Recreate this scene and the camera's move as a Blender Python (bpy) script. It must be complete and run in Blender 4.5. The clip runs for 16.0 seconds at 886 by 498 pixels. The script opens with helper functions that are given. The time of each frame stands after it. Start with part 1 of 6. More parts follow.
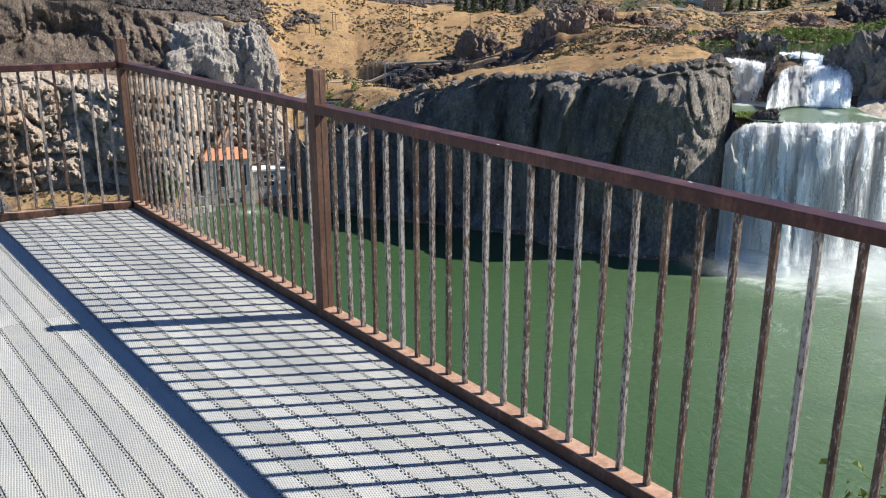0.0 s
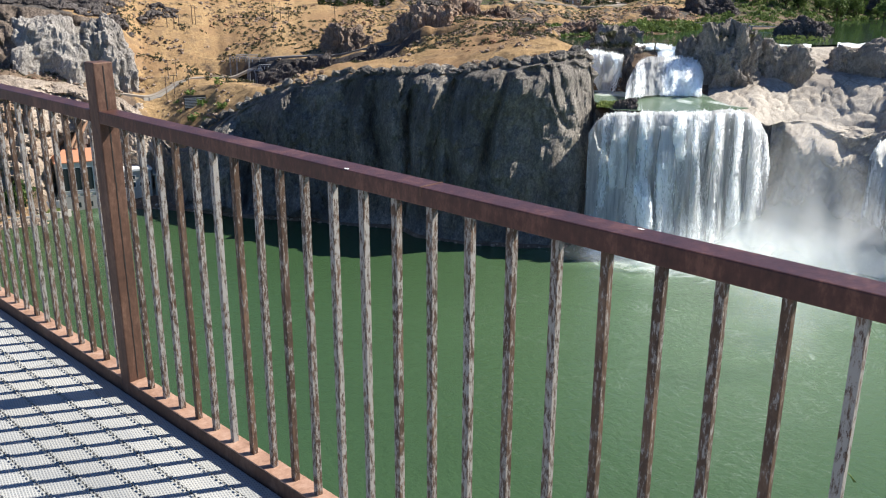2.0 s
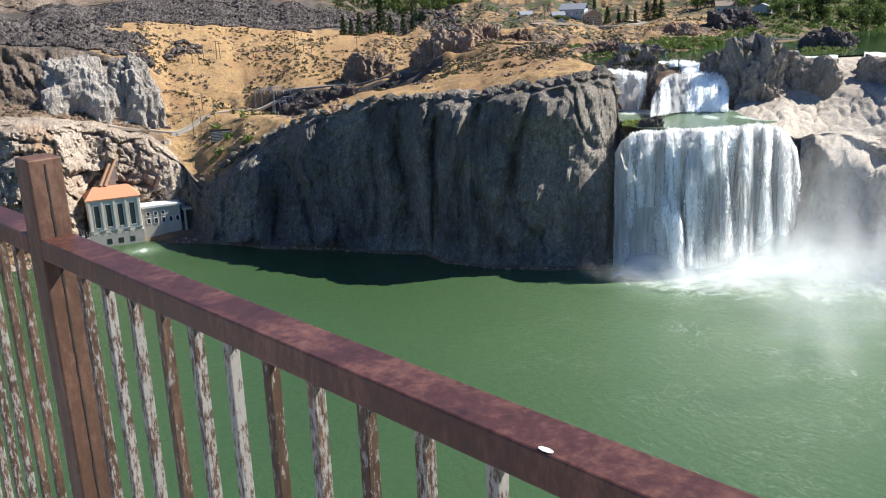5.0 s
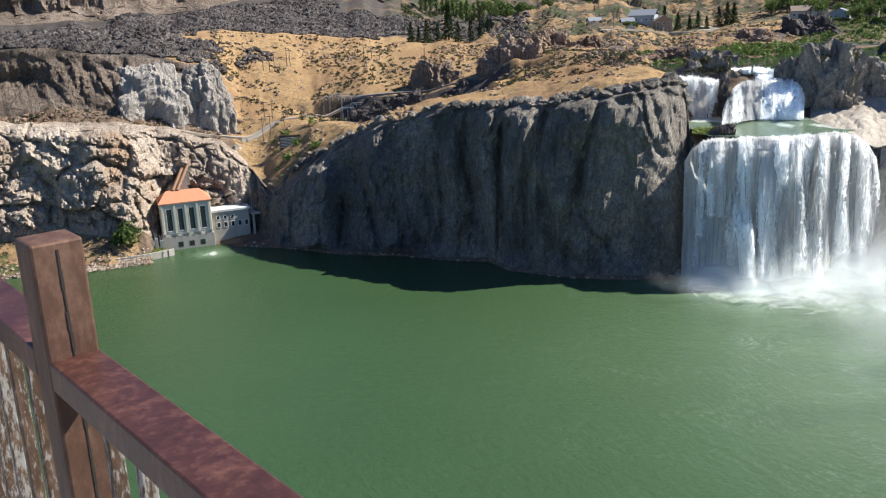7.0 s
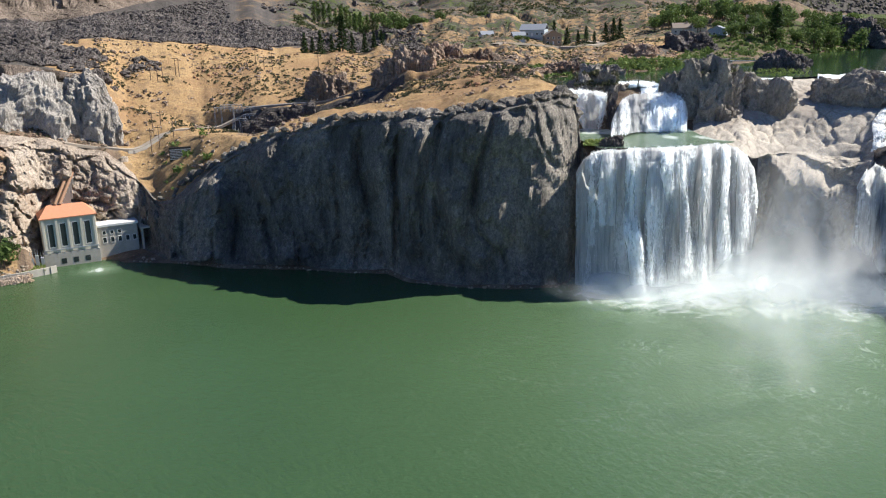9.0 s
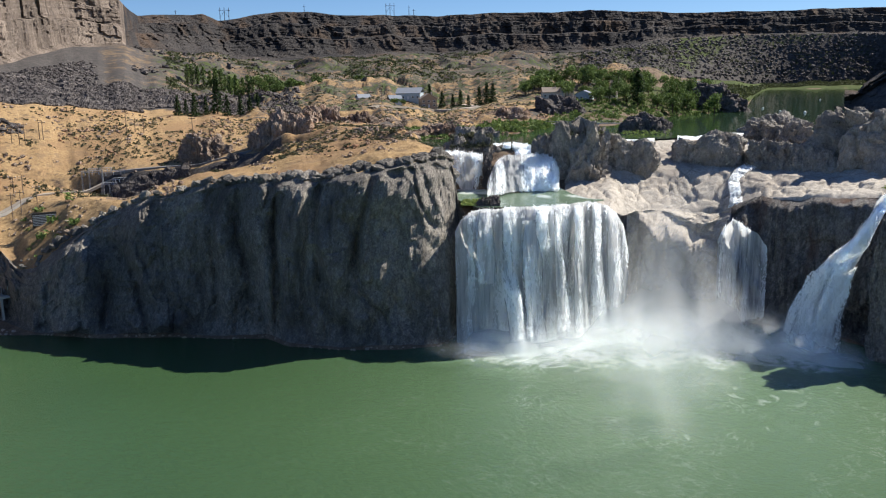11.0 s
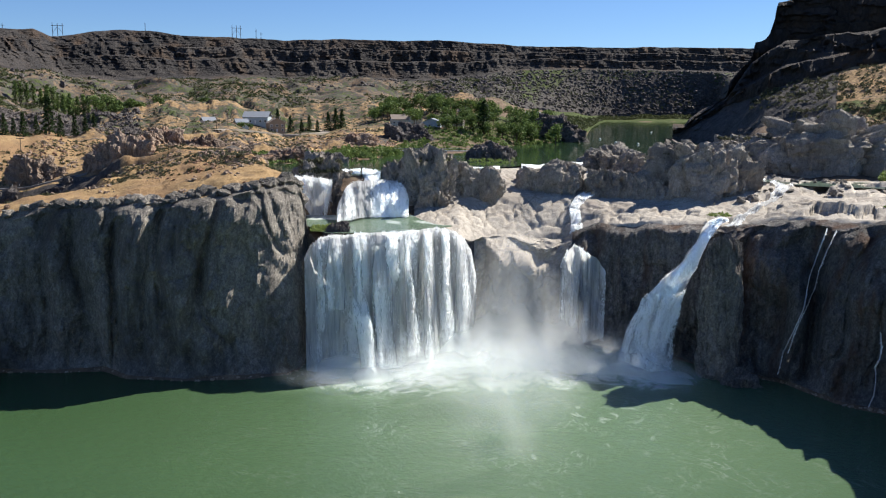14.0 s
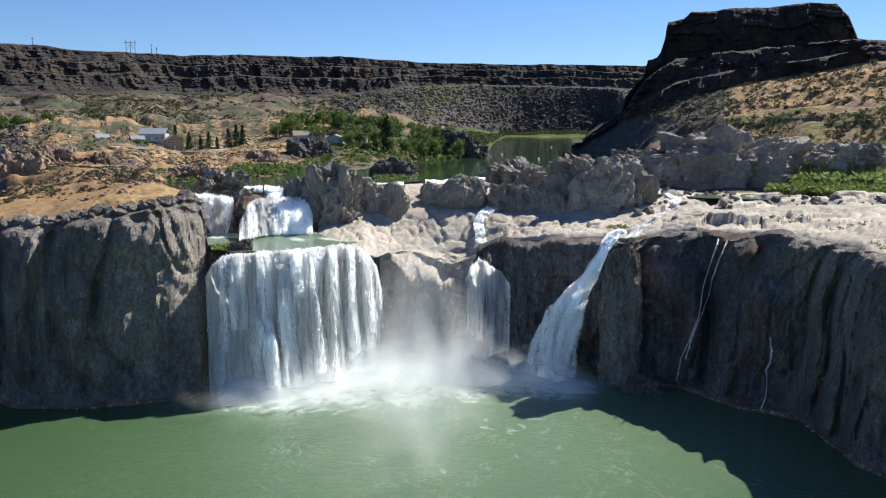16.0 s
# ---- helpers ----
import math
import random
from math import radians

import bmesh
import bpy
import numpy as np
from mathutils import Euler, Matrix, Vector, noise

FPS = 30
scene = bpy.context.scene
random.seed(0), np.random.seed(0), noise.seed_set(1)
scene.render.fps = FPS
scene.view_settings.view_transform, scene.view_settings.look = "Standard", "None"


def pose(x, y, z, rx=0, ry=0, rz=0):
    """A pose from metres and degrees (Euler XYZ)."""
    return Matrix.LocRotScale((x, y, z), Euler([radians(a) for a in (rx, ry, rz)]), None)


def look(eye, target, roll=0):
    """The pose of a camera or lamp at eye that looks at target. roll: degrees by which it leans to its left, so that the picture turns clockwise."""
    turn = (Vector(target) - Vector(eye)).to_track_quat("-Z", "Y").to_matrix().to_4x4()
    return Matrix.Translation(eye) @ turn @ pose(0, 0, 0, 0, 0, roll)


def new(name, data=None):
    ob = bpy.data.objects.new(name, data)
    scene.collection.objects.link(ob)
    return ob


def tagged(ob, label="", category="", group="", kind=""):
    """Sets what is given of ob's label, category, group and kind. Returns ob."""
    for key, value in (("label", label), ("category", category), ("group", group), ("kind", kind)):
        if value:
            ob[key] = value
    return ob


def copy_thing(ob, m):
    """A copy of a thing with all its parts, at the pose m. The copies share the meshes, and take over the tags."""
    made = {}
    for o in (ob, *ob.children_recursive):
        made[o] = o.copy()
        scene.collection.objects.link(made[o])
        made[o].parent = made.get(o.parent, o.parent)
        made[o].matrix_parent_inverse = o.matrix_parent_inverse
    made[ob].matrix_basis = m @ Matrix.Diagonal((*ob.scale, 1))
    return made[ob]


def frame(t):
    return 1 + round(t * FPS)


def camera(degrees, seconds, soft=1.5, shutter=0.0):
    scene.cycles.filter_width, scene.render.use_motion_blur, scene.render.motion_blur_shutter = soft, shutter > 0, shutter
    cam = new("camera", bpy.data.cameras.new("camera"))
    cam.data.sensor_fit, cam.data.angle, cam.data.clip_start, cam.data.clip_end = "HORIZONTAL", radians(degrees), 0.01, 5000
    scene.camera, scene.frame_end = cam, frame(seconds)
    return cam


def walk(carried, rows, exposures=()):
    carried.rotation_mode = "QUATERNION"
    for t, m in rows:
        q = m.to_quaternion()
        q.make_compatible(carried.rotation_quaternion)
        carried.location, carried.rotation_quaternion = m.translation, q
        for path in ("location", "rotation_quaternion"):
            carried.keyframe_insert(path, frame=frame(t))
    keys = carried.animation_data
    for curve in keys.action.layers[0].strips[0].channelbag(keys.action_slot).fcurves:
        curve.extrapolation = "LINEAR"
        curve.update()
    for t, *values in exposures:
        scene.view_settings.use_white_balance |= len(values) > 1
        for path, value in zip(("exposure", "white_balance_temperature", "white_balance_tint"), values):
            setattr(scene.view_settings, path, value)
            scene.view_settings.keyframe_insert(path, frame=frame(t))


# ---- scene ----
cam = camera(53.94, 16.0, 1.15)
PATH = [
    (0, (-2.0553, -3.6012, 1.6285), (3.7610, 3.9769, -1.3284), -0.016),
    (0.5, (-1.8802, -3.3861, 1.5775), (4.2530, 3.9635, -1.3152), -0.794),
    (1, (-1.7216, -3.2257, 1.5520), (4.6968, 3.8454, -1.4149), -0.797),
    (1.5, (-1.5352, -3.0567, 1.5315), (5.0904, 3.7821, -1.5235), -0.013),
    (2, (-1.3729, -2.9017, 1.5233), (5.5004, 3.7035, -1.4982), 0.227),
    (2.5, (-1.2142, -2.7120, 1.5106), (5.8970, 3.6499, -1.4821), 0.336),
    (3, (-1.0903, -2.5368, 1.5037), (6.0252, 3.7996, -1.5325), 0.460),
    (3.5, (-0.9611, -2.3566, 1.4991), (5.9753, 4.1770, -1.5337), 0.109),
    (4, (-0.8404, -2.1767, 1.4991), (5.9924, 4.4660, -1.5320), -0.185),
    (4.5, (-0.7485, -1.9994, 1.5093), (6.0494, 4.7217, -1.4259), -1.287),
    (5, (-0.6584, -1.7935, 1.5079), (6.0519, 5.0918, -1.2426), -2.146),
    (7.3, (-0.2815, -1.0531, 1.5049), (5.8853, 6.3552, -1.1574), -2.450),
    (7.5, (-0.2363, -0.9418, 1.4786), (5.9731, 6.4167, -1.2222), -2.331),
    (8, (-0.1450, -0.6690, 1.3887), (6.3042, 6.4475, -1.3978), -1.652),
    (8.5, (-0.1440, -0.6658, 1.3898), (6.6033, 6.1907, -1.3419), -1.574),
    (9, (-0.1436, -0.6639, 1.3912), (6.9214, 5.9331, -1.1709), -1.520),
    (9.5, (-0.1435, -0.6627, 1.3927), (7.2855, 5.6132, -0.9360), -1.528),
    (10, (-0.1441, -0.6618, 1.3942), (7.5604, 5.3447, -0.7420), -1.451),
    (12.5, (-0.1589, -0.6403, 1.4224), (8.2878, 4.4080, -0.3575), -0.310),
    (13, (-0.1592, -0.6401, 1.4235), (8.4671, 4.1019, -0.3371), 0.057),
    (13.5, (-0.1598, -0.6394, 1.4247), (8.6485, 3.7714, -0.2950), 0.271),
    (14, (-0.1601, -0.6389, 1.4257), (8.7879, 3.5151, -0.2105), 0.373),
    (14.5, (-0.1602, -0.6386, 1.4265), (8.9032, 3.2931, -0.1211), 0.262),
    (15, (-0.1602, -0.6383, 1.4271), (9.0193, 3.0335, -0.0750), 0.248),
    (15.5, (-0.1599, -0.6380, 1.4276), (9.1248, 2.7708, -0.0469), 0.258),
    (16, (-0.1596, -0.6380, 1.4278), (9.2166, 2.5200, -0.0260), 0.247),
]
EXPOSURES = [(0, 0.7), (0.5, 0.67), (1.5, 0.75), (3.5, 1.0), (5, 0.95), (7.5, 0.8), (9, 0.82), (10, 0.78), (12.5, 0.64), (14, 0.73), (16, 0.8)]
walk(cam, [(t, look(eye, target, roll)) for t, eye, target, roll in PATH], EXPOSURES)

# ---- light ----
scene.cycles.transparent_max_bounces = 40  # many thin layers of mist lie behind one another
SUN_AZ, SUN_EL = 119.8, 42.9
world = bpy.data.worlds.new("sky")
scene.world = world
world.use_nodes = True
wn = world.node_tree
sky = wn.nodes.new("ShaderNodeTexSky")
sky.sky_type, sky.sun_disc = "NISHITA", False
sky.sun_elevation, sky.sun_rotation = radians(SUN_EL), radians(SUN_AZ)
sky.altitude, sky.air_density, sky.dust_density, sky.ozone_density = 1800, 1.0, 0.0, 3.0
tint = wn.nodes.new("ShaderNodeMix")
tint.data_type, tint.blend_type = "RGBA", "MULTIPLY"
tint.inputs[0].default_value = 1.0
tint.inputs[7].default_value = (0.76, 0.95, 1.25, 1)
wn.links.new(sky.outputs[0], tint.inputs[6])
wn.links.new(tint.outputs[2], wn.nodes["Background"].inputs[0])
wn.nodes["Background"].inputs[1].default_value = 0.056
sun = new("sun", bpy.data.lights.new("sun", "SUN"))
sun.data.energy, sun.data.angle, sun.data.color = 5.0, radians(0.53), (1.0, 0.955, 0.88)
sun_way = Vector((math.sin(radians(SUN_AZ)) * math.cos(radians(SUN_EL)), math.cos(radians(SUN_AZ)) * math.cos(radians(SUN_EL)), math.sin(radians(SUN_EL))))
sun.matrix_world = look(sun_way * 50, (0, 0, 0))

# ---- plan: the lookout stands at the origin, far places are given by bearing (from +y, clockwise), distance and height ----
EX, EY = -0.15, -0.64
RIVER, POOL, TIER = -85.0, -24.8, -41.0


def at(az, r, z):
    a = radians(az)
    return Vector((EX + r * math.sin(a), EY + r * math.cos(a), z))


# ---- numeric noise ----
def _hash(i, j, k, seed):
    h = (i * 374761393 + j * 668265263 + k * 2147483647 + seed * 1274126177) & 0xFFFFFFFF
    h = ((h ^ (h >> 13)) * 1274126177) & 0xFFFFFFFF
    h = ((h ^ (h >> 16)) * 2246822519) & 0xFFFFFFFF
    return ((h ^ (h >> 15)) & 0xFFFFFF) / 8388607.5 - 1.0


def vnoise(x, y, z, seed=0):
    """Smooth value noise in -1..1 on arrays."""
    x, y, z = np.broadcast_arrays(np.asarray(x, float), y, z)
    i, j, k = (np.floor(v).astype(np.int64) for v in (x, y, z))
    fx, fy, fz = x - i, y - j, z - k
    fx, fy, fz = (f * f * (3 - 2 * f) for f in (fx, fy, fz))
    out = 0
    for a in (0, 1):
        for b in (0, 1):
            for c in (0, 1):
                w = (fx if a else 1 - fx) * (fy if b else 1 - fy) * (fz if c else 1 - fz)
                out = out + w * _hash(i + a, j + b, k + c, seed)
    return out


def fbm(x, y, z, octaves=4, seed=0, gain=0.5):
    out, amp = 0, 1.0
    for o in range(octaves):
        out = out + amp * vnoise(x * 2.03**o, y * 2.03**o, z * 2.03**o, seed + o * 17)
        amp *= gain
    return out


def blocks(x, y, z, seed=0):
    """Broken, jointed rock in -1..1: each block stands out by its own amount."""
    wx = x + 0.35 * vnoise(x * 1.3, y * 1.3, z * 1.3, seed + 1) + 0.15 * vnoise(x * 4, y * 4, z * 4, seed + 4)
    wy = y + 0.35 * vnoise(x * 1.3, y * 1.3, z * 1.3, seed + 2) + 0.15 * vnoise(x * 4, y * 4, z * 4, seed + 5)
    wz = z + 0.45 * vnoise(x * 0.9, y * 0.9, z * 0.9, seed + 3)
    return _hash(np.floor(wx).astype(np.int64), np.floor(wy).astype(np.int64), np.floor(wz).astype(np.int64), seed)


def cells(x, y, size, seed=0):
    """Cushions of rounded rock: how far inside its own cell a place lies, and a number in -1..1 for the cell."""
    x = x / size + 0.35 * vnoise(x / size * 1.7, y / size * 1.7, 0, seed + 1)
    y = y / size + 0.35 * vnoise(x * 1.7, y / size * 1.7, 0, seed + 2)
    i, j = np.floor(x).astype(np.int64), np.floor(y).astype(np.int64)
    best, second, who = np.full(x.shape, 9.0), np.full(x.shape, 9.0), np.zeros(x.shape)
    for a in (-1, 0, 1):
        for b in (-1, 0, 1):
            cx = i + a + 0.5 + 0.45 * _hash(i + a, j + b, 0 * i, seed + 3)
            cy = j + b + 0.5 + 0.45 * _hash(i + a, j + b, 0 * i, seed + 4)
            d = np.hypot(x - cx, y - cy)
            nearer = d < best
            second = np.where(nearer, best, np.minimum(second, d))
            who = np.where(nearer, _hash(i + a, j + b, 0 * i, seed + 5), who)
            best = np.minimum(best, d)
    return np.clip(second - best, 0, 0.6), who


def cushion(inside, joint):
    """Flat-topped swelling with a narrow joint all round."""
    t = np.clip(inside / joint, 0, 1)
    return t * (2 - t)


# ---- mesh helpers ----
def mesh_of(name, verts, faces, material, smooth=False):
    me = bpy.data.meshes.new(name)
    verts, faces = np.asarray(verts, np.float32).reshape(-1, 3), np.asarray(faces, np.int32)
    me.vertices.add(len(verts))
    me.vertices.foreach_set("co", verts.ravel())
    me.loops.add(faces.size)
    me.loops.foreach_set("vertex_index", faces.ravel())
    me.polygons.add(len(faces))
    me.polygons.foreach_set("loop_start", np.arange(0, faces.size, faces.shape[1], dtype=np.int32))
    me.update(calc_edges=True)
    me.polygons.foreach_set("use_smooth", np.full(len(faces), smooth))
    me.materials.append(material)
    return me


def grid_faces(rows, cols, wrap=False):
    i, j = np.meshgrid(np.arange(rows - 1), np.arange(cols if wrap else cols - 1), indexing="ij")
    a, b = i * cols + j, i * cols + (j + 1) % cols
    return np.stack([a, b, b + cols, a + cols], -1).reshape(-1, 4)


def part(name, bm, material, parent=None, label="", smooth=False):
    me = bpy.data.meshes.new(name)
    bm.to_mesh(me)
    bm.free()
    for p in me.polygons:
        p.use_smooth = smooth
    me.materials.append(material)
    ob = new(name, me)
    ob.parent = parent
    if label:
        tagged(ob, label)
    return ob


def box(bm, x0, y0, z0, x1, y1, z1, bevel=0.0, m=None):
    made = bmesh.ops.create_cube(bm, size=1)["verts"]
    bmesh.ops.scale(bm, verts=made, vec=(x1 - x0, y1 - y0, z1 - z0))
    bmesh.ops.translate(bm, verts=made, vec=((x0 + x1) / 2, (y0 + y1) / 2, (z0 + z1) / 2))
    if bevel:
        edges = list({e for v in made for e in v.link_edges})
        made = list({v for f in bmesh.ops.bevel(bm, geom=edges, offset=bevel, segments=2, affect="EDGES", profile=0.5)["faces"] for v in f.verts} | {v for v in made if v.is_valid})
    if m is not None:
        bmesh.ops.transform(bm, matrix=m, verts=made)
    return bm


def bar(bm, a, b, r0, r1=None, sides=6):
    """A round bar from a to b."""
    a, b = Vector(a), Vector(b)
    d = b - a
    m = Matrix.Translation((a + b) / 2) @ d.to_track_quat("Z", "Y").to_matrix().to_4x4()
    bmesh.ops.create_cone(bm, cap_ends=True, segments=sides, radius1=r0, radius2=r0 if r1 is None else r1, depth=d.length, matrix=m)
    return bm


def empty(name, m, label, category, group="", kind=""):
    ob = new(name)
    ob.matrix_world = m
    return tagged(ob, label, category, group, kind)


# ---- materials ----
def material(name, rough=0.8, metal=0.0, spec=0.3):
    mat = bpy.data.materials.new(name)
    mat.use_nodes = True
    p = mat.node_tree.nodes["Principled BSDF"]
    p.inputs["Roughness"].default_value, p.inputs["Metallic"].default_value = rough, metal
    p.inputs["Specular IOR Level"].default_value = spec
    return mat, mat.node_tree, p


def node(nt, kind, **values):
    n = nt.nodes.new(kind)
    for key, value in values.items():
        n.inputs[key.replace("_", " ")].default_value = value
    return n


def place(nt, scale=(1, 1, 1), rot=(0, 0, 0), world_space=True):
    """Coordinates in metres, scaled."""
    src = nt.nodes.new("ShaderNodeNewGeometry").outputs["Position"] if world_space else nt.nodes.new("ShaderNodeTexCoord").outputs["Object"]
    mp = nt.nodes.new("ShaderNodeMapping")
    mp.inputs["Scale"].default_value, mp.inputs["Rotation"].default_value = scale, rot
    nt.links.new(src, mp.inputs["Vector"])
    return mp.outputs[0]


def noise_tex(nt, vector, scale, detail=6.0, rough=0.6):
    n = node(nt, "ShaderNodeTexNoise", Scale=scale, Detail=detail, Roughness=rough)
    nt.links.new(vector, n.inputs["Vector"])
    return n.outputs["Fac"]


def ramp(nt, fac, *stops):
    """Colour ramp; stops of (place, colour or grey)."""
    r = nt.nodes.new("ShaderNodeValToRGB")
    r.color_ramp.elements[0].position, r.color_ramp.elements[-1].position = stops[0][0], stops[-1][0]
    for p, c in stops[1:-1]:
        r.color_ramp.elements.new(p)
    for e, (p, c) in zip(r.color_ramp.elements, stops):
        e.position = p
        e.color = (*c, 1) if isinstance(c, tuple) else (c, c, c, 1)
    nt.links.new(fac, r.inputs[0])
    return r.outputs[0]


def mix(nt, fac, a, b, blend="MIX"):
    m = nt.nodes.new("ShaderNodeMix")
    m.data_type, m.blend_type = "RGBA", blend
    for key, v in ((0, fac), (6, a), (7, b)):
        if hasattr(v, "is_linked"):
            nt.links.new(v, m.inputs[key])
        else:
            m.inputs[key].default_value = (*v, 1) if isinstance(v, tuple) else v
    return m.outputs[2]


def maths(nt, op, a, b=0.0):
    m = nt.nodes.new("ShaderNodeMath")
    m.operation = op
    for key, v in ((0, a), (1, b)):
        if hasattr(v, "is_linked"):
            nt.links.new(v, m.inputs[key])
        else:
            m.inputs[key].default_value = v
    return m.outputs[0]


def bump(nt, p, height, strength=0.5, distance=0.1):
    b = nt.nodes.new("ShaderNodeBump")
    b.inputs["Strength"].default_value, b.inputs["Distance"].default_value = strength, distance
    nt.links.new(height, b.inputs["Height"])
    nt.links.new(b.outputs[0], p.inputs["Normal"])


def rock_material(name, dark, mid, light, stain=None, streak=0.12, size=1.0, tall=0.35, cracks=0.4, relief=1.0):
    mat, nt, p = material(name, 0.9, 0, 0.15)
    big = noise_tex(nt, place(nt, (0.05 / size, 0.05 / size, 0.018 / size)), 1.0, 5)
    fine = noise_tex(nt, place(nt, (0.6, 0.6, 0.35)), 1.0, 10, 0.75)
    joint = nt.nodes.new("ShaderNodeTexVoronoi")
    joint.feature = "DISTANCE_TO_EDGE"
    joint.inputs["Scale"].default_value, joint.inputs["Randomness"].default_value = 1.0, 0.9
    warp = nt.nodes.new("ShaderNodeVectorMath")
    warp.operation = "MULTIPLY_ADD"
    soft = node(nt, "ShaderNodeTexNoise", Scale=1.0, Detail=4.0)
    spot_at = place(nt, (0.33 / size, 0.33 / size, 0.33 / size * tall))
    nt.links.new(spot_at, soft.inputs["Vector"])
    nt.links.new(soft.outputs["Color"], warp.inputs[0])
    warp.inputs[1].default_value = (0.9, 0.9, 0.9)
    nt.links.new(spot_at, warp.inputs[2])
    nt.links.new(warp.outputs[0], joint.inputs["Vector"])
    crack = ramp(nt, joint.outputs["Distance"], (0.0, 0.0), (0.09, 1.0))
    grit = noise_tex(nt, place(nt, (1.7, 1.7, 1.3)), 1.0, 6, 0.7)
    col = ramp(nt, mix(nt, 0.3, mix(nt, 0.5, big, fine), grit), (0.39, dark), (0.5, mid), (0.62, light))
    pits = noise_tex(nt, place(nt, (0.75, 0.75, 0.6)), 1.0, 3, 0.5)
    col = mix(nt, ramp(nt, pits, (0.65, 0.0), (0.72, 0.4)), col, tuple(c * 0.6 for c in dark))
    if stain:
        s = noise_tex(nt, place(nt, (streak, streak, 0.012)), 1.0, 4)
        col = mix(nt, ramp(nt, s, (0.5, 0.0), (0.68, 0.8)), col, stain)
    cut = noise_tex(nt, place(nt, (0.12, 0.12, 0.12)), 1.0, 3)
    col = mix(nt, maths(nt, "MULTIPLY", maths(nt, "SUBTRACT", 1.0, crack), ramp(nt, cut, (0.4, 0.0), (0.62, cracks))), col, tuple(c * 0.45 for c in dark))
    nt.links.new(col, p.inputs["Base Color"])
    bump(nt, p, maths(nt, "ADD", fine, maths(nt, "MULTIPLY", crack, 0.15)), relief, 1.6)
    return mat


M_bluff = rock_material("grey_cliff_rock", (0.075, 0.068, 0.06), (0.205, 0.185, 0.16), (0.47, 0.42, 0.355), (0.09, 0.083, 0.078), 0.09, 1.6, 0.4, 0.15, 0.9)
M_brown = rock_material("brown_columnar_rock", (0.1, 0.08, 0.065), (0.31, 0.235, 0.18), (0.52, 0.41, 0.315), (0.36, 0.18, 0.09), 0.04, 1.2, 0.15, 0.4)
M_left = rock_material("weathered_cliff_rock", (0.17, 0.138, 0.112), (0.45, 0.37, 0.295), (0.67, 0.575, 0.475), (0.4, 0.26, 0.16), 0.05, 1.2, 0.6, 0.4)
M_right = rock_material("wet_dark_cliff_rock", (0.055, 0.052, 0.05), (0.16, 0.15, 0.14), (0.37, 0.34, 0.31), (0.11, 0.056, 0.032), 0.11, 1.6, 0.2, 0.3)
M_pale = rock_material("pale_water_worn_rock", (0.24, 0.21, 0.175), (0.43, 0.385, 0.325), (0.6, 0.545, 0.465), (0.33, 0.285, 0.24), 0.07, 1.8, 0.7, 0.5, 0.2)
M_wall = rock_material("grey_rounded_wall_rock", (0.19, 0.175, 0.16), (0.4, 0.365, 0.325), (0.58, 0.53, 0.47), (0.26, 0.24, 0.215), 0.12, 1.3, 0.4, 0.1)
M_outcrop = rock_material("weathered_outcrop_rock", (0.17, 0.15, 0.126), (0.37, 0.33, 0.282), (0.6, 0.535, 0.455), (0.2, 0.17, 0.14), 0.1, 1.4, 0.5, 0.12)
M_columns = rock_material("brown_column_basalt", (0.06, 0.048, 0.04), (0.19, 0.15, 0.12), (0.4, 0.32, 0.25), (0.09, 0.07, 0.055), 0.12, 2.0, 0.15, 0.4)
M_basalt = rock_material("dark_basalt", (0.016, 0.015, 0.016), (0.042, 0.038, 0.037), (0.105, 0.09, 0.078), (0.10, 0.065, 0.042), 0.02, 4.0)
M_boulder = rock_material("dark_lava_boulder", (0.035, 0.032, 0.033), (0.11, 0.096, 0.09), (0.27, 0.235, 0.21))


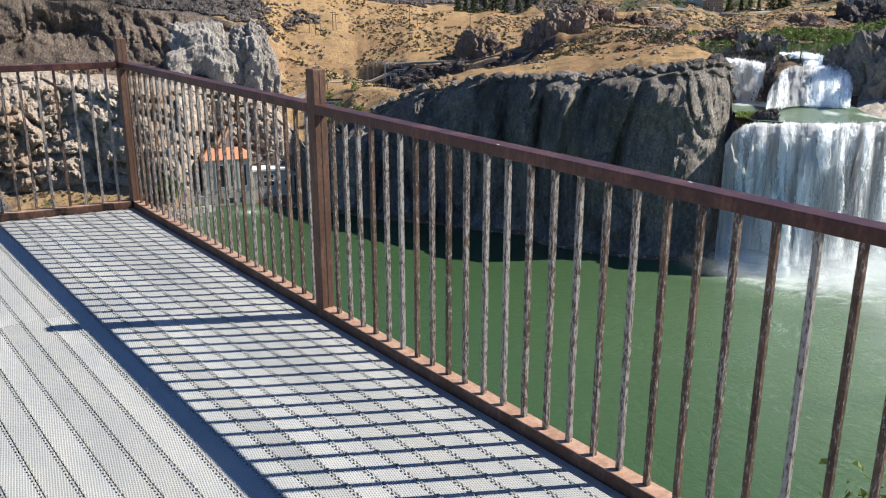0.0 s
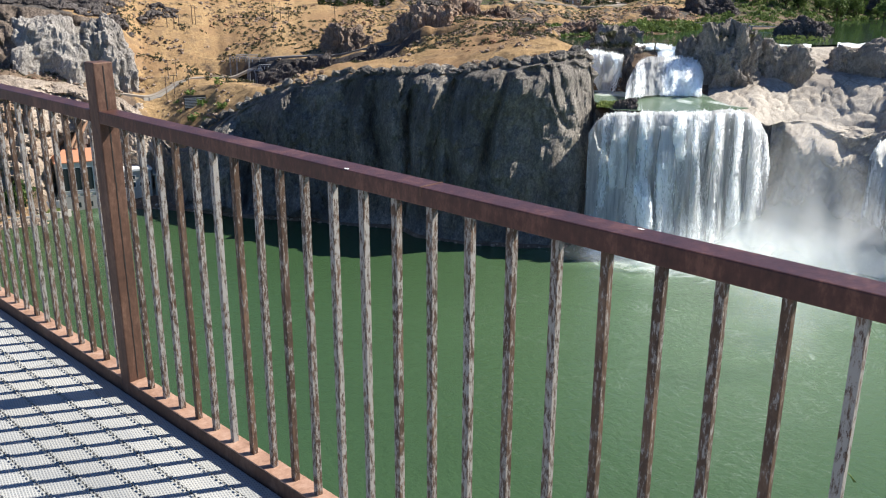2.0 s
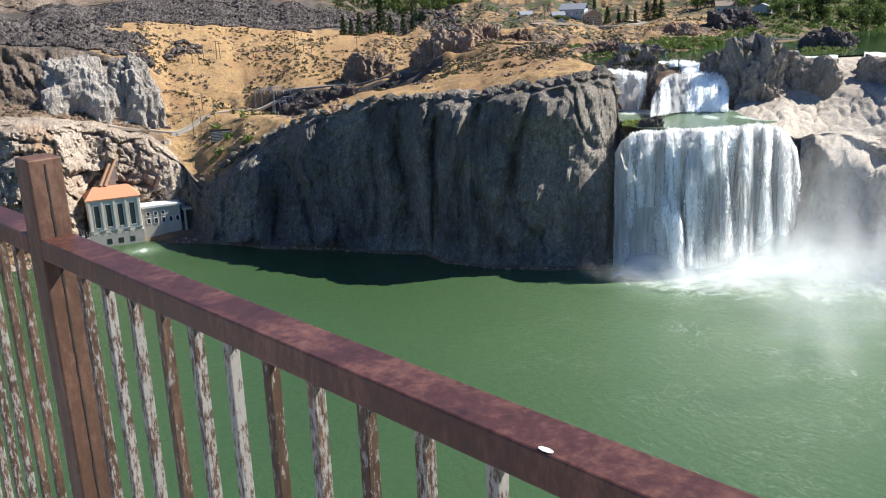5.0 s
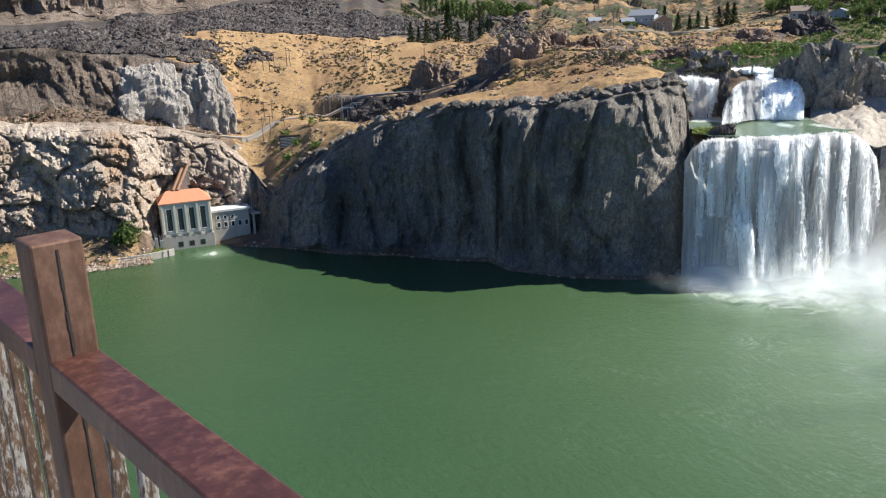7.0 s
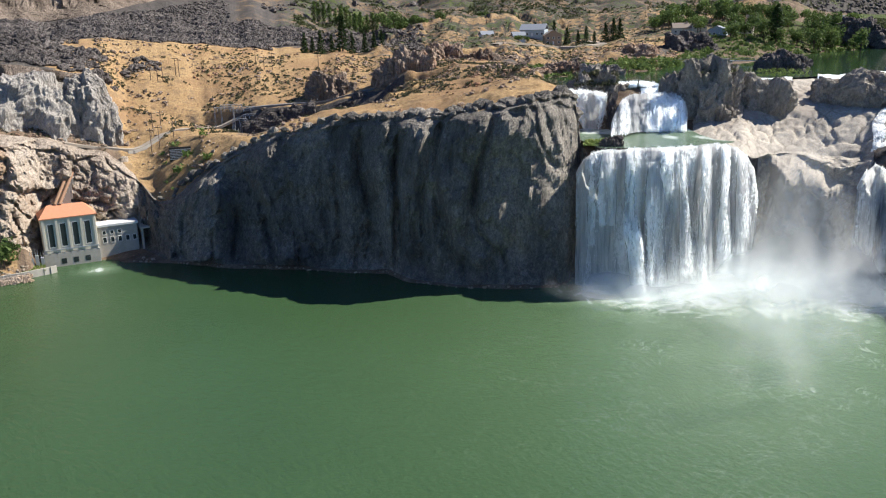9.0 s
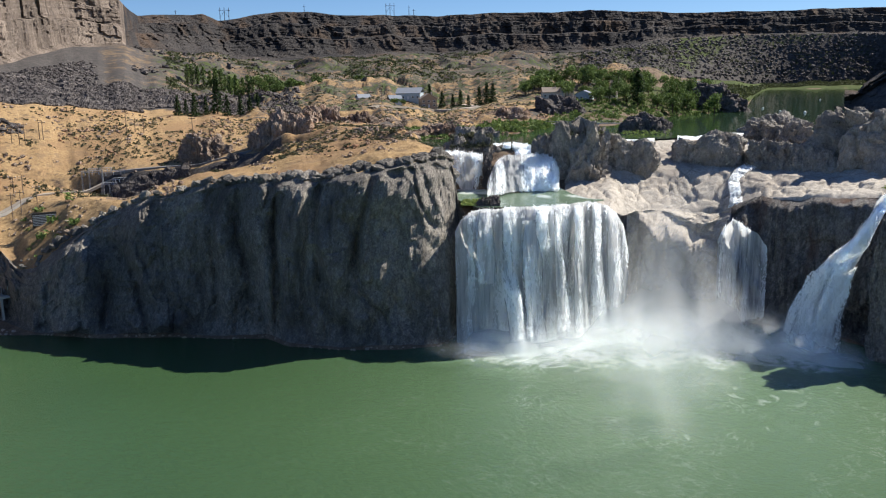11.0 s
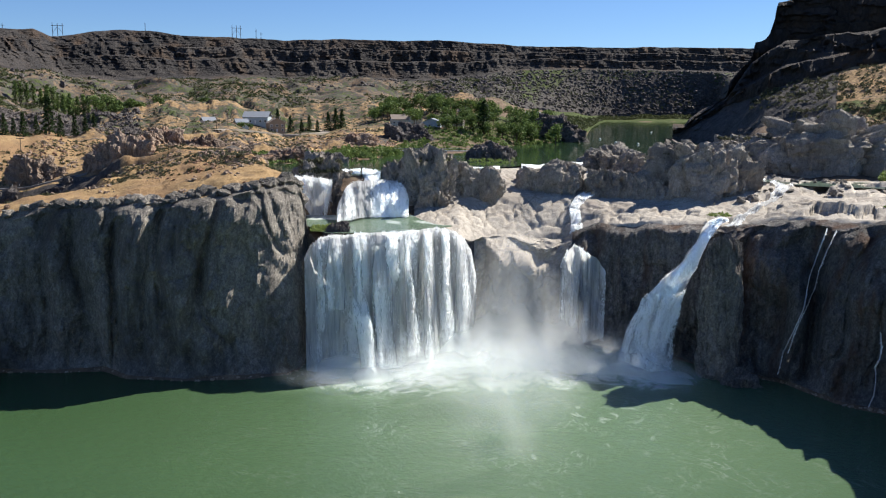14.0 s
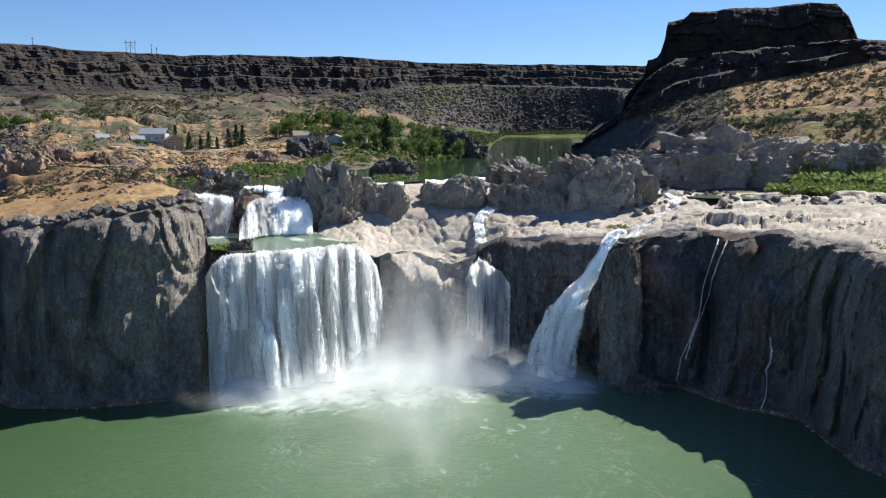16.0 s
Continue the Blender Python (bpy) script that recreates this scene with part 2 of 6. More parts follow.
def ground_material():
    """Dry grass, green scrub, dark scree and bare rock, mixed by the zone layer of the land."""
    mat, nt, p = material("dry_land", 0.95, 0, 0.1)
    zone = nt.nodes.new("ShaderNodeAttribute")
    zone.attribute_name = "zone"
    sep = nt.nodes.new("ShaderNodeSeparateColor")
    nt.links.new(zone.outputs["Color"], sep.inputs[0])
    big = noise_tex(nt, place(nt, (0.035, 0.035, 0.035)), 1.0, 6)
    mid = noise_tex(nt, place(nt, (0.2, 0.2, 0.2)), 1.0, 6, 0.65)
    fine = noise_tex(nt, place(nt, (1.1, 1.1, 1.1)), 1.0, 6, 0.7)
    rock = ramp(nt, mix(nt, 0.5, mid, fine), (0.3, (0.06, 0.046, 0.036)), (0.5, (0.165, 0.118, 0.083)), (0.72, (0.32, 0.24, 0.17)))
    grass = ramp(nt, mix(nt, 0.5, mid, fine), (0.34, (0.17, 0.11, 0.06)), (0.5, (0.4, 0.265, 0.13)), (0.66, (0.6, 0.43, 0.23)))
    grass = mix(nt, ramp(nt, mid, (0.48, 0.0), (0.62, 0.8)), grass, (0.2, 0.135, 0.08))
    grass = mix(nt, ramp(nt, big, (0.46, 0.0), (0.6, 0.65)), grass, (0.27, 0.165, 0.09))
    green = ramp(nt, mix(nt, 0.4, mid, fine), (0.3, (0.022, 0.036, 0.012)), (0.52, (0.065, 0.085, 0.026)), (0.72, (0.15, 0.16, 0.065)))
    dark = ramp(nt, mix(nt, 0.6, mid, fine), (0.3, (0.028, 0.026, 0.026)), (0.5, (0.075, 0.068, 0.064)), (0.72, (0.2, 0.17, 0.14)))
    jitter = maths(nt, "MULTIPLY", maths(nt, "SUBTRACT", mix(nt, 0.5, big, mid), 0.5), 2.2)

    def patch(channel):
        return ramp(nt, maths(nt, "ADD", sep.outputs[channel], jitter), (0.42, 0.0), (0.58, 1.0))

    col = mix(nt, patch(0), rock, grass)
    col = mix(nt, patch(2), col, dark)
    col = mix(nt, patch(1), col, green)
    nt.links.new(col, p.inputs["Base Color"])
    bump(nt, p, fine, 0.8, 0.5)
    return mat


M_ground = ground_material()


def water_material(name, deep, rough, ripple, size, foam=False):
    mat, nt, p = material(name, rough, 0, 0.5)
    p.inputs["IOR"].default_value = 1.33
    tone = noise_tex(nt, place(nt, (0.012, 0.012, 0)), 1.0, 4)
    col = mix(nt, tone, tuple(c * 0.8 for c in deep), tuple(c * 1.25 for c in deep))
    if foam:
        layer = nt.nodes.new("ShaderNodeAttribute")
        layer.attribute_name = "foam"
        warp = noise_tex(nt, place(nt, (0.06, 0.06, 0)), 1.0, 3)
        v = node(nt, "ShaderNodeTexNoise", Scale=0.09, Detail=9.0, Roughness=0.62, Distortion=2.2)
        nt.links.new(place(nt, (1, 1, 0)), v.inputs["Vector"])
        lace = ramp(nt, maths(nt, "ABSOLUTE", maths(nt, "SUBTRACT", v.outputs["Fac"], 0.5)), (0.0, 0.7), (0.012, 0.0))
        near = layer.outputs["Fac"]
        milky = mix(nt, maths(nt, "MULTIPLY", near, 0.7), col, (0.24, 0.34, 0.22))
        col = mix(nt, maths(nt, "MULTIPLY", lace, maths(nt, "MULTIPLY", maths(nt, "POWER", near, 1.1), ramp(nt, warp, (0.45, 0.0), (0.7, 1.0)))), milky, (0.8, 0.83, 0.8))
        froth = ramp(nt, maths(nt, "ADD", near, maths(nt, "MULTIPLY", maths(nt, "SUBTRACT", v.outputs["Fac"], 0.5), 1.2)), (0.7, 0.0), (1.15, 0.75))
        col = mix(nt, froth, col, (0.74, 0.79, 0.75))
    nt.links.new(col, p.inputs["Base Color"])
    w = noise_tex(nt, place(nt, (1 / size, 0.5 / size, 0), (0, 0, 0.6)), 1.0, 5, 0.6)
    chop = noise_tex(nt, place(nt, (4.5 / size, 1.8 / size, 0), (0, 0, 0.5)), 1.0, 4, 0.6)
    bump(nt, p, maths(nt, "ADD", w, maths(nt, "MULTIPLY", chop, 0.3)), ripple, 0.25 * size)
    return mat


M_river = water_material("green_river_water", (0.04, 0.082, 0.032), 0.11, 0.9, 1.6, True)
M_pool = water_material("still_pool_water", (0.028, 0.056, 0.024), 0.05, 0.035, 2.0)
M_tier = water_material("shallow_running_water", (0.06, 0.085, 0.068), 0.2, 0.4, 1.0, True)


def scatter_through(nt, p, colour, share):
    """Lets part of the light pass through, as in leaves."""
    t = nt.nodes.new("ShaderNodeBsdfTranslucent")
    if hasattr(colour, "is_linked"):
        nt.links.new(colour, t.inputs["Color"])
    else:
        t.inputs["Color"].default_value = (*colour, 1)
    m = nt.nodes.new("ShaderNodeMixShader")
    m.inputs[0].default_value = share
    nt.links.new(p.outputs[0], m.inputs[1])
    nt.links.new(t.outputs[0], m.inputs[2])
    nt.links.new(m.outputs[0], nt.nodes["Material Output"].inputs["Surface"])
    return m


def froth_through(nt, p, colour):
    """Froth scatters the light on to all sides alike."""
    t = nt.nodes.new("ShaderNodeBsdfTranslucent")
    if hasattr(colour, "is_linked"):
        nt.links.new(colour, t.inputs["Color"])
    else:
        t.inputs["Color"].default_value = (*colour, 1)
    m = nt.nodes.new("ShaderNodeAddShader")
    nt.links.new(p.outputs[0], m.inputs[0])
    nt.links.new(t.outputs[0], m.inputs[1])
    nt.links.new(m.outputs[0], nt.nodes["Material Output"].inputs["Surface"])
    return m


def fall_material():
    """White water in threads; the gaps between the threads let the rock show."""
    mat, nt, p = material("falling_white_water", 0.6, 0, 0.2)
    uv = nt.nodes.new("ShaderNodeAttribute")
    uv.attribute_name = "flow"
    sep = nt.nodes.new("ShaderNodeSeparateXYZ")
    nt.links.new(uv.outputs["Vector"], sep.inputs[0])
    mp = nt.nodes.new("ShaderNodeMapping")
    mp.inputs["Scale"].default_value = (1.0, 0.075, 0.0)
    nt.links.new(uv.outputs["Vector"], mp.inputs["Vector"])
    a = noise_tex(nt, mp.outputs[0], 1.1, 8, 0.66)
    b = noise_tex(nt, mp.outputs[0], 0.2, 3, 0.5)
    thread = mix(nt, 0.5, a, b)
    # blue-grey low end: the shade between bright strands is put into the colour
    col = ramp(nt, thread, (0.36, (0.24, 0.25, 0.255)), (0.5, (0.4, 0.402, 0.395)), (0.64, (0.55, 0.55, 0.535)))
    nt.links.new(col, p.inputs["Base Color"])
    m = froth_through(nt, p, col)
    clear = nt.nodes.new("ShaderNodeBsdfTransparent")
    veil = nt.nodes.new("ShaderNodeMixShader")
    nt.links.new(ramp(nt, maths(nt, "ADD", thread, sep.outputs[2]), (0.27, 0.0), (0.43, 1.0)), veil.inputs[0])
    nt.links.new(clear.outputs[0], veil.inputs[1])
    nt.links.new(m.outputs[0], veil.inputs[2])
    nt.links.new(veil.outputs[0], nt.nodes["Material Output"].inputs["Surface"])
    bump(nt, p, a, 1.0, 1.2)
    return mat


M_fall = fall_material()

# ---- land: break lines of (bearing, distance, height) ----
SHORE = [(5, 345, -85), (11.8, 337, -85), (16.6, 332, -85), (18.2, 329, -85), (20.8, 338, -85), (21.4, 345, -85), (22.1, 349, -85), (25.3, 346, -85), (26.2, 340, -85), (29, 332, -85), (32.7, 316, -85), (36.5, 308, -85), (40.4, 298, -85), (43.1, 295, -85), (44.4, 283, -85), (48, 275, -85), (51.8, 273, -85), (53.3, 274, -85), (54.6, 276, -85), (55.4, 280, -85), (56.0, 290, -85), (56.6, 297, -85), (60.6, 296, -85), (66.7, 312, -85), (72, 318, -85), (77, 308, -85), (80, 304, -85), (82.2, 295, -85), (83.6, 292, -85), (87.1, 287, -85), (90.3, 272, -85), (92.5, 269, -85), (94.5, 266, -85), (96, 252, -85), (98, 236, -85), (105, 210, -85)]
APRON = [(5, 24, -77), (12, 25, -77), (15.4, 25, -74), (18, 15, -76), (20.6, 6, -76), (21.4, 8, -82), (22, 15, -82.5), (25.2, 14, -82.5), (27.2, 16, -82.5), (28.0, 8, -83), (29, 1, -84), (105, 1, -84)]
EDGE = [(5, 388, -33), (13.3, 385, -34), (16.3, 385, -36), (19.5, 380, -37), (22.7, 384, -41), (24.2, 384, -45), (26, 380, -49), (27.3, 370, -55), (28.6, 352, -64), (29.4, 346, -63), (31.7, 342, -52), (34, 335, -44), (37, 322, -36), (40, 312, -32.4), (44.6, 297, -32.6), (48.1, 290, -28.7), (51, 286, -26), (52.6, 287, -25.2), (53.8, 292, -24.8), (54.8, 298, -24.8), (55.8, 304, -27.5), (56.2, 303, -43.5), (56.7, 289, -44), (58, 287, -43.5), (60.8, 287, -43.5), (64.5, 294, -43.5), (66.2, 302, -43.5), (67, 308, -46.5), (68.2, 316, -47), (70.5, 323, -46.8), (73.1, 326, -46), (75.7, 319, -41.7), (79.4, 313, -38.5), (82.3, 312, -38), (83.4, 313, -39), (86.6, 311, -35), (90, 302, -33.6), (93.3, 294, -32.6), (95.9, 275, -33), (98.4, 256, -32), (105, 235, -32)]
BENCH = [(5, 393, -31), (13.4, 390, -32), (16.4, 391, -31), (20.2, 393, -35), (23.9, 394, -37), (26.1, 392, -47), (28.2, 387, -46.5), (31.9, 374, -43), (34.8, 350, -42), (37.1, 340, -35.6), (40.8, 337, -31), (44.5, 335, -28.4), (48.1, 330, -24.6), (50.9, 325, -20.8), (53.4, 316, -20.2), (55, 310, -23.5), (56.1, 316, -43), (62.3, 316, -43), (63.2, 326, -37), (66.5, 334, -33.8), (68.2, 341, -33.2), (73.8, 344, -34.2), (78.7, 344, -35.8), (83, 336, -35), (86.5, 340, -33), (93.2, 345, -29), (98.2, 330, -26), (105, 320, -25)]
BROW = [(5, 402, -4), (14, 402, -6.5), (16.9, 404, -7.7), (19.4, 405, -11), (21.6, 407, -13), (25.4, 411, -18), (27.4, 422, -31), (32, 404, -43), (34.9, 388, -45), (39.3, 379, -41.5), (42.7, 374, -35), (45, 374, -27), (48.1, 376, -17.8), (51.6, 362, -17), (53.2, 342, -20), (54.1, 324, -25.4), (57.6, 326, -25.4), (59.8, 331, -25.4), (62.6, 336, -25.4), (68.2, 371, -25.4), (77.9, 431, -25.4), (81.5, 402, -26), (84.7, 397, -27), (88.2, 392, -29), (93.2, 402, -28), (98.1, 384, -26), (105, 376, -25)]
SILL = [(5, 404, -3.5), (14, 404, -6), (21.6, 409, -12.5), (25.4, 413, -17.5), (27.4, 425, -30), (32, 411, -37.5), (34.9, 395, -35.5), (39.3, 386, -34), (42.7, 381, -29), (45, 379, -24), (48.1, 379, -17.5), (51.6, 365, -17), (52.8, 352, -22), (53.8, 332, -30), (68.2, 380, -30), (78.5, 440, -30), (82, 412, -29), (84, 403, -29), (86, 402, -28.5), (93, 408, -28), (105, 384, -25)]
BANK = [(5, 445, 0), (14.3, 450, 0), (20.3, 460, -2), (26.8, 470, -5), (32.4, 486, -9), (37.3, 488, -15), (40.9, 484, -17), (46, 470, -18), (50, 420, -19), (52.6, 388, -25), (56, 396, -25), (60, 420, -25), (63, 470, -25), (67, 500, -25), (71, 600, -25), (74, 660, -25), (74.7, 1100, -25), (75.4, 1500, -25), (82.2, 1580, -25), (82.8, 720, -25), (83.4, 560, -25), (84.2, 446, -26), (88, 436, -26), (95, 426, -24), (105, 416, -22)]
FLAT = [(5, 505, -1), (14.3, 510, -2), (20.3, 520, -3), (26.8, 530, -1), (32.4, 540, -6), (37.3, 545, -12), (40.9, 540, -15), (46, 530, -17), (50, 520, -17), (55, 570, -18), (58, 610, -18), (61.7, 610, -14), (66, 700, -8), (71, 740, -10), (74, 750, -20), (74.7, 1150, -22), (75.4, 1560, -21), (82.2, 1650, -20), (82.8, 780, -12), (84.6, 540, -16), (90, 510, -8), (98, 500, 4), (105, 500, 5)]
FLANK = [(5, 560, 1), (20, 570, 1), (26, 600, 4), (32.5, 660, 4), (35.6, 670, 2), (40.3, 720, -9), (44.6, 900, -5.6), (54.1, 1000, 0), (61, 1120, 4), (66, 1220, 8), (70, 1380, -2), (74, 1540, -14), (76, 1600, -16), (82.3, 1680, -14), (83, 1000, 0), (85, 820, 20), (105, 820, 30)]
FOOT = [(5, 600, 5), (20, 610, 4), (26, 640, 8), (29.5, 740, 20), (32.8, 900, 38), (35.8, 950, 40), (42.1, 1200, 34), (44.7, 1250, 30), (54.1, 1380, 40), (64.6, 1520, 40), (70.1, 1620, 64), (75.6, 1680, 68), (84.2, 1740, 62), (105, 1740, 62)]
RIM = [(5, 690, 100), (20, 700, 95), (26, 740, 98), (29.5, 850, 104), (33.1, 1000, 105), (35.6, 1040, 92), (36.6, 1500, 106), (40.4, 1560, 112), (41.3, 1580, 103), (43, 1590, 112), (44.9, 1600, 120), (46.8, 1600, 121), (48.2, 1610, 116), (52, 1650, 115), (64.7, 1720, 122), (71.2, 1820, 118), (84.1, 1920, 120), (105, 1920, 120)]

COLS = 900
AZ = np.linspace(5, 105, COLS)


def line(points, az=AZ):
    a, r, z = np.array(points, float).T
    return np.stack([np.interp(az, a, r), np.interp(az, a, z)])


shore, apron = line(SHORE), line(APRON)
apron[0] += shore[0]
lines = [shore + [[-5], [-9]], shore, apron] + [line(v) for v in (EDGE, BENCH, BROW, SILL, BANK, FLAT, FLANK, FOOT, RIM)]
lines.append(np.stack([np.full(COLS, 4700.0), np.full(COLS, 132.0)]))
STEEP = ([0, 0.3, 0.6, 0.85, 0.95, 1], [0, 0.12, 0.25, 0.45, 0.65, 1], [0, 0.3, 0.62, 0.9, 0.975, 1])
PLAIN = ([0, 1], [0, 1], [0, 1])
TIERS = ([0, 0.16, 0.22, 0.38, 0.46, 0.62, 0.72, 0.95, 1], [0, 0.22, 0.26, 0.30, 0.52, 0.56, 0.80, 0.86, 1], [0, 0.08, 0.2, 0.4, 0.44, 0.7, 0.74, 0.985, 1])
# rows, profile, sideways and upright roughness at the start of each band
BANDS = [(3, PLAIN, 0.6, 0.3), (7, PLAIN, 0.8, 0.5), (70, STEEP, 1.0, 0.5), (30, PLAIN, 1.5, 1.4), (40, PLAIN, 1.2, 1.2), (6, PLAIN, 0.8, 0.6), (30, PLAIN, 0.8, 0.9), (56, PLAIN, 1.5, 1.6), (80, PLAIN, 2.0, 2.6), (100, PLAIN, 4.0, 4.5), (84, TIERS, 3.0, 1.5), (4, PLAIN, 5.0, 2.0)]
ROUGH_END = (0, 0)


def cliff_relief(x, y, z, az):
    """How far a rock face stands out, in metres: rounded pillars with clefts, and boulder-like blocks on the left."""
    wx = x + 3.0 * vnoise(x / 20, y / 20, z / 16, 21)
    wy = y + 3.0 * vnoise(x / 20, y / 20, z / 16, 22)
    fine = 1.0 * fbm(x / 4, y / 4, z / 5, 5, 6, 0.65)
    ribs = 4.5 * vnoise(wx / 24, wy / 24, z / 80, 3) + 7.5 * np.abs(vnoise(wx / 12, wy / 12, z / 55, 4)) - 3.2
    ribs = ribs * (1 + 0.8 * np.clip((az - 83) / 3, 0, 1) + 0.35 * np.clip((az - 38) / 4, 0, 1) * (az < 57))
    cleft = np.exp(-((vnoise(wx / 17, wy / 17, z / 95, 5) / 0.13) ** 2)) * -4.5 + np.exp(-((vnoise(wx / 8, wy / 8, z / 45, 8) / 0.1) ** 2)) * -1.8
    ribs = ribs + 3.4 * np.abs(vnoise(wx / 6, wy / 6, z / 17, 15)) + 1.3 * np.abs(vnoise(x / 2.8, y / 2.8, z / 5, 16)) + 0.5 * blocks(x / 7, y / 7, z / 18, 23)
    steps = 1.2 * np.round(vnoise(x / 9, y / 9, z / 7, 13) * 1.6) * (np.abs(az - 32) < 5)
    u = np.radians(az) * 340 + 0 * z
    (in1, own1), (in2, own2), (in3, own3) = cells(u, z * 1.1, 15, 91), cells(u, z * 1.1, 6.5, 92), cells(u, z, 2.6, 93)
    lumps = 4.2 * cushion(in1, 0.28) + 2.6 * own1 + 2.0 * cushion(in2, 0.32) + 1.1 * own2 + 0.8 * cushion(in3, 0.4) - 4.6
    block = np.clip((28.0 - az) / 2.5, 0, 1)
    return (ribs + cleft + fine + steps) * (1 - block) + (lumps + 1.6 * fine) * block


land = []
sin_az, cos_az = np.sin(np.radians(AZ)), np.cos(np.radians(AZ))
for k, (rows, (ps, pr, pz), side, up) in enumerate(BANDS):
    s = np.linspace(0, 1, rows)[:, None]
    fr, fz = np.interp(s, ps, pr), np.interp(s, ps, pz)
    r = lines[k][0] * (1 - fr) + lines[k + 1][0] * fr
    z = lines[k][1] * (1 - fz) + lines[k + 1][1] * fz
    if k == 10:
        # the canyon wall's steps wander up and down along it
        z = z + 3.5 * vnoise(AZ / 1.3, 0, 2 * fz, 31) * np.sin(np.pi * fz)
    if k == 2:
        # under the slab the wall rolls over in a round brow
        roll = np.clip((AZ - 66.8) / 1.5, 0, 1) * np.clip((75.5 - AZ) / 2, 0, 1)
        r = r - roll * 11.0 * (1 - np.clip((s - 0.3) / 0.7, 0, 1) ** 3) * np.clip(s * 4, 0, 1)
    x, y = r * sin_az, r * cos_az
    nxt = BANDS[k + 1][2:] if k + 1 < len(BANDS) else ROUGH_END
    side, up = side + (nxt[0] - side) * s, up + (nxt[1] - up) * s
    if k in (3, 4):
        side, up = side * (1 - 0.7 * (AZ > 63.4)), up * (1 - 0.85 * (AZ > 63.4))
    scale = np.maximum(1.0, r / 420)
    wob = fbm(x / 9 / scale, y / 9 / scale, z / 9 / scale, 4 if k < 6 else 2, 41)
    wob_up = fbm(x / 14 / scale, y / 14 / scale, 0 * z, 5 if k < 6 else 3, 43)
    if k == 2:
        rel = cliff_relief(x, y, z, AZ) * np.interp(s, [0, 0.08, 0.93, 1], [0.25, 1, 0.8, 0])
        r = r - rel
    if k == 4:
        # the upper rock wall over the power house, and the dark banks by the road
        face = np.clip((26.5 - AZ) / 2, 0, 1) * np.sin(np.pi * s)
        r = r - face * cliff_relief(x, y, z, 40 + 0 * AZ) * 1.1
    if k == 10:
        r = r - np.sin(np.pi * s) ** 0.5 * (11 * vnoise(x / 90, y / 90, z / 300, 51) + 6 * np.abs(fbm(x / 26, y / 26, z / 160, 3, 52)) + 3.5 * blocks(x / 15, y / 15, z / 60, 53) + 2 * blocks(x / 7, y / 7, z / 30, 54) + 1.2 * blocks(x / 30, y / 30, z / 2.2, 55))
    r = r + wob * side
    z = z + wob_up * up
    if k in (3, 4):
        # the cushions of the water-worn slab, and flat ledges farther along
        slab = np.clip((AZ - 63.2) / 1.5, 0, 1) * np.sin(np.pi * np.clip(s, 0, 1)) ** 0.6
        wx, wy = x + 1.5 * vnoise(x / 4, y / 4, 0, 63), y + 1.5 * vnoise(x / 4, y / 4, 0, 64)
        (in1, own1), (in2, own2) = cells(x, y, 7.5, 61), cells(x, y, 3.2, 68)
        cush = 1.5 * cushion(in1, 0.24) + 0.7 * own1 + 0.45 * cushion(in2, 0.3) + 0.15 * own2 - 1.4
        (in3, own3), (in4, own4) = cells(x, y * 1.5, 13, 65), cells(x, y * 1.4, 5, 66)
        ledge = 1.7 * own3 + 1.3 * cushion(in3, 0.14) + 0.6 * own4 + 0.6 * cushion(in4, 0.18) - 1.4
        flat = np.clip((AZ - 83) / 2, 0, 1)
        z = z + slab * (cush * (1 - flat) + ledge * flat)
    if k in (8, 9):
        swell = np.clip((AZ - 36) / 4, 0, 1) * np.clip((72 - AZ) / 4, 0, 1) * np.sin(np.pi * s)
        z = z + swell * (16 * np.abs(fbm(x / 120, y / 120, 0, 4, 73)) - 4 + 3 * blocks(x / 30, y / 30, 0 * x, 74))
    if k in (4, 5, 7):
        knoll = np.clip((AZ - 40) / 3, 0, 1) * np.clip((60.5 - AZ) / 2, 0, 1) * np.sin(np.pi * s)
        z = z + knoll * np.maximum(0, fbm(x / 26, y / 26, 0, 5, 71)) * (7 if k == 4 else 5)
    land.append(np.stack([EX + r * sin_az, EY + r * cos_az, z + 0 * r], -1))
# neighbouring bands meet in one line
for k in range(len(land) - 1):
    land[k + 1][0] = land[k][-1]


def spot(az, band, s):
    """A place on the land: bearing, band and the share of the way through it."""
    g = land[band]
    return Vector(g[min(int(s * (len(g) - 1) + 0.5), len(g) - 1), int(np.clip((az - 5) / 100 * (COLS - 1) + 0.5, 0, COLS - 1))])


def window(v, a, b, soft=1.0):
    return np.clip((v - a) / soft + 0.5, 0, 1) * np.clip((b - v) / soft + 0.5, 0, 1)


def land_piece(name, label, material, bands, az0, az1, zones=None, smooth=False):
    c0, c1 = int(round((az0 - 5) / 100 * (COLS - 1))), int(round((az1 - 5) / 100 * (COLS - 1)))
    g = np.concatenate([land[k][(0 if n == 0 else 1):, c0 : c1 + 1] for n, k in enumerate(bands)])
    me = mesh_of(name, g, grid_faces(*g.shape[:2]), material, smooth)
    if zones is not None:
        z = np.concatenate([zones[k][(0 if n == 0 else 1):, c0 : c1 + 1] for n, k in enumerate(bands)])
        layer = me.color_attributes.new("zone", "FLOAT_COLOR", "POINT")
        layer.data.foreach_set("color", np.concatenate([z, np.ones(z.shape[:2] + (1,))], -1).astype(np.float32).ravel())
    return tagged(new(name, me), label, "terrain", "", "structure")


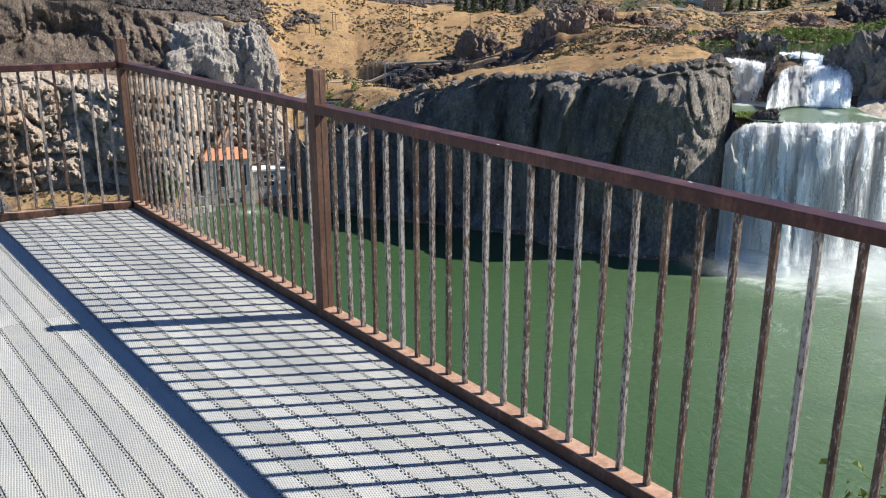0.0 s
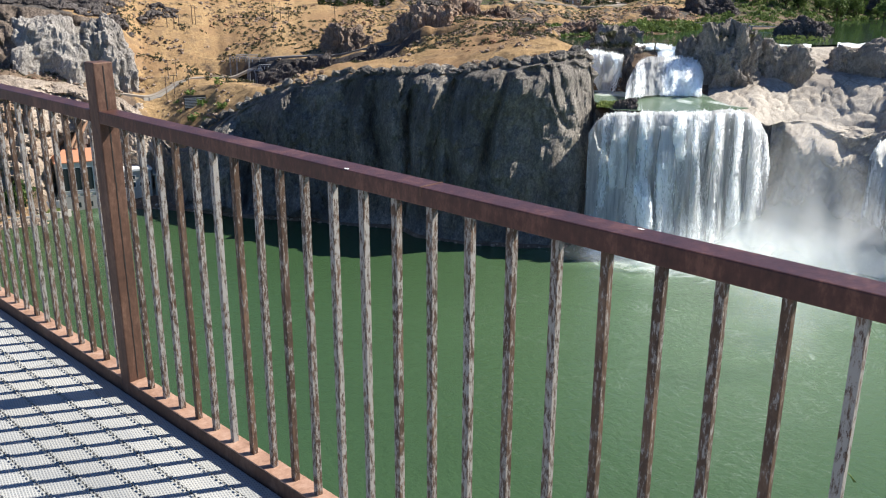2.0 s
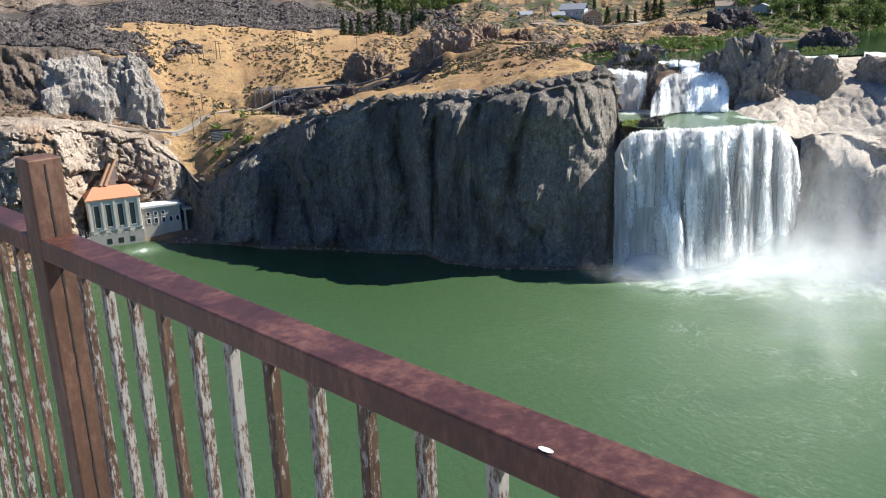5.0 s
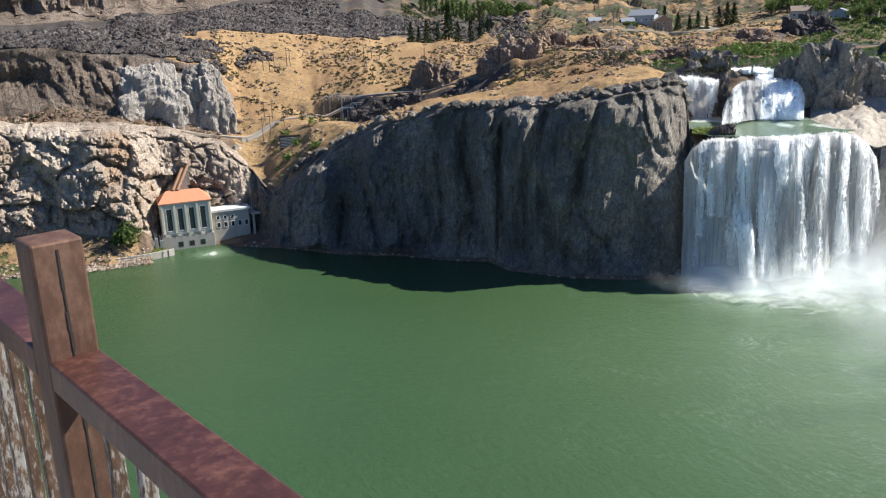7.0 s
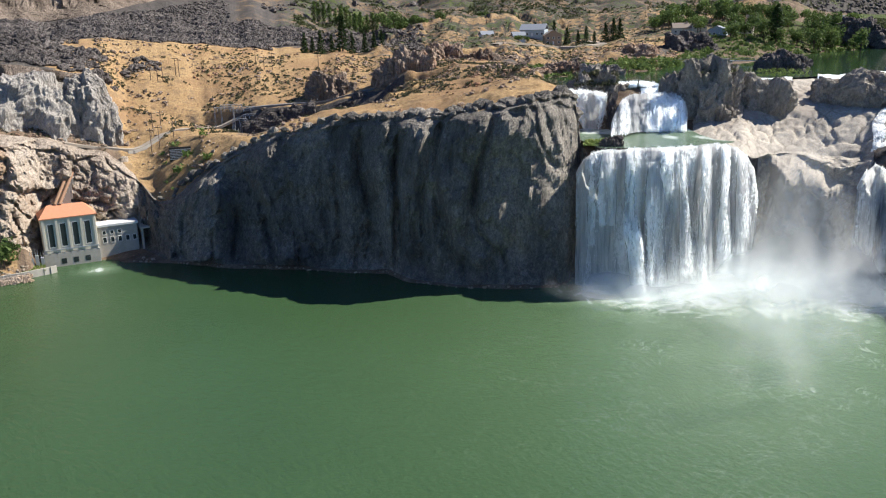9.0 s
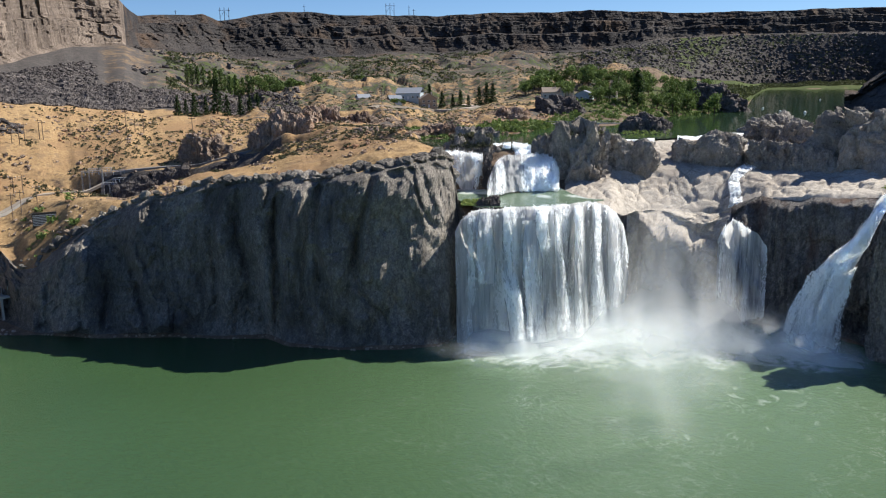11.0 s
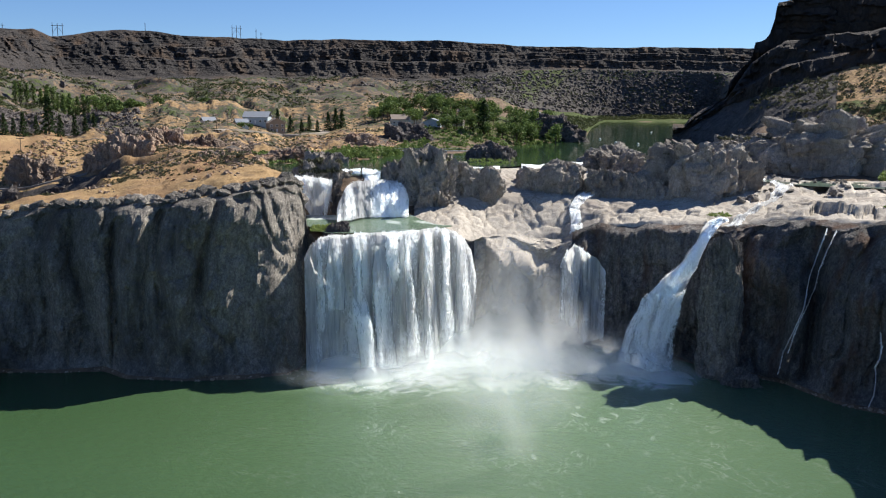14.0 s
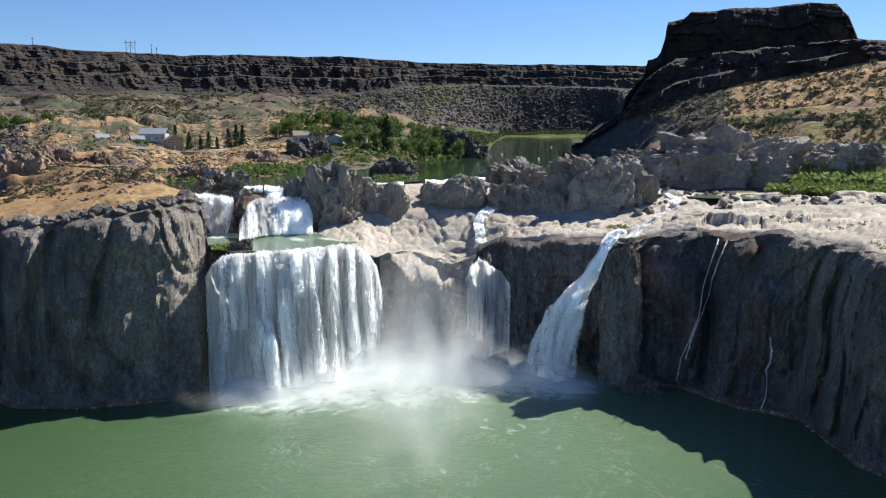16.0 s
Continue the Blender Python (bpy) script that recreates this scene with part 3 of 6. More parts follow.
# what grows or lies where: dry grass, green scrub, dark scree
zones = []
for k, (rows, *_rest) in enumerate(BANDS):
    s = np.linspace(0, 1, rows)[:, None]
    one = np.ones((rows, COLS))
    gold, green, dark = 0 * one, 0 * one, 0 * one
    if k == 1:
        gold, green, dark = 0.55 * window(AZ, 0, 20.5) * one, 0.35 * window(AZ, 5, 17) * one, 0.3 * window(AZ, 5, 14) * one
    if k == 3:
        gold = window(AZ, 26.5, 55.6) * (0.7 + 0.3 * s)
        green = 0.3 * window(AZ, 28, 34) * one + 0.35 * window(AZ, 90, 105) * s
    if k == 4:
        gold = window(AZ, 26, 54.5) * (0.8 - 0.4 * window(AZ, 33, 42) * s)
        dark = 0.55 * window(AZ, 33.5, 44) * window(s, 0.35, 1.1, 0.3) + 0.4 * window(AZ, 44, 54) * window(s, 0.4, 1.1, 0.4)
        green = 0.25 * window(AZ, 56, 63) * s
    if k in (5, 6):
        gold = window(AZ, 0, 52) * (0.68 * one if k == 6 else 0.6 * one) * window(AZ, 22, 60)
        dark = 0.75 * window(AZ, 0, 24, 3) * one + 0.25 * window(AZ, 44, 54) * one + (0.95 * window(AZ, 33.5, 44.5) * one if k == 5 else 0)
        green = 0.7 * window(AZ, 93, 105) * one
    if k == 7:
        gold = 0.85 * window(AZ, 25, 62) * one + 0.6 * window(AZ, 80, 105) * one
        dark = 0.9 * window(AZ, 0, 27, 5) * one + 0.9 * window(AZ, 20, 42, 5) * s**2 + 0.46 * window(AZ, 42, 62) * one
        green = 0.5 * window(AZ, 62.5, 74.0) * one + 0.8 * window(AZ, 74, 82.5) * one + 0.45 * window(AZ, 46, 62) * s + 0.55 * window(AZ, 80, 105) * one
    if k == 8:
        dark = 0.72 * window(AZ, 0, 41, 6) * one + 0.55 * window(AZ, 41, 66) * one
        gold = 0.7 * window(AZ, 36, 68, 5) * one
        green = 0.4 * window(AZ, 38, 74, 4) * one + 0.85 * window(AZ, 72, 82) * one
    if k == 9:
        gold = 0.62 * window(AZ, 30, 68, 4) * one
        green = 0.38 * window(AZ, 36, 72, 4) * one + 0.45 * window(AZ, 70, 90) * s
        dark = 0.6 * one + 0.45 * window(AZ, 66, 90, 3) * one + 0.4 * window(AZ, 0, 34) * one
    if k == 11:
        gold = 0.8 * one
    zones.append(np.stack([gold + 0 * one, green + 0 * one, dark + 0 * one], -1))

tagged(land_piece("river_bank", "stony strip of bank at the river's edge", M_ground, (0, 1), 5, 105, zones), category="bank")
tagged(land_piece("cliff_left", "jumbled weathered tan and grey rock cliff over the river", M_left, (2,), 5, 27.5, None, False), category="cliff")
tagged(land_piece("cliff_bluff", "sheer grey rock bluff with deep vertical clefts, in shade", M_bluff, (2,), 27.5, 56.0, None, False), category="cliff")
tagged(land_piece("cliff_falls", "wet grey rock wall behind the waterfalls", M_right, (2,), 56.0, 67.2, None, False), category="cliff")
tagged(land_piece("cliff_slab", "grey rounded rock wall under the pale slab", M_pale, (2,), 67.2, 73.6, None, False), category="cliff")
# the recess takes the darker cliff rock, which carries its shade in the colour
tagged(land_piece("cliff_recess", "wet rock recess between cascade and chute, its shade put into the colour", M_right, (2,), 73.6, 82.5, None, False), category="cliff")
tagged(land_piece("cliff_right", "dark ribbed wet cliff with rusty streaks, in shade", M_right, (2,), 82.5, 93.6, None, False), category="cliff")
tagged(land_piece("cliff_near", "grey rounded rock columns of the nearer cliff", M_bluff, (2,), 93.6, 105, None, False), category="cliff")
tagged(land_piece("ledge_left", "weathered rock ledge above the lower cliff", M_ground, (3,), 5, 26, zones), category="ledge")
tagged(land_piece("cliff_upper", "brown columnar upper cliff above the power house", M_columns, (4,), 5, 26, None, False), category="cliff")
tagged(land_piece("ground", "dry golden grass land with rock and scrub", M_ground, (3, 4), 26, 63.2, zones, True), category="ground")
tagged(land_piece("rock_slab", "pale rounded water-worn rock slab beside the falls", M_pale, (3, 4), 63.2, 105, None, True), category="rock slab")
tagged(land_piece("valley_floor", "valley floor of dry grass, dark scree and green scrub", M_ground, (5, 6, 7, 8, 9), 5, 105, zones, True), category="ground")
tagged(land_piece("canyon_wall_near", "sunlit brown columnar canyon wall above the lava slope", M_columns, (10,), 5, 35.8), category="canyon wall")
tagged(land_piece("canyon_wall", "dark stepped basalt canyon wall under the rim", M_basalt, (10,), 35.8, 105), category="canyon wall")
tagged(land_piece("plateau", "flat dry plateau beyond the canyon rim", M_ground, (11,), 5, 105, zones), category="ground")

# ---- the lone mesa ----
MESA = [
    [(79.7, 695, -32), (81, 660, -32), (83, 600, -30), (86, 500, -27), (90, 462, -22), (95, 452, -18), (105, 440, -12)],
    [(79.9, 700, -24), (82, 668, -14), (85, 610, 0), (89, 545, 3), (94, 530, 8), (98, 520, 11), (105, 520, 14)],
    [(80.1, 704, -18), (82.6, 700, 0), (85.5, 650, 14), (89, 640, 25), (93, 640, 33), (98, 640, 42), (105, 640, 46)],
    [(80.3, 706, -14), (82.8, 720, 8), (84.2, 738, 36), (86, 752, 52), (91, 762, 58), (96, 765, 62), (105, 755, 54)],
    [(80.4, 708, -14), (80.7, 710, -8), (82.8, 720, 10), (82.95, 722, 21), (84.15, 736, 39), (84.3, 740, 51), (85.0, 745, 55), (85.3, 750, 69), (85.42, 752, 82.5), (86.4, 756, 84), (86.85, 760, 90.5), (91.0, 770, 94), (95.0, 774, 95.5), (95.7, 772, 84), (96.3, 770, 66), (105, 760, 56)],
    [(80.5, 760, -14), (82.9, 790, 10), (83.1, 790, 20), (84.3, 800, 38), (84.5, 800, 50), (85.4, 806, 68), (85.6, 810, 82), (87, 820, 90), (91.9, 840, 94), (95.0, 820, 94), (96, 800, 62), (105, 800, 54)],
]
maz = np.linspace(79.7, 105, 330)
mlines = [line(v, maz) for v in MESA]
mesa_rows = []
for k, (rows, tall) in enumerate(((26, 0), (30, 0), (26, 1), (46, 2), (6, 0))):
    s = np.linspace(0, 1, rows)[:, None]
    fr, fz = (np.interp(s, STEEP[0], STEEP[1]), np.interp(s, STEEP[0], STEEP[2])) if tall == 2 else (s, s)
    if tall == 1:
        fr, fz = np.interp(s, [0, 0.2, 0.35, 0.75, 1], [0, 0.05, 0.4, 0.45, 1]), np.interp(s, [0, 0.2, 0.35, 0.75, 1], [0, 0.35, 0.42, 0.9, 1])
    r = mlines[k][0] * (1 - fr) + mlines[k + 1][0] * fr
    z = mlines[k][1] * (1 - fz) + mlines[k + 1][1] * fz
    x, y = r * np.sin(np.radians(maz)), r * np.cos(np.radians(maz))
    hold = np.sin(np.pi * s) ** 0.5
    r = r + 2.5 * fbm(x / 14, y / 14, z / 14, 4, 81) - hold * (9 if tall else 4) * np.abs(fbm(x / 24, y / 24, z / (60 if tall == 2 else 14), 4, 82))
    r = r - hold * (1.0 if tall else 0.4) * (4.5 * blocks(x / 26, y / 26, z / 5.5, 84) + 2.5 * blocks(x / 8, y / 8, z / 14, 85))
    z = z + 1.5 * fbm(x / 16, y / 16, 0, 4, 83)
    g = np.stack([EX + r * np.sin(np.radians(maz)), EY + r * np.cos(np.radians(maz)), z], -1)
    if mesa_rows:
        g[0] = mesa_rows[-1][-1]
    mesa_rows.append(g)


def mesa_zone(rows, gold, green, dark):
    return np.stack([np.full((rows, len(maz)), v) for v in (gold, green, dark)], -1)


for name, label, mat, bands, zone in (
    ("mesa_slope", "scrubby dry slope at the foot of the mesa", M_ground, (0, 1), ((0.55, 0.45, 0.1), (0.6, 0.3, 0.25))),
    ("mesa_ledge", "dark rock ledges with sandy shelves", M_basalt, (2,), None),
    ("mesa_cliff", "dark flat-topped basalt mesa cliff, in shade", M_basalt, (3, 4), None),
):
    g = np.concatenate([mesa_rows[k][(0 if n == 0 else 1):] for n, k in enumerate(bands)])
    me = mesh_of(name, g, grid_faces(*g.shape[:2]), mat, False)
    if zone:
        z = np.concatenate([mesa_zone(len(mesa_rows[k]), *zone[n])[(0 if n == 0 else 1):] for n, k in enumerate(bands)])
        # left part wholly in the dark scree colour: the mesa's cast shadow, painted on
        z[:, : int(len(maz) * 0.37)] = (0, 0.05, 1)
        me.color_attributes.new("zone", "FLOAT_COLOR", "POINT").data.foreach_set("color", np.concatenate([z, np.ones(z.shape[:2] + (1,))], -1).astype(np.float32).ravel())
    tagged(new(name, me), label, "mesa", "", "structure")


# ---- single rock masses ----
def rock_mass(name, label, az0, az1, r, deep, zbase, ztop, mat, seed, flat=0.5, lean=0.0, rough=1.4, category="rock"):
    """A lump of rock: bearing from az0 to az1, deep metres thick, boxy below and broken on top."""
    mid = (az0 + az1) / 2
    wide = r * math.tan(radians(az1 - az0)) / 2
    rows, cols = 52, 120
    v = np.linspace(-0.35, np.pi / 2, rows)[:, None]
    u = np.linspace(0, 2 * np.pi, cols, endpoint=False)
    power = lambda c, e: np.sign(c) * np.abs(c) ** e
    h = ztop - zbase
    x = wide * power(np.cos(v), flat) * power(np.cos(u), 0.7)
    y = deep / 2 * power(np.cos(v), flat) * power(np.sin(u), 0.7)
    z = h * power(np.sin(v), 0.8) + 0 * u
    z = z * (1 + lean * x / wide)
    q = seed * 13.7
    size = max(2.0, min(wide, h) / 2.2)
    rel = (fbm(x / size + q, y / size, z / size / 2.2, 5, seed, 0.55) * 0.22 - 0.10 * np.exp(-((vnoise(x / size + q, y / size, z / size / 5, seed + 5) / 0.1) ** 2)) + 0.12 * np.abs(vnoise(x / size * 1.6 + q, y / size * 1.6, z / size / 1.5, seed + 6))) * rough
    rel = rel + rough * (0.06 * blocks(x / size * 1.1 + q, y / size * 1.1, z / size / 1.6, seed + 8) + 0.025 * blocks(x / size * 2.6, y / size * 2.6, z / size * 1.5, seed + 9))
    k = 1 + rel
    z = np.where(z > 0, z * (1 + 0.6 * rel), z)
    pts = np.stack([x * k, y * k, z], -1)
    px, py, pz = pts[..., 0] + 40 * seed, pts[..., 1], pts[..., 2]
    pts = pts + 0.45 * np.stack([fbm(px / 1.8, py / 1.8, pz / 2.4, 3, 700 + 5 * n, 0.6) for n in range(3)], -1)
    me = mesh_of(name, pts, grid_faces(rows, cols, True), mat, False)
    ob = new(name, me)
    ob.matrix_world = Matrix.Translation(at(mid, r, zbase)) @ Matrix.Rotation(-radians(mid), 4, "Z")
    return tagged(ob, label, category)


rock_mass("rock_pillar", "square grey-brown rock pillar standing between the upper falls", 62.4, 65.9, 333, 16, -41, -18.5, M_outcrop, 3, 0.3, -0.06)
rock_mass("rock_pillar", "broken grey rock shoulder beside the tall pillar", 65.4, 68.9, 343, 14, -38, -23.8, M_outcrop, 4, 0.4, -0.12)
rock_mass("rock_outcrop", "low grey rock between channels of the upper river", 69.6, 74.2, 356, 16, -38, -23.2, M_outcrop, 5, 0.45)
rock_mass("rock_outcrop", "low grey rock ledge by the weir", 74.2, 76.6, 354, 12, -38, -25.5, M_outcrop, 6, 0.45)
rock_mass("rock_knoll", "pointed grey-brown rock knoll at the weir's end", 74.0, 78.4, 408, 26, -30, -16.5, M_outcrop, 7, 0.9)
rock_mass("rock_outcrop", "broad weathered grey rock outcrop with grass on its top", 78.3, 84.6, 364, 34, -39, -14.2, M_outcrop, 8, 0.62, 0.0)
rock_mass("rock_outcrop", "low tumbled grey rock beside the outcrop", 76.0, 79.4, 354, 14, -38.5, -25, M_outcrop, 9, 0.5)
rock_mass("rock_hump", "long rounded grey-brown rock hump", 84.6, 94.0, 432, 46, -30, -5.5, M_outcrop, 10, 0.6, 0.05)
rock_mass("rock_hump", "lower grass-topped rock shoulder", 82.0, 87.0, 436, 34, -30, -13.5, M_outcrop, 11, 0.7)
rock_mass("rock_hump", "low grey rock mound at the slope's foot", 93.4, 98.5, 440, 40, -28, -11, M_outcrop, 12, 0.7)
rock_mass("dark_rock", "dark lava rock knob at the pool's bank", 60.9, 64.4, 548, 26, -27, -12.5, M_boulder, 13, 0.8)
rock_mass("dark_rock", "low dark lava rock at the water", 63.6, 66.4, 540, 20, -27, -19, M_boulder, 14, 0.8)
rock_mass("dark_rock", "dark lava headland running into the pool", 70.6, 74.1, 655, 34, -27, -8.5, M_boulder, 15, 0.7, -0.1)
rock_mass("dark_rock", "small grey-brown rock in the pool by the weir", 66.8, 69.6, 430, 18, -28, -17.5, M_boulder, 16, 0.8)
rock_mass("rock_islet", "grey rock islet with scrub between the two upper falls", 55.3, 58.7, 331, 13, -41, -19.3, M_outcrop, 17, 0.6, 0.1)
rock_mass("dark_rock", "small dark rock on the crest of the upper fall", 60.9, 62.7, 335, 7, -33, -21.4, M_outcrop, 18, 0.55)
rock_mass("dark_rock", "small dark rock between the veil and the fan", 57.8, 58.5, 320, 5, -41, -29.5, M_boulder, 36, 0.6)
rock_mass("dark_rock", "low mossy rock at the brink of the main fall", 57.4, 58.9, 294, 5, -43, -38.2, M_boulder, 37, 0.7)
rock_mass("rock_buttress", "grey blocky rock buttress beside the slanting chute", 81.9, 84.5, 290, 15, -86, -41.8, M_bluff, 38, 0.3, 0.0, 0.6)
rock_mass("dark_rock", "rounded wet boulder at the foot of the cliff", 83.6, 85.8, 281, 9, -86, -80.5, M_right, 39, 0.8)
rock_mass("dark_rock", "reddish broken lava crag above the dry grass", 43.2, 47.0, 392, 22, -32, -14, M_brown, 19, 0.9, 0, 1.5)
rock_mass("dark_rock", "broken lava crag by the service road", 38.6, 41.6, 402, 18, -36, -22, M_brown, 20, 0.9, 0, 1.5)
rock_mass("dark_rock", "low broken lava crag on the bank", 48.5, 53.6, 398, 18, -30, -20, M_brown, 21, 0.9, 0, 1.6)
rock_mass("dark_rock", "broken lava crag at the pool's edge", 53.0, 57.0, 412, 18, -28, -20.5, M_brown, 22, 0.9, 0, 1.6)
rock_mass("dark_rock", "broken brown crag among scrub on the hill", 45.9, 48.6, 452, 26, -26, -12.5, M_brown, 31, 0.9, 0, 1.6)
rock_mass("dark_rock", "low brown crag on the hill's shoulder", 48.8, 50.8, 440, 18, -26, -15.5, M_brown, 32, 0.9, 0, 1.6)
rock_mass("dark_rock", "grey broken rock by the pool's inlet", 56.2, 58.6, 402, 16, -29, -20.5, M_bluff, 33, 0.9, 0, 1.6)
rock_mass("dark_rock", "brown lava crag under the far bank", 58.4, 61.0, 500, 24, -28, -17, M_brown, 34, 0.9, 0, 1.6)
rock_mass("dark_rock", "low brown lava crag below the drive", 51.4, 54.2, 470, 22, -28, -19, M_brown, 35, 0.9, 0, 1.6)
rock_mass("dark_rock", "long low dark rock bank under the road", 34.9, 40.4, 387, 9, -46, -34.5, M_boulder, 27, 0.5, 0.1, 1.3)
rock_mass("dark_rock", "low dark rock bank beside the road", 40.0, 44.6, 383, 8, -41, -30.5, M_boulder, 28, 0.6, 0.15, 1.3)
rock_mass("dark_rock", "dark rock cut beside the intake", 30.9, 34.0, 376, 8, -52, -43, M_boulder, 29, 0.6, 0.1, 1.3)
rock_mass("pale_crag", "pale grey weathered crag on the hillside", 19.4, 24.7, 403, 34, -50, -17, M_wall, 23, 0.75, 0.05, 0.75)
rock_mass("pale_crag", "smaller pale grey crag beside the larger one", 23.5, 26.9, 402, 30, -50, -18.5, M_wall, 24, 0.8, -0.05, 0.75)
rock_mass("rock_outcrop", "brown rock outcrop beside the power house", 25.0, 27.8, 376, 14, -80, -55, M_left, 25, 0.5, 0.1, 1.5)

# ---- water ----

def water_sheet(name, label, z, az0, az1, near, far, mat, foam=None, cols=160, rows=120, rise=0.0):
    """A level sheet of water between two distances that may change with the bearing."""
    az = np.linspace(az0, az1, cols)
    r0, r1 = (np.interp(az, *np.array(v, float).T) for v in (near, far))
    s = np.linspace(0, 1, rows)[:, None]
    r = r0 * (1 - s) + r1 * s
    g = np.stack([EX + r * np.sin(np.radians(az)), EY + r * np.cos(np.radians(az)), z + rise * np.clip((r - 290) / 32, 0, 1) ** 1.5], -1)
    me = mesh_of(name, g, grid_faces(rows, cols)[:, ::-1], mat, True)
    if foam is not None:
        me.attributes.new("foam", "FLOAT", "POINT").data.foreach_set("value", foam(g[..., 0], g[..., 1]).astype(np.float32).ravel())
    return tagged(new(name, me), label, "water", "", "structure")


def river_foam(x, y):
    """How much froth and pale tint lie on the river: most below the falls."""
    out = 0 * x
    for az, r, size, amount in ((58, 272, 15, 0.9), (61.5, 268, 20, 0.95), (65, 272, 22, 0.92), (68.5, 276, 24, 0.92), (72, 278, 24, 0.9), (76, 280, 18, 0.92), (79, 278, 15, 0.95), (24.6, 334, 4, 1.0)):
        p = at(az, r, 0)
        out = np.maximum(out, amount * np.exp(-(((x - p.x) ** 2 + (y - p.y) ** 2) / (2 * size**2))))
    wide, near = at(75, 238, 0), at(65, 258, 0)
    out = np.maximum(out, 0.62 * np.exp(-(((x - near.x) ** 2 + (y - near.y) ** 2) / (2 * 24.0**2))))
    # besides milky water, the wide patch puts mist haze and sun sparkle into the colour
    return np.maximum(out, 0.6 * np.exp(-(((x - wide.x) ** 2 + (y - wide.y) ** 2) / (2 * 60.0**2))))


water_sheet("river", "wide green river pool below the falls", RIVER, -30, 175, [(-30, 12), (175, 12)], [(-30, 420), (98, 420), (140, 300), (175, 300)], M_river, river_foam, 320, 200)
water_sheet("upper_pool", "calm green pool held back above the falls", POOL, 53.2, 84.5, [(53.2, 324), (54.1, 323), (57.6, 325), (59.8, 330), (62.6, 335), (68.2, 370), (77.9, 430), (81.5, 405), (84.5, 400)], [(53.2, 440), (60, 470), (67, 560), (71, 650), (74.3, 720), (74.8, 1200), (75.4, 1620), (82.2, 1700), (82.8, 900), (84.5, 520)], M_pool)
water_sheet("middle_pool", "shallow running water between the upper and main falls", TIER, 56.1, 65.7, [(55.9, 306), (56.6, 297), (57.4, 289.5), (60.8, 287.5), (63.5, 292), (65.6, 300), (66.6, 305.5)], [(55.9, 321), (62.6, 322), (63.6, 311), (64.6, 304), (65.7, 302)], M_tier, lambda x, y: 0.56 + 0.45 * np.clip(vnoise(x / 5, y / 9, 0, 401) + (np.hypot(x - EX, y - EY) - 306) / 14, 0, 1), 160, 120, 3.0)
water_sheet("side_channel", "shallow water spread over the pale bench", -28.9, 84.2, 98, [(84.2, 384), (88, 366), (94, 370), (98, 378)], [(84.2, 402), (94, 408), (98, 398)], M_tier, lambda x, y: 0.15 + 0.3 * np.clip(vnoise(x / 9, y / 9, 0, 402), 0, 1))


def face_r(az, z):
    """How near the cliff comes at a bearing, about a height."""
    j = np.clip((np.asarray(az) - 5) / 100 * (COLS - 1) + 0.5, 0, COLS - 1).astype(int)
    g = land[2][:, j]
    d = np.hypot(g[..., 0] - EX, g[..., 1] - EY)
    return np.min(np.where(np.abs(g[..., 2] - z) < 5, d, 999), 0)


froth_rng = np.random.default_rng(77)


def froth(parent, grid, flow, count, size, streak, level, label="drops and threads of white water"):
    """Countless drawn-out drops over a sheet of water, thick along its threads and thin between them."""
    rows, cols = grid.shape[:2]
    fi, fj = froth_rng.uniform(0, rows - 1.001, count), froth_rng.uniform(0, cols - 1.001, count)
    i, j = fi.astype(int), fj.astype(int)
    a, b = (fi - i)[:, None], (fj - j)[:, None]
    pick = lambda v: v[i, j] * (1 - a) * (1 - b) + v[i + 1, j] * a * (1 - b) + v[i, j + 1] * (1 - a) * b + v[i + 1, j + 1] * a * b
    p, f = pick(grid), pick(flow)
    thread = fbm(f[:, 0] / 2.2, f[:, 1] / 16, 0, 4, 301) + 0.6 * vnoise(f[:, 0] / 6, f[:, 1] / 40, 0, 302) + 2.5 * f[:, 2]
    keep = thread > level + 0.35 * froth_rng.standard_normal(count)
    p = p[keep]
    n = len(p)
    tri = froth_rng.standard_normal((n, 3, 3)) * size * np.array([1, 1, streak])
    out = p - np.array([EX, EY, 0])
    out[:, 2] = 0
    out /= np.linalg.norm(out, axis=-1, keepdims=True)
    p = p - out * (0.3 + 0.5 * froth_rng.random((n, 1)))
    ob = new("froth", mesh_of("froth", p[:, None] + tri, np.arange(n * 3).reshape(-1, 3), M_spray))
    ob.parent = parent
    return tagged(ob, label, "", "", "stuff")


M_spray, snt, sp = material("white_spray", 1.0, 0, 0.0)
sp.inputs["Base Color"].default_value = (0.6, 0.61, 0.61, 1)
froth_through(snt, sp, (0.6, 0.61, 0.61))


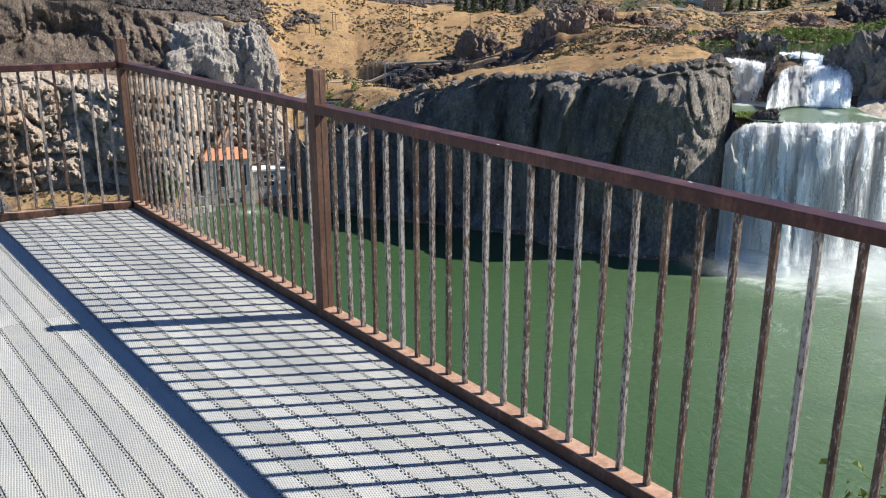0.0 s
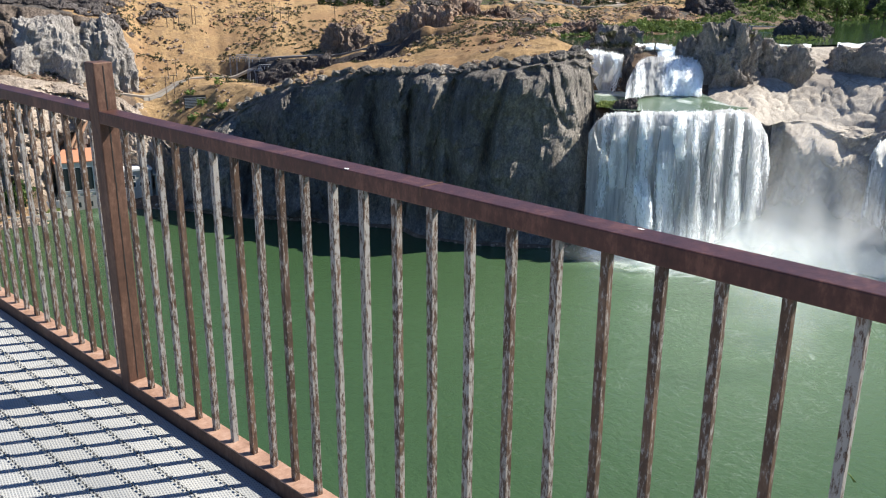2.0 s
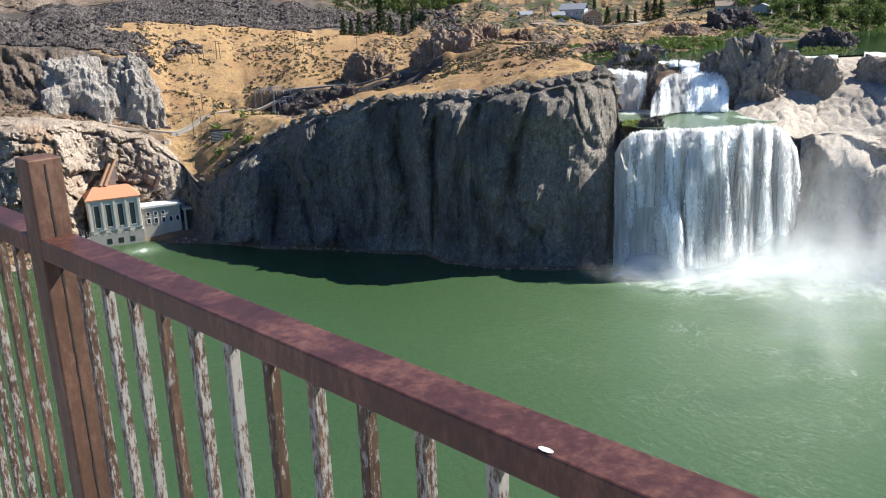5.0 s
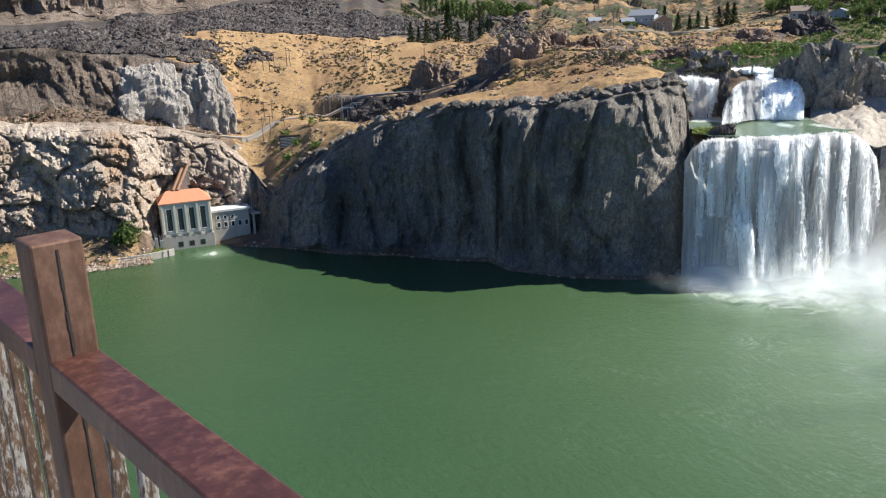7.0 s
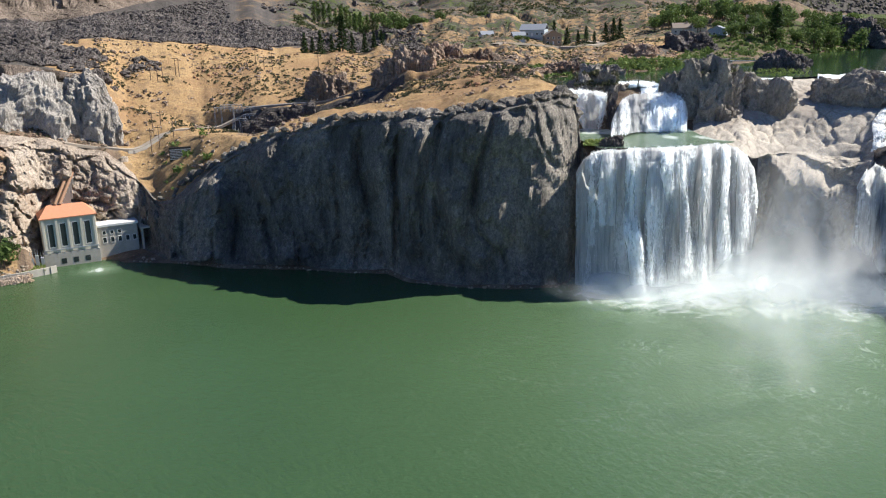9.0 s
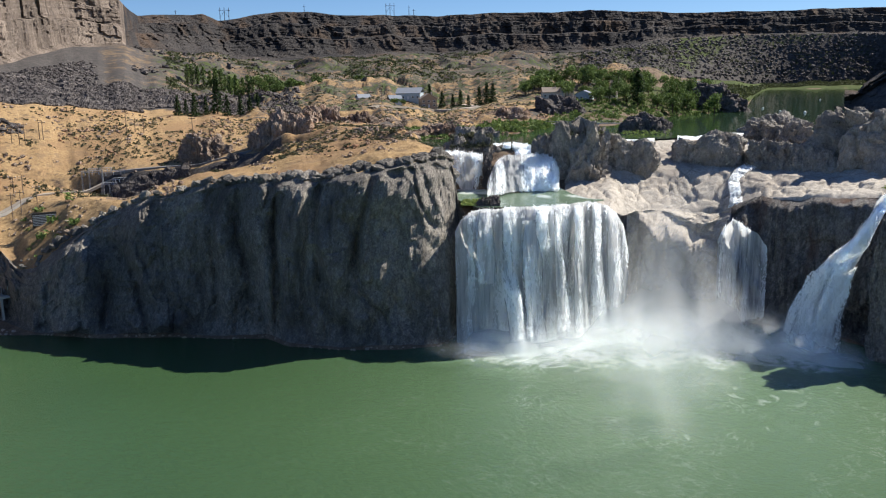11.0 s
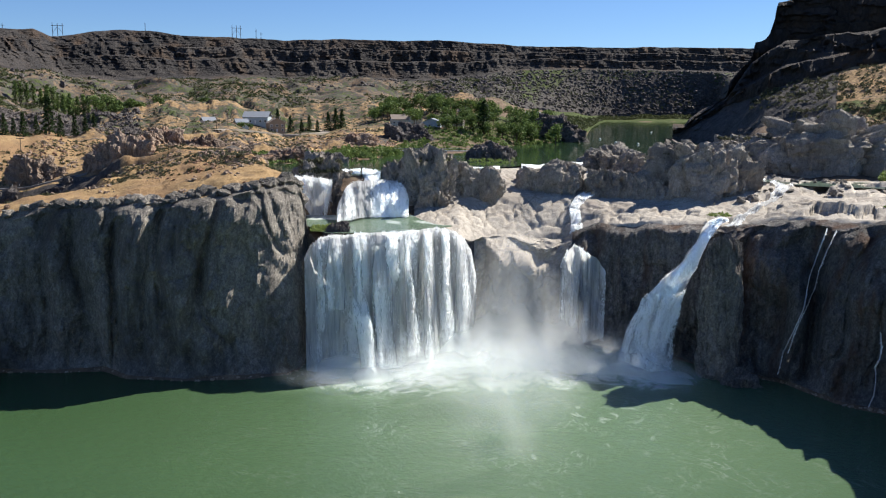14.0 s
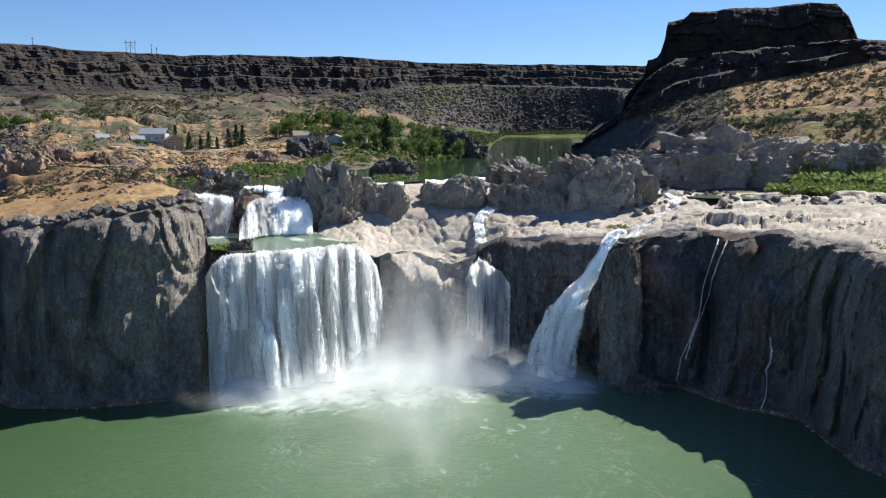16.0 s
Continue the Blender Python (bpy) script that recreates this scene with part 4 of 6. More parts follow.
def fall_sheet(name, label, points, lean, cols=120, rows=60, lobes=1.0, seed=0, category="waterfall", drop=None, parent=None, thin=0.0, hug=False, drops=0, level=-0.15):
    """A curtain of falling water: points are (bearing, distance at the lip, lip height, foot height); lean: how far the foot stands out."""
    p = np.array(points, float)
    az = np.linspace(p[0, 0], p[-1, 0], cols)
    r0, z0, z1 = (np.interp(az, p[:, 0], p[:, n]) for n in (1, 2, 3))
    s = np.linspace(0, 1, rows)[:, None]
    shape = np.interp(s, [0, 0.04, 0.12, 1], [-0.35, 0.12, 0.3, 1]) if drop is None else np.interp(s, *drop)
    fall = np.interp(s, [0, 0.04, 0.12, 1], [0, 0.005, 0.07, 1])
    u = np.radians(az - az[0]) * r0.mean()
    lobe = (2.4 * vnoise(u / 9, s * 1.2, 0, 91 + seed) + 1.2 * vnoise(u / 3.6, s * 1.6, 0, 92 + seed) + 0.5 * fbm(u / 1.4, s * 4, 0, 3, 93 + seed)) * np.clip(s * 7, 0, 1) * lobes
    r = r0 - lean * shape - lobe
    if hug:
        r = np.minimum(r, np.array([face_r(az, v) for v in (z0 + (z1 - z0) * fall).mean(1)]) - 0.7)
    z = z0 + (z1 - z0) * fall + (0.25 * vnoise(u / 2.0, 0, 0, 95 + seed) + 0.35 * vnoise(u / 7.0, 0, 0, 96 + seed)) * (1 - s)
    g = np.stack([EX + r * np.sin(np.radians(az)), EY + r * np.cos(np.radians(az)), z], -1)
    me = mesh_of(name, g, grid_faces(rows, cols), M_fall, True)
    edge = np.minimum(np.minimum(u, u[-1] - u) / 1.5, 1.0)
    flow = np.stack([u + 0 * s + seed * 31, -z + 0 * u, (edge - 1) * 0.12 - thin + 0 * s + 0.22 * np.clip(1 - s * 9, 0, 1)], -1)
    me.attributes.new("flow", "FLOAT_VECTOR", "POINT").data.foreach_set("vector", flow.astype(np.float32).ravel())
    ob = new(name, me)
    ob.parent = parent
    if drops:
        froth(ob if parent is None else parent, g, flow, drops, 0.11, 4.0, level)
    return tagged(ob, label, category)


def strand(parent, az, width, s0, s1, stand, bulge, seed, drift=0.0, grow=0.35):
    """A thick rope of white water in front of the curtain, between two shares of the drop."""
    t = np.linspace(0, 1, 60)[:, None]
    x = np.linspace(-1, 1, 26)
    s = s0 + (s1 - s0) * t
    w = width * (0.55 + grow * t + 0.15 * vnoise(t * 3, 0, 0, seed))
    a = az + drift * t + w * x
    lip = np.array([(56.2, 288, -47.5), (56.5, 286, -44.8), (57.0, 285, -42.4), (57.8, 284, -41.3), (60.8, 283, -41), (63.5, 288, -40.8), (65.2, 295, -41), (65.9, 298, -42.3), (66.5, 300, -45.5), (67, 301, -50)])
    r0, z0 = np.interp(a, lip[:, 0], lip[:, 1]), np.interp(a, lip[:, 0], lip[:, 2])
    r = r0 - 8 * np.interp(s, [0, 0.04, 0.12, 1], [-0.35, 0.12, 0.3, 1]) - stand * np.clip(t * 5, 0.2, 1) - bulge * np.sqrt(np.maximum(0, 1 - x**2)) * np.clip(t * 4, 0.1, 1)
    u = np.radians(w * x) * 290
    r = r - 0.7 * fbm(u / 1.3, t * 4, 0, 3, seed + 3) - 0.8 * vnoise(u / 2.6, t * 2.5, 0, seed + 4)
    z = z0 + (-85 - z0) * np.interp(s, [0, 0.04, 0.12, 1], [0, 0.005, 0.07, 1])
    g = np.stack([EX + r * np.sin(np.radians(a)), EY + r * np.cos(np.radians(a)), z], -1)
    me = mesh_of("strand", g, grid_faces(60, 26), M_fall, True)
    fade = 0.16 - 0.42 * np.abs(x) ** 2.2 - 0.1 * np.clip(1 - t * 8, 0, 1) * (s0 > 0.1)
    flow = np.stack([u + seed * 9 + 0 * t, -z, fade + 0 * t], -1)
    me.attributes.new("flow", "FLOAT_VECTOR", "POINT").data.foreach_set("vector", flow.astype(np.float32).ravel())
    ob = new("strand", me)
    ob.parent = parent
    froth(ob, g, flow, int(8000 * width * (s1 - s0)), 0.1, 5.0, 0.1)
    return ob


main_fall = empty("waterfall", Matrix.Identity(4), "broad white main waterfall dropping into the green river", "waterfall")
fall_sheet("curtain", "", [(55.9, 290, -50, -85), (56.2, 289, -46.5, -85), (56.5, 287, -44.4, -85), (57.0, 286, -42.4, -85), (57.8, 285, -41.2, -85), (60.8, 284, -40.9, -85), (63.5, 289, -40.6, -85), (65.2, 296, -40.9, -85), (65.9, 299, -42.2, -85), (66.5, 301, -45.5, -85), (67.0, 302, -50, -85), (67.35, 302, -60, -85)], 9, 220, 76, 1.0, 0, "", None, main_fall, 0.0, False, 60000, 0.45)
for k, (az, width, s0, s1, stand, bulge, drift) in enumerate(((57.9, 0.75, 0.0, 0.55, 1.0, 1.6, 0.1), (59.5, 0.8, 0.47, 1.0, 3.5, 2.6, 0.75), (59.3, 0.5, 0.0, 0.5, 0.6, 1.2, 0.1), (60.9, 0.9, 0.12, 1.0, 1.5, 2.0, 0.4), (61.6, 0.6, 0.0, 0.35, 0.5, 1.4, 0.2), (62.6, 0.5, 0.0, 0.9, 1.0, 1.3, 0.6), (64.1, 0.7, 0.02, 1.0, 1.2, 1.8, 0.3), (65.2, 0.55, 0.0, 0.95, 0.8, 1.5, 0.35), (66.3, 0.6, 0.0, 1.0, 0.6, 1.6, 0.25), (56.9, 0.4, 0.0, 0.7, 0.4, 1.0, 0.1))):
    strand(main_fall, az, width, s0, s1, stand, bulge, 200 + 11 * k, drift)
fall_sheet("waterfall", "white veil of water beside the upper cascade", [(55.0, 323, -24.6, -27), (56.0, 322, -24.8, -35), (56.4, 321, -25, -38.6), (57.8, 322, -26.5, -38.6)], 4, 50, 30, 0.3, 1, drops=9000)
fall_sheet("waterfall", "smooth white spill over the upper weir", [(58.5, 335, -23.9, -27.2), (59.0, 335, -23.8, -27.2), (59.65, 335, -23.6, -27.2)], 3, 40, 20, 0.2, 8, drops=5000, level=0.1, thin=-0.2)
fall_sheet("waterfall", "short white step beside the upper weir", [(59.75, 334, -23.6, -27.4), (60.3, 334, -23.5, -27.4), (60.95, 334, -23.8, -27.6)], 4, 40, 20, 0.5, 10, drops=4000, level=0.1)
fall_sheet("waterfall", "broad white fan of the upper cascade", [(58.1, 318, -36.5, -38.8), (58.3, 320, -32.4, -38.8), (58.7, 323, -29.2, -38.8), (59.2, 326, -27.2, -38.8), (60.3, 328, -26.9, -38.8), (61.4, 329, -27.3, -38.8), (62.1, 329, -28.0, -38.8), (62.5, 329, -29.0, -38.8), (62.8, 328, -32, -38.8)], 15, 110, 54, 1.2, 2, drop=([0, 0.06, 0.14, 0.3, 0.42, 0.6, 0.8, 1], [-0.3, 0.15, 0.38, 0.5, 0.66, 0.78, 0.9, 1]), drops=16000, level=0.2, thin=-0.06)
weir_a = fall_sheet("weir_spill", "thin white spill over the low weir", [(66.2, 364, -24.4, -28.2), (68.8, 372, -24.4, -28.2)], 5, 30, 10, 0.1, 3, "waterfall", thin=-0.25)
weir_b = fall_sheet("weir_spill", "long thin white spill over the low weir", [(70.2, 383, -24.4, -27.6), (74.6, 408, -24.4, -27.4), (79.0, 434, -24.4, -27.4)], 5, 70, 10, 0.1, 4, "waterfall", thin=-0.25)
for weir in (weir_a, weir_b):
    weir.data.materials[0] = M_spray
fall_sheet("waterfall", "narrow broken cascade over the rounded rock", [(72.9, 321, -55, -83), (73.3, 322, -50, -83), (73.8, 323, -47.2, -83), (74.4, 322, -49, -83), (75.2, 320, -52, -82), (75.9, 318, -57, -80)], 5, 70, 60, 1.2, 5, hug=True, drops=16000, level=0.3, thin=0.05)


def floor_z(az, r):
    """The height of the land at a bearing and distance."""
    j = int(np.clip((az - 5) / 100 * (COLS - 1) + 0.5, 0, COLS - 1))
    col = np.concatenate([g[:, j] for g in land[3:]])
    d = np.hypot(col[:, 0] - EX, col[:, 1] - EY)
    return float(col[np.argmin(np.abs(d - r)), 2])


def chute(name, label, stations, seed, lift=0.8, category="waterfall", drops=0, level=-0.2, drape=False):
    """A tongue of white water along stations of bearing, distance, height and half width in degrees."""
    p = np.array(stations, float)
    t = np.linspace(0, len(p) - 1, 90)[:, None]
    az, r, z, w = (np.interp(t, np.arange(len(p)), p[:, n]) for n in range(4))
    s = np.linspace(-1, 1, 36)
    a = az + w * s * (1 + 0.12 * vnoise(t * 1.5, np.sign(s), 0, seed))
    u = np.radians(w * s) * 300
    lobe = 0.9 * vnoise(u / 2.5, t * 1.5, 0, seed + 1) + 0.5 * fbm(u / 1.2, t * 3, 0, 3, seed + 2) + lift * (1 - s**2) * 1.5
    rr = r - lobe
    zz = z + 0.4 * lobe
    if drape:
        rr = r + 0 * a
        zz = np.array([[floor_z(q, v) for q in row] for row, v in zip(a, r[:, 0])]) + 0.35 + 0.3 * lobe
    elif drops:
        rr = np.minimum(rr, np.array([face_r(q, v) for q, v in zip(a, z[:, 0])]) - 0.6 - 0.5 * lobe)
    g = np.stack([EX + rr * np.sin(np.radians(a)), EY + rr * np.cos(np.radians(a)), zz + 0 * a], -1)
    me = mesh_of(name, g, grid_faces(90, 36), M_fall, True)
    flow = np.stack([u + seed * 17 + 0 * t, -zz * 1.2 + 0 * a, 0.05 - 0.3 * np.abs(s) ** 3 + 0 * a], -1)
    me.attributes.new("flow", "FLOAT_VECTOR", "POINT").data.foreach_set("vector", flow.astype(np.float32).ravel())
    ob = new(name, me)
    if drops:
        froth(ob, g, flow, drops, 0.12, 2.5, level)
    return tagged(ob, label, category)


chute("waterfall", "slanting white chute sliding down the dark rock", [(82.9, 313, -36.2, 0.5), (82.5, 305, -37.2, 0.5), (81.9, 299, -42, 0.42), (81.2, 295, -49, 0.5), (80.5, 292, -54, 0.8), (79.5, 289, -61, 1.25), (78.8, 287, -72, 1.6), (78.5, 284, -85, 1.8)], 7, drops=42000)
chute("rivulet", "broken stream running over the pale slab", [(75.0, 354, 0, 0.4), (74.3, 346, 0, 0.5), (73.7, 338, 0, 0.35), (73.8, 331, 0, 0.3), (73.9, 324, 0, 0.4)], 14, 0.1, "stream", 4000, 0.1, True)
chute("rapid", "white rapid between the rocks above the chute", [(84.3, 398, -26.3, 0.45), (85.2, 380, -27.0, 0.5), (86.6, 362, -28.2, 0.45), (86.0, 345, -31.0, 0.4), (85.0, 330, -33.5, 0.4), (84.0, 318, -35.2, 0.5), (83.4, 309, -36.5, 0.6)], 9, 0.3, "rapid", 9000, 0.0, True)
chute("rapid", "white spill off the side channel", [(84.6, 402, -26.6, 0.7), (84.4, 396, -27.2, 0.8), (84.9, 388, -27.6, 0.6)], 12, 0.3, "rapid", 3000, 0.0, True)

# spray over the foot of the falls: thin drifting veils, and droplets
def veil_material():
    mat, nt, p = material("drifting_mist", 1.0, 0, 0.0)
    p.inputs["Base Color"].default_value = (0.55, 0.56, 0.56, 1)
    m = froth_through(nt, p, (0.55, 0.56, 0.56))
    layer = nt.nodes.new("ShaderNodeAttribute")
    layer.attribute_name = "mist"
    a = noise_tex(nt, place(nt, (0.07, 0.07, 0.05)), 1.0, 5, 0.55)
    thick = ramp(nt, maths(nt, "ADD", layer.outputs["Fac"], maths(nt, "MULTIPLY", maths(nt, "SUBTRACT", a, 0.5), 0.6)), (0.1, 0.0), (0.55, 0.22), (1.1, 0.62))
    thick = maths(nt, "MULTIPLY", thick, ramp(nt, layer.outputs["Fac"], (0.0, 0.0), (0.14, 1.0)))
    clear = nt.nodes.new("ShaderNodeBsdfTransparent")
    veil = nt.nodes.new("ShaderNodeMixShader")
    nt.links.new(thick, veil.inputs[0])
    nt.links.new(clear.outputs[0], veil.inputs[1])
    nt.links.new(m.outputs[0], veil.inputs[2])
    nt.links.new(veil.outputs[0], nt.nodes["Material Output"].inputs["Surface"])
    return mat


M_mist = veil_material()
spray_cloud = empty("spray", Matrix.Translation(at(66, 280, RIVER)), "drifting white spray over the foot of the falls", "spray", "", "stuff")
SPRAY_TOP = [(55.5, 0), (57, 7), (59, 9), (62, 10), (65, 13), (66.6, 30), (68.5, 44), (71, 44), (73.5, 36), (76, 18), (79, 11), (81.5, 6), (83, 0)]


def veil(seed, base, swell, tall, dense):
    """A billowing curtain of mist at a distance before the falls' foot."""
    az = np.linspace(55.5, 83, 170)
    foot = np.interp(az, [55.5, 57, 61, 65, 67, 72, 77, 80, 83], [276, 274, 273, 279, 284, 288, 287, 285, 284])
    h = np.linspace(0, 1, 46)[:, None]
    top = np.interp(az, *np.array(SPRAY_TOP, float).T) * tall * (1 + 0.3 * vnoise(az / 1.6, 0, 0, seed))
    z = RIVER + 0.05 + h * np.maximum(top, 0.1)
    r = foot - base - swell * vnoise(az / 1.7, h * 1.5, 0, seed + 1) - 3.5 * (1 - h) ** 2
    g = np.stack([EX + r * np.sin(np.radians(az)), EY + r * np.cos(np.radians(az)), z], -1)
    fade = dense * (1 - h) ** 0.85 * np.clip(top / 6, 0, 1)
    f = grid_faces(46, 170)
    keep = fade.ravel()[f].max(1) > 0.015
    me = mesh_of("veil", g, f[keep], M_mist, True)
    me.attributes.new("mist", "FLOAT", "POINT").data.foreach_set("value", fade.astype(np.float32).ravel())
    ob = new("veil", me)
    ob.parent = spray_cloud
    ob.matrix_parent_inverse = spray_cloud.matrix_world.inverted()
    return tagged(ob, "thin veil of mist")


for k, (base, swell, tall, dense) in enumerate(((1, 2, 1.0, 0.85), (6, 3, 0.9, 0.75), (14, 4, 0.5, 0.55))):
    veil(500 + 9 * k, base, swell, tall, dense)


def mist_bank(seed, r0, mid, wide, tall, dense):
    """A soft bank of mist adrift over the river, thinning out to all sides."""
    az = np.linspace(mid - 2.4 * wide, mid + 2.4 * wide, 90)
    h = np.linspace(0, 1, 40)[:, None]
    r = r0 - 5 * vnoise(az / 2.5, h * 1.5, 0, seed) + 0 * h
    g = np.stack([EX + r * np.sin(np.radians(az)), EY + r * np.cos(np.radians(az)), RIVER + 0.1 + h * tall * (1 + 0.25 * vnoise(az / 2, 0, 0, seed + 1))], -1)
    fade = dense * np.exp(-(((az - mid) / wide) ** 2)) * np.sin(np.pi * h**0.55) ** 1.3
    me = mesh_of("veil", g, grid_faces(40, 90), M_mist, True)
    me.attributes.new("mist", "FLOAT", "POINT").data.foreach_set("value", fade.astype(np.float32).ravel())
    ob = new("veil", me)
    ob.parent = spray_cloud
    ob.matrix_parent_inverse = spray_cloud.matrix_world.inverted()
    return tagged(ob, "thin veil of mist")


for k, (r0, mid, wide, tall, dense) in enumerate(((274, 76.5, 2.8, 15, 0.6), (270, 59.0, 4.0, 13, 0.72), (268, 66.0, 4.6, 20, 0.62), (256, 61.0, 5.4, 12, 0.66), (254, 69, 5.4, 26, 0.58), (238, 68.5, 5.4, 28, 0.52), (220, 69.5, 4.6, 32, 0.46), (198, 70, 3.8, 36, 0.4))):
    mist_bank(560 + 7 * k, r0, mid, wide, tall, dense)
rng = np.random.default_rng(5)
drops = []
for az, r, z, saz, sr, sz, n in ((58.3, 274, -86, 1.1, 3, 3.0, 18000), (60.6, 273, -86, 1.2, 4, 3.5, 26000), (63.2, 275, -86, 1.4, 4, 4, 30000), (66.0, 279, -86, 1.6, 5, 6, 36000), (69.0, 280, -85, 1.8, 6, 8, 34000), (72.0, 279, -85, 1.8, 6, 8, 30000), (74.6, 279, -86, 1.5, 5, 6, 24000), (77.6, 280, -86, 1.4, 4, 5, 20000), (62, 264, -87, 2.6, 5, 3.0, 6000)):
    a, rr = az + saz * rng.standard_normal(2 * n), r + sr * rng.standard_normal(2 * n)
    zz = z + np.abs(sz * rng.standard_normal(2 * n))
    drops.append(np.stack([EX + rr * np.sin(np.radians(a)), EY + rr * np.cos(np.radians(a)), zz], -1))
drops = np.concatenate(drops)
drops = drops[drops[:, 2] > RIVER]
tri = rng.standard_normal((len(drops), 3, 3))
tri /= np.linalg.norm(tri, axis=-1, keepdims=True)
drop_size = 0.06 * (0.6 + 0.8 * rng.random((len(drops), 1, 1)))
droplets = new("droplets", mesh_of("droplets", drops[:, None] + tri * drop_size * np.array([1, 1, 0.6]), np.arange(len(drops) * 3).reshape(-1, 3), M_spray))
droplets.parent = spray_cloud
droplets.matrix_parent_inverse = spray_cloud.matrix_world.inverted()
tagged(droplets, "fine white droplets", "", "", "stuff")

# ---- the lookout: deck and railing ----
def rust_material(name, dark, mid, light, chip=None, amount=0.5, rough=0.62, metal=0.25):
    mat, nt, p = material(name, rough, metal, 0.4)
    a = noise_tex(nt, place(nt, (9, 9, 3)), 1.0, 8, 0.65)
    b = noise_tex(nt, place(nt, (60, 60, 30)), 1.0, 6, 0.7)
    col = ramp(nt, mix(nt, 0.45, a, b), (0.3, dark), (0.5, mid), (0.7, light))
    if chip:
        c = noise_tex(nt, place(nt, (130, 130, 34)), 1.0, 8, 0.75)
        info = nt.nodes.new("ShaderNodeObjectInfo")
        shift = maths(nt, "ADD", c, maths(nt, "MULTIPLY", maths(nt, "SUBTRACT", info.outputs["Random"], 0.5), 0.13))
        col = mix(nt, ramp(nt, shift, (amount - 0.04, 0.0), (amount + 0.04, 1.0)), col, chip)
    nt.links.new(col, p.inputs["Base Color"])
    bump(nt, p, b, 0.35, 0.002)
    return mat


M_rail = rust_material("rust_red_handrail_paint", (0.03, 0.014, 0.012), (0.085, 0.034, 0.027), (0.24, 0.11, 0.075), None, 0.5, 0.42)
M_post = rust_material("rusted_brown_steel", (0.055, 0.029, 0.02), (0.13, 0.068, 0.045), (0.28, 0.165, 0.11), None, 0.5, 0.6)
M_bar = rust_material("flaking_grey_paint_on_rusty_steel", (0.035, 0.02, 0.014), (0.1, 0.058, 0.037), (0.27, 0.165, 0.105), (0.38, 0.35, 0.315), 0.52, 0.62)
M_sill = rust_material("faded_tan_rusty_sill", (0.2, 0.105, 0.065), (0.44, 0.265, 0.18), (0.62, 0.43, 0.32), None, 0.5, 0.7)


def grating_material():
    """Galvanised tread plank: rows of small raised teeth round dark holes."""
    mat, nt, p = material("galvanised_tread_grating", 0.6, 0.1, 0.5)
    uv = place(nt, (1, 1, 1), (0, 0, 0), False)
    v = nt.nodes.new("ShaderNodeTexVoronoi")
    v.inputs["Scale"].default_value, v.inputs["Randomness"].default_value = 120.0, 0.12
    mp = nt.nodes.new("ShaderNodeMapping")
    mp.inputs["Scale"].default_value, mp.inputs["Rotation"].default_value = (1.0, 0.6, 0), (0, 0, 0.35)
    nt.links.new(uv, mp.inputs["Vector"])
    nt.links.new(mp.outputs[0], v.inputs["Vector"])
    info = nt.nodes.new("ShaderNodeObjectInfo")
    wear = noise_tex(nt, place(nt, (3, 1.2, 3)), 1.0, 6, 0.65)
    base = ramp(nt, wear, (0.3, (0.36, 0.37, 0.36)), (0.52, (0.47, 0.47, 0.44)), (0.72, (0.56, 0.54, 0.475)))
    tone = maths(nt, "ADD", maths(nt, "MULTIPLY", info.outputs["Random"], 0.2), 0.88)
    hole = ramp(nt, v.outputs["Distance"], (0.16, 0.0), (0.3, 1.0))
    col = mix(nt, hole, (0.2, 0.21, 0.22), base)
    scale = nt.nodes.new("ShaderNodeVectorMath")
    scale.operation = "SCALE"
    nt.links.new(col, scale.inputs[0])
    nt.links.new(tone, scale.inputs["Scale"])
    nt.links.new(scale.outputs[0], p.inputs["Base Color"])
    bump(nt, p, v.outputs["Distance"], 0.7, 0.004)
    return mat


M_grating = grating_material()
M_frame, _nt, _p = material("dark_steel_beam", 0.7, 0.3)
_p.inputs["Base Color"].default_value = (0.05, 0.045, 0.04, 1)

RAIL_H, POST_W, RAIL_X = 1.07, 0.069, -0.0155
POST_TOP = 1.232
PITCH = 0.112
NEXT_POST, CORNER = -3.92, 2.80

railing = empty("railing", Matrix.Identity(4), "rust-brown steel railing with thin square balusters", "railing")


def post(m, parent, top=POST_TOP):
    bm = bmesh.new()
    h = POST_W / 2
    box(bm, -h, -h, -0.12, h, h, top, 0.004, m)
    ob = part("post", bm, M_post, parent, "square rusty steel tube post")
    bm = bmesh.new()
    # weld seam down the middle of the face
    for n in range(40):
        z = 0.06 + n * (top - 0.07) / 40
        box(bm, -0.0016 + random.uniform(-0.0008, 0.0008), -h - 0.0012, z, 0.0016 + random.uniform(-0.0008, 0.0008), -h + 0.001, z + (top - 0.07) / 40 - 0.001, 0, m)
    part("seam", bm, M_frame, ob)
    return ob


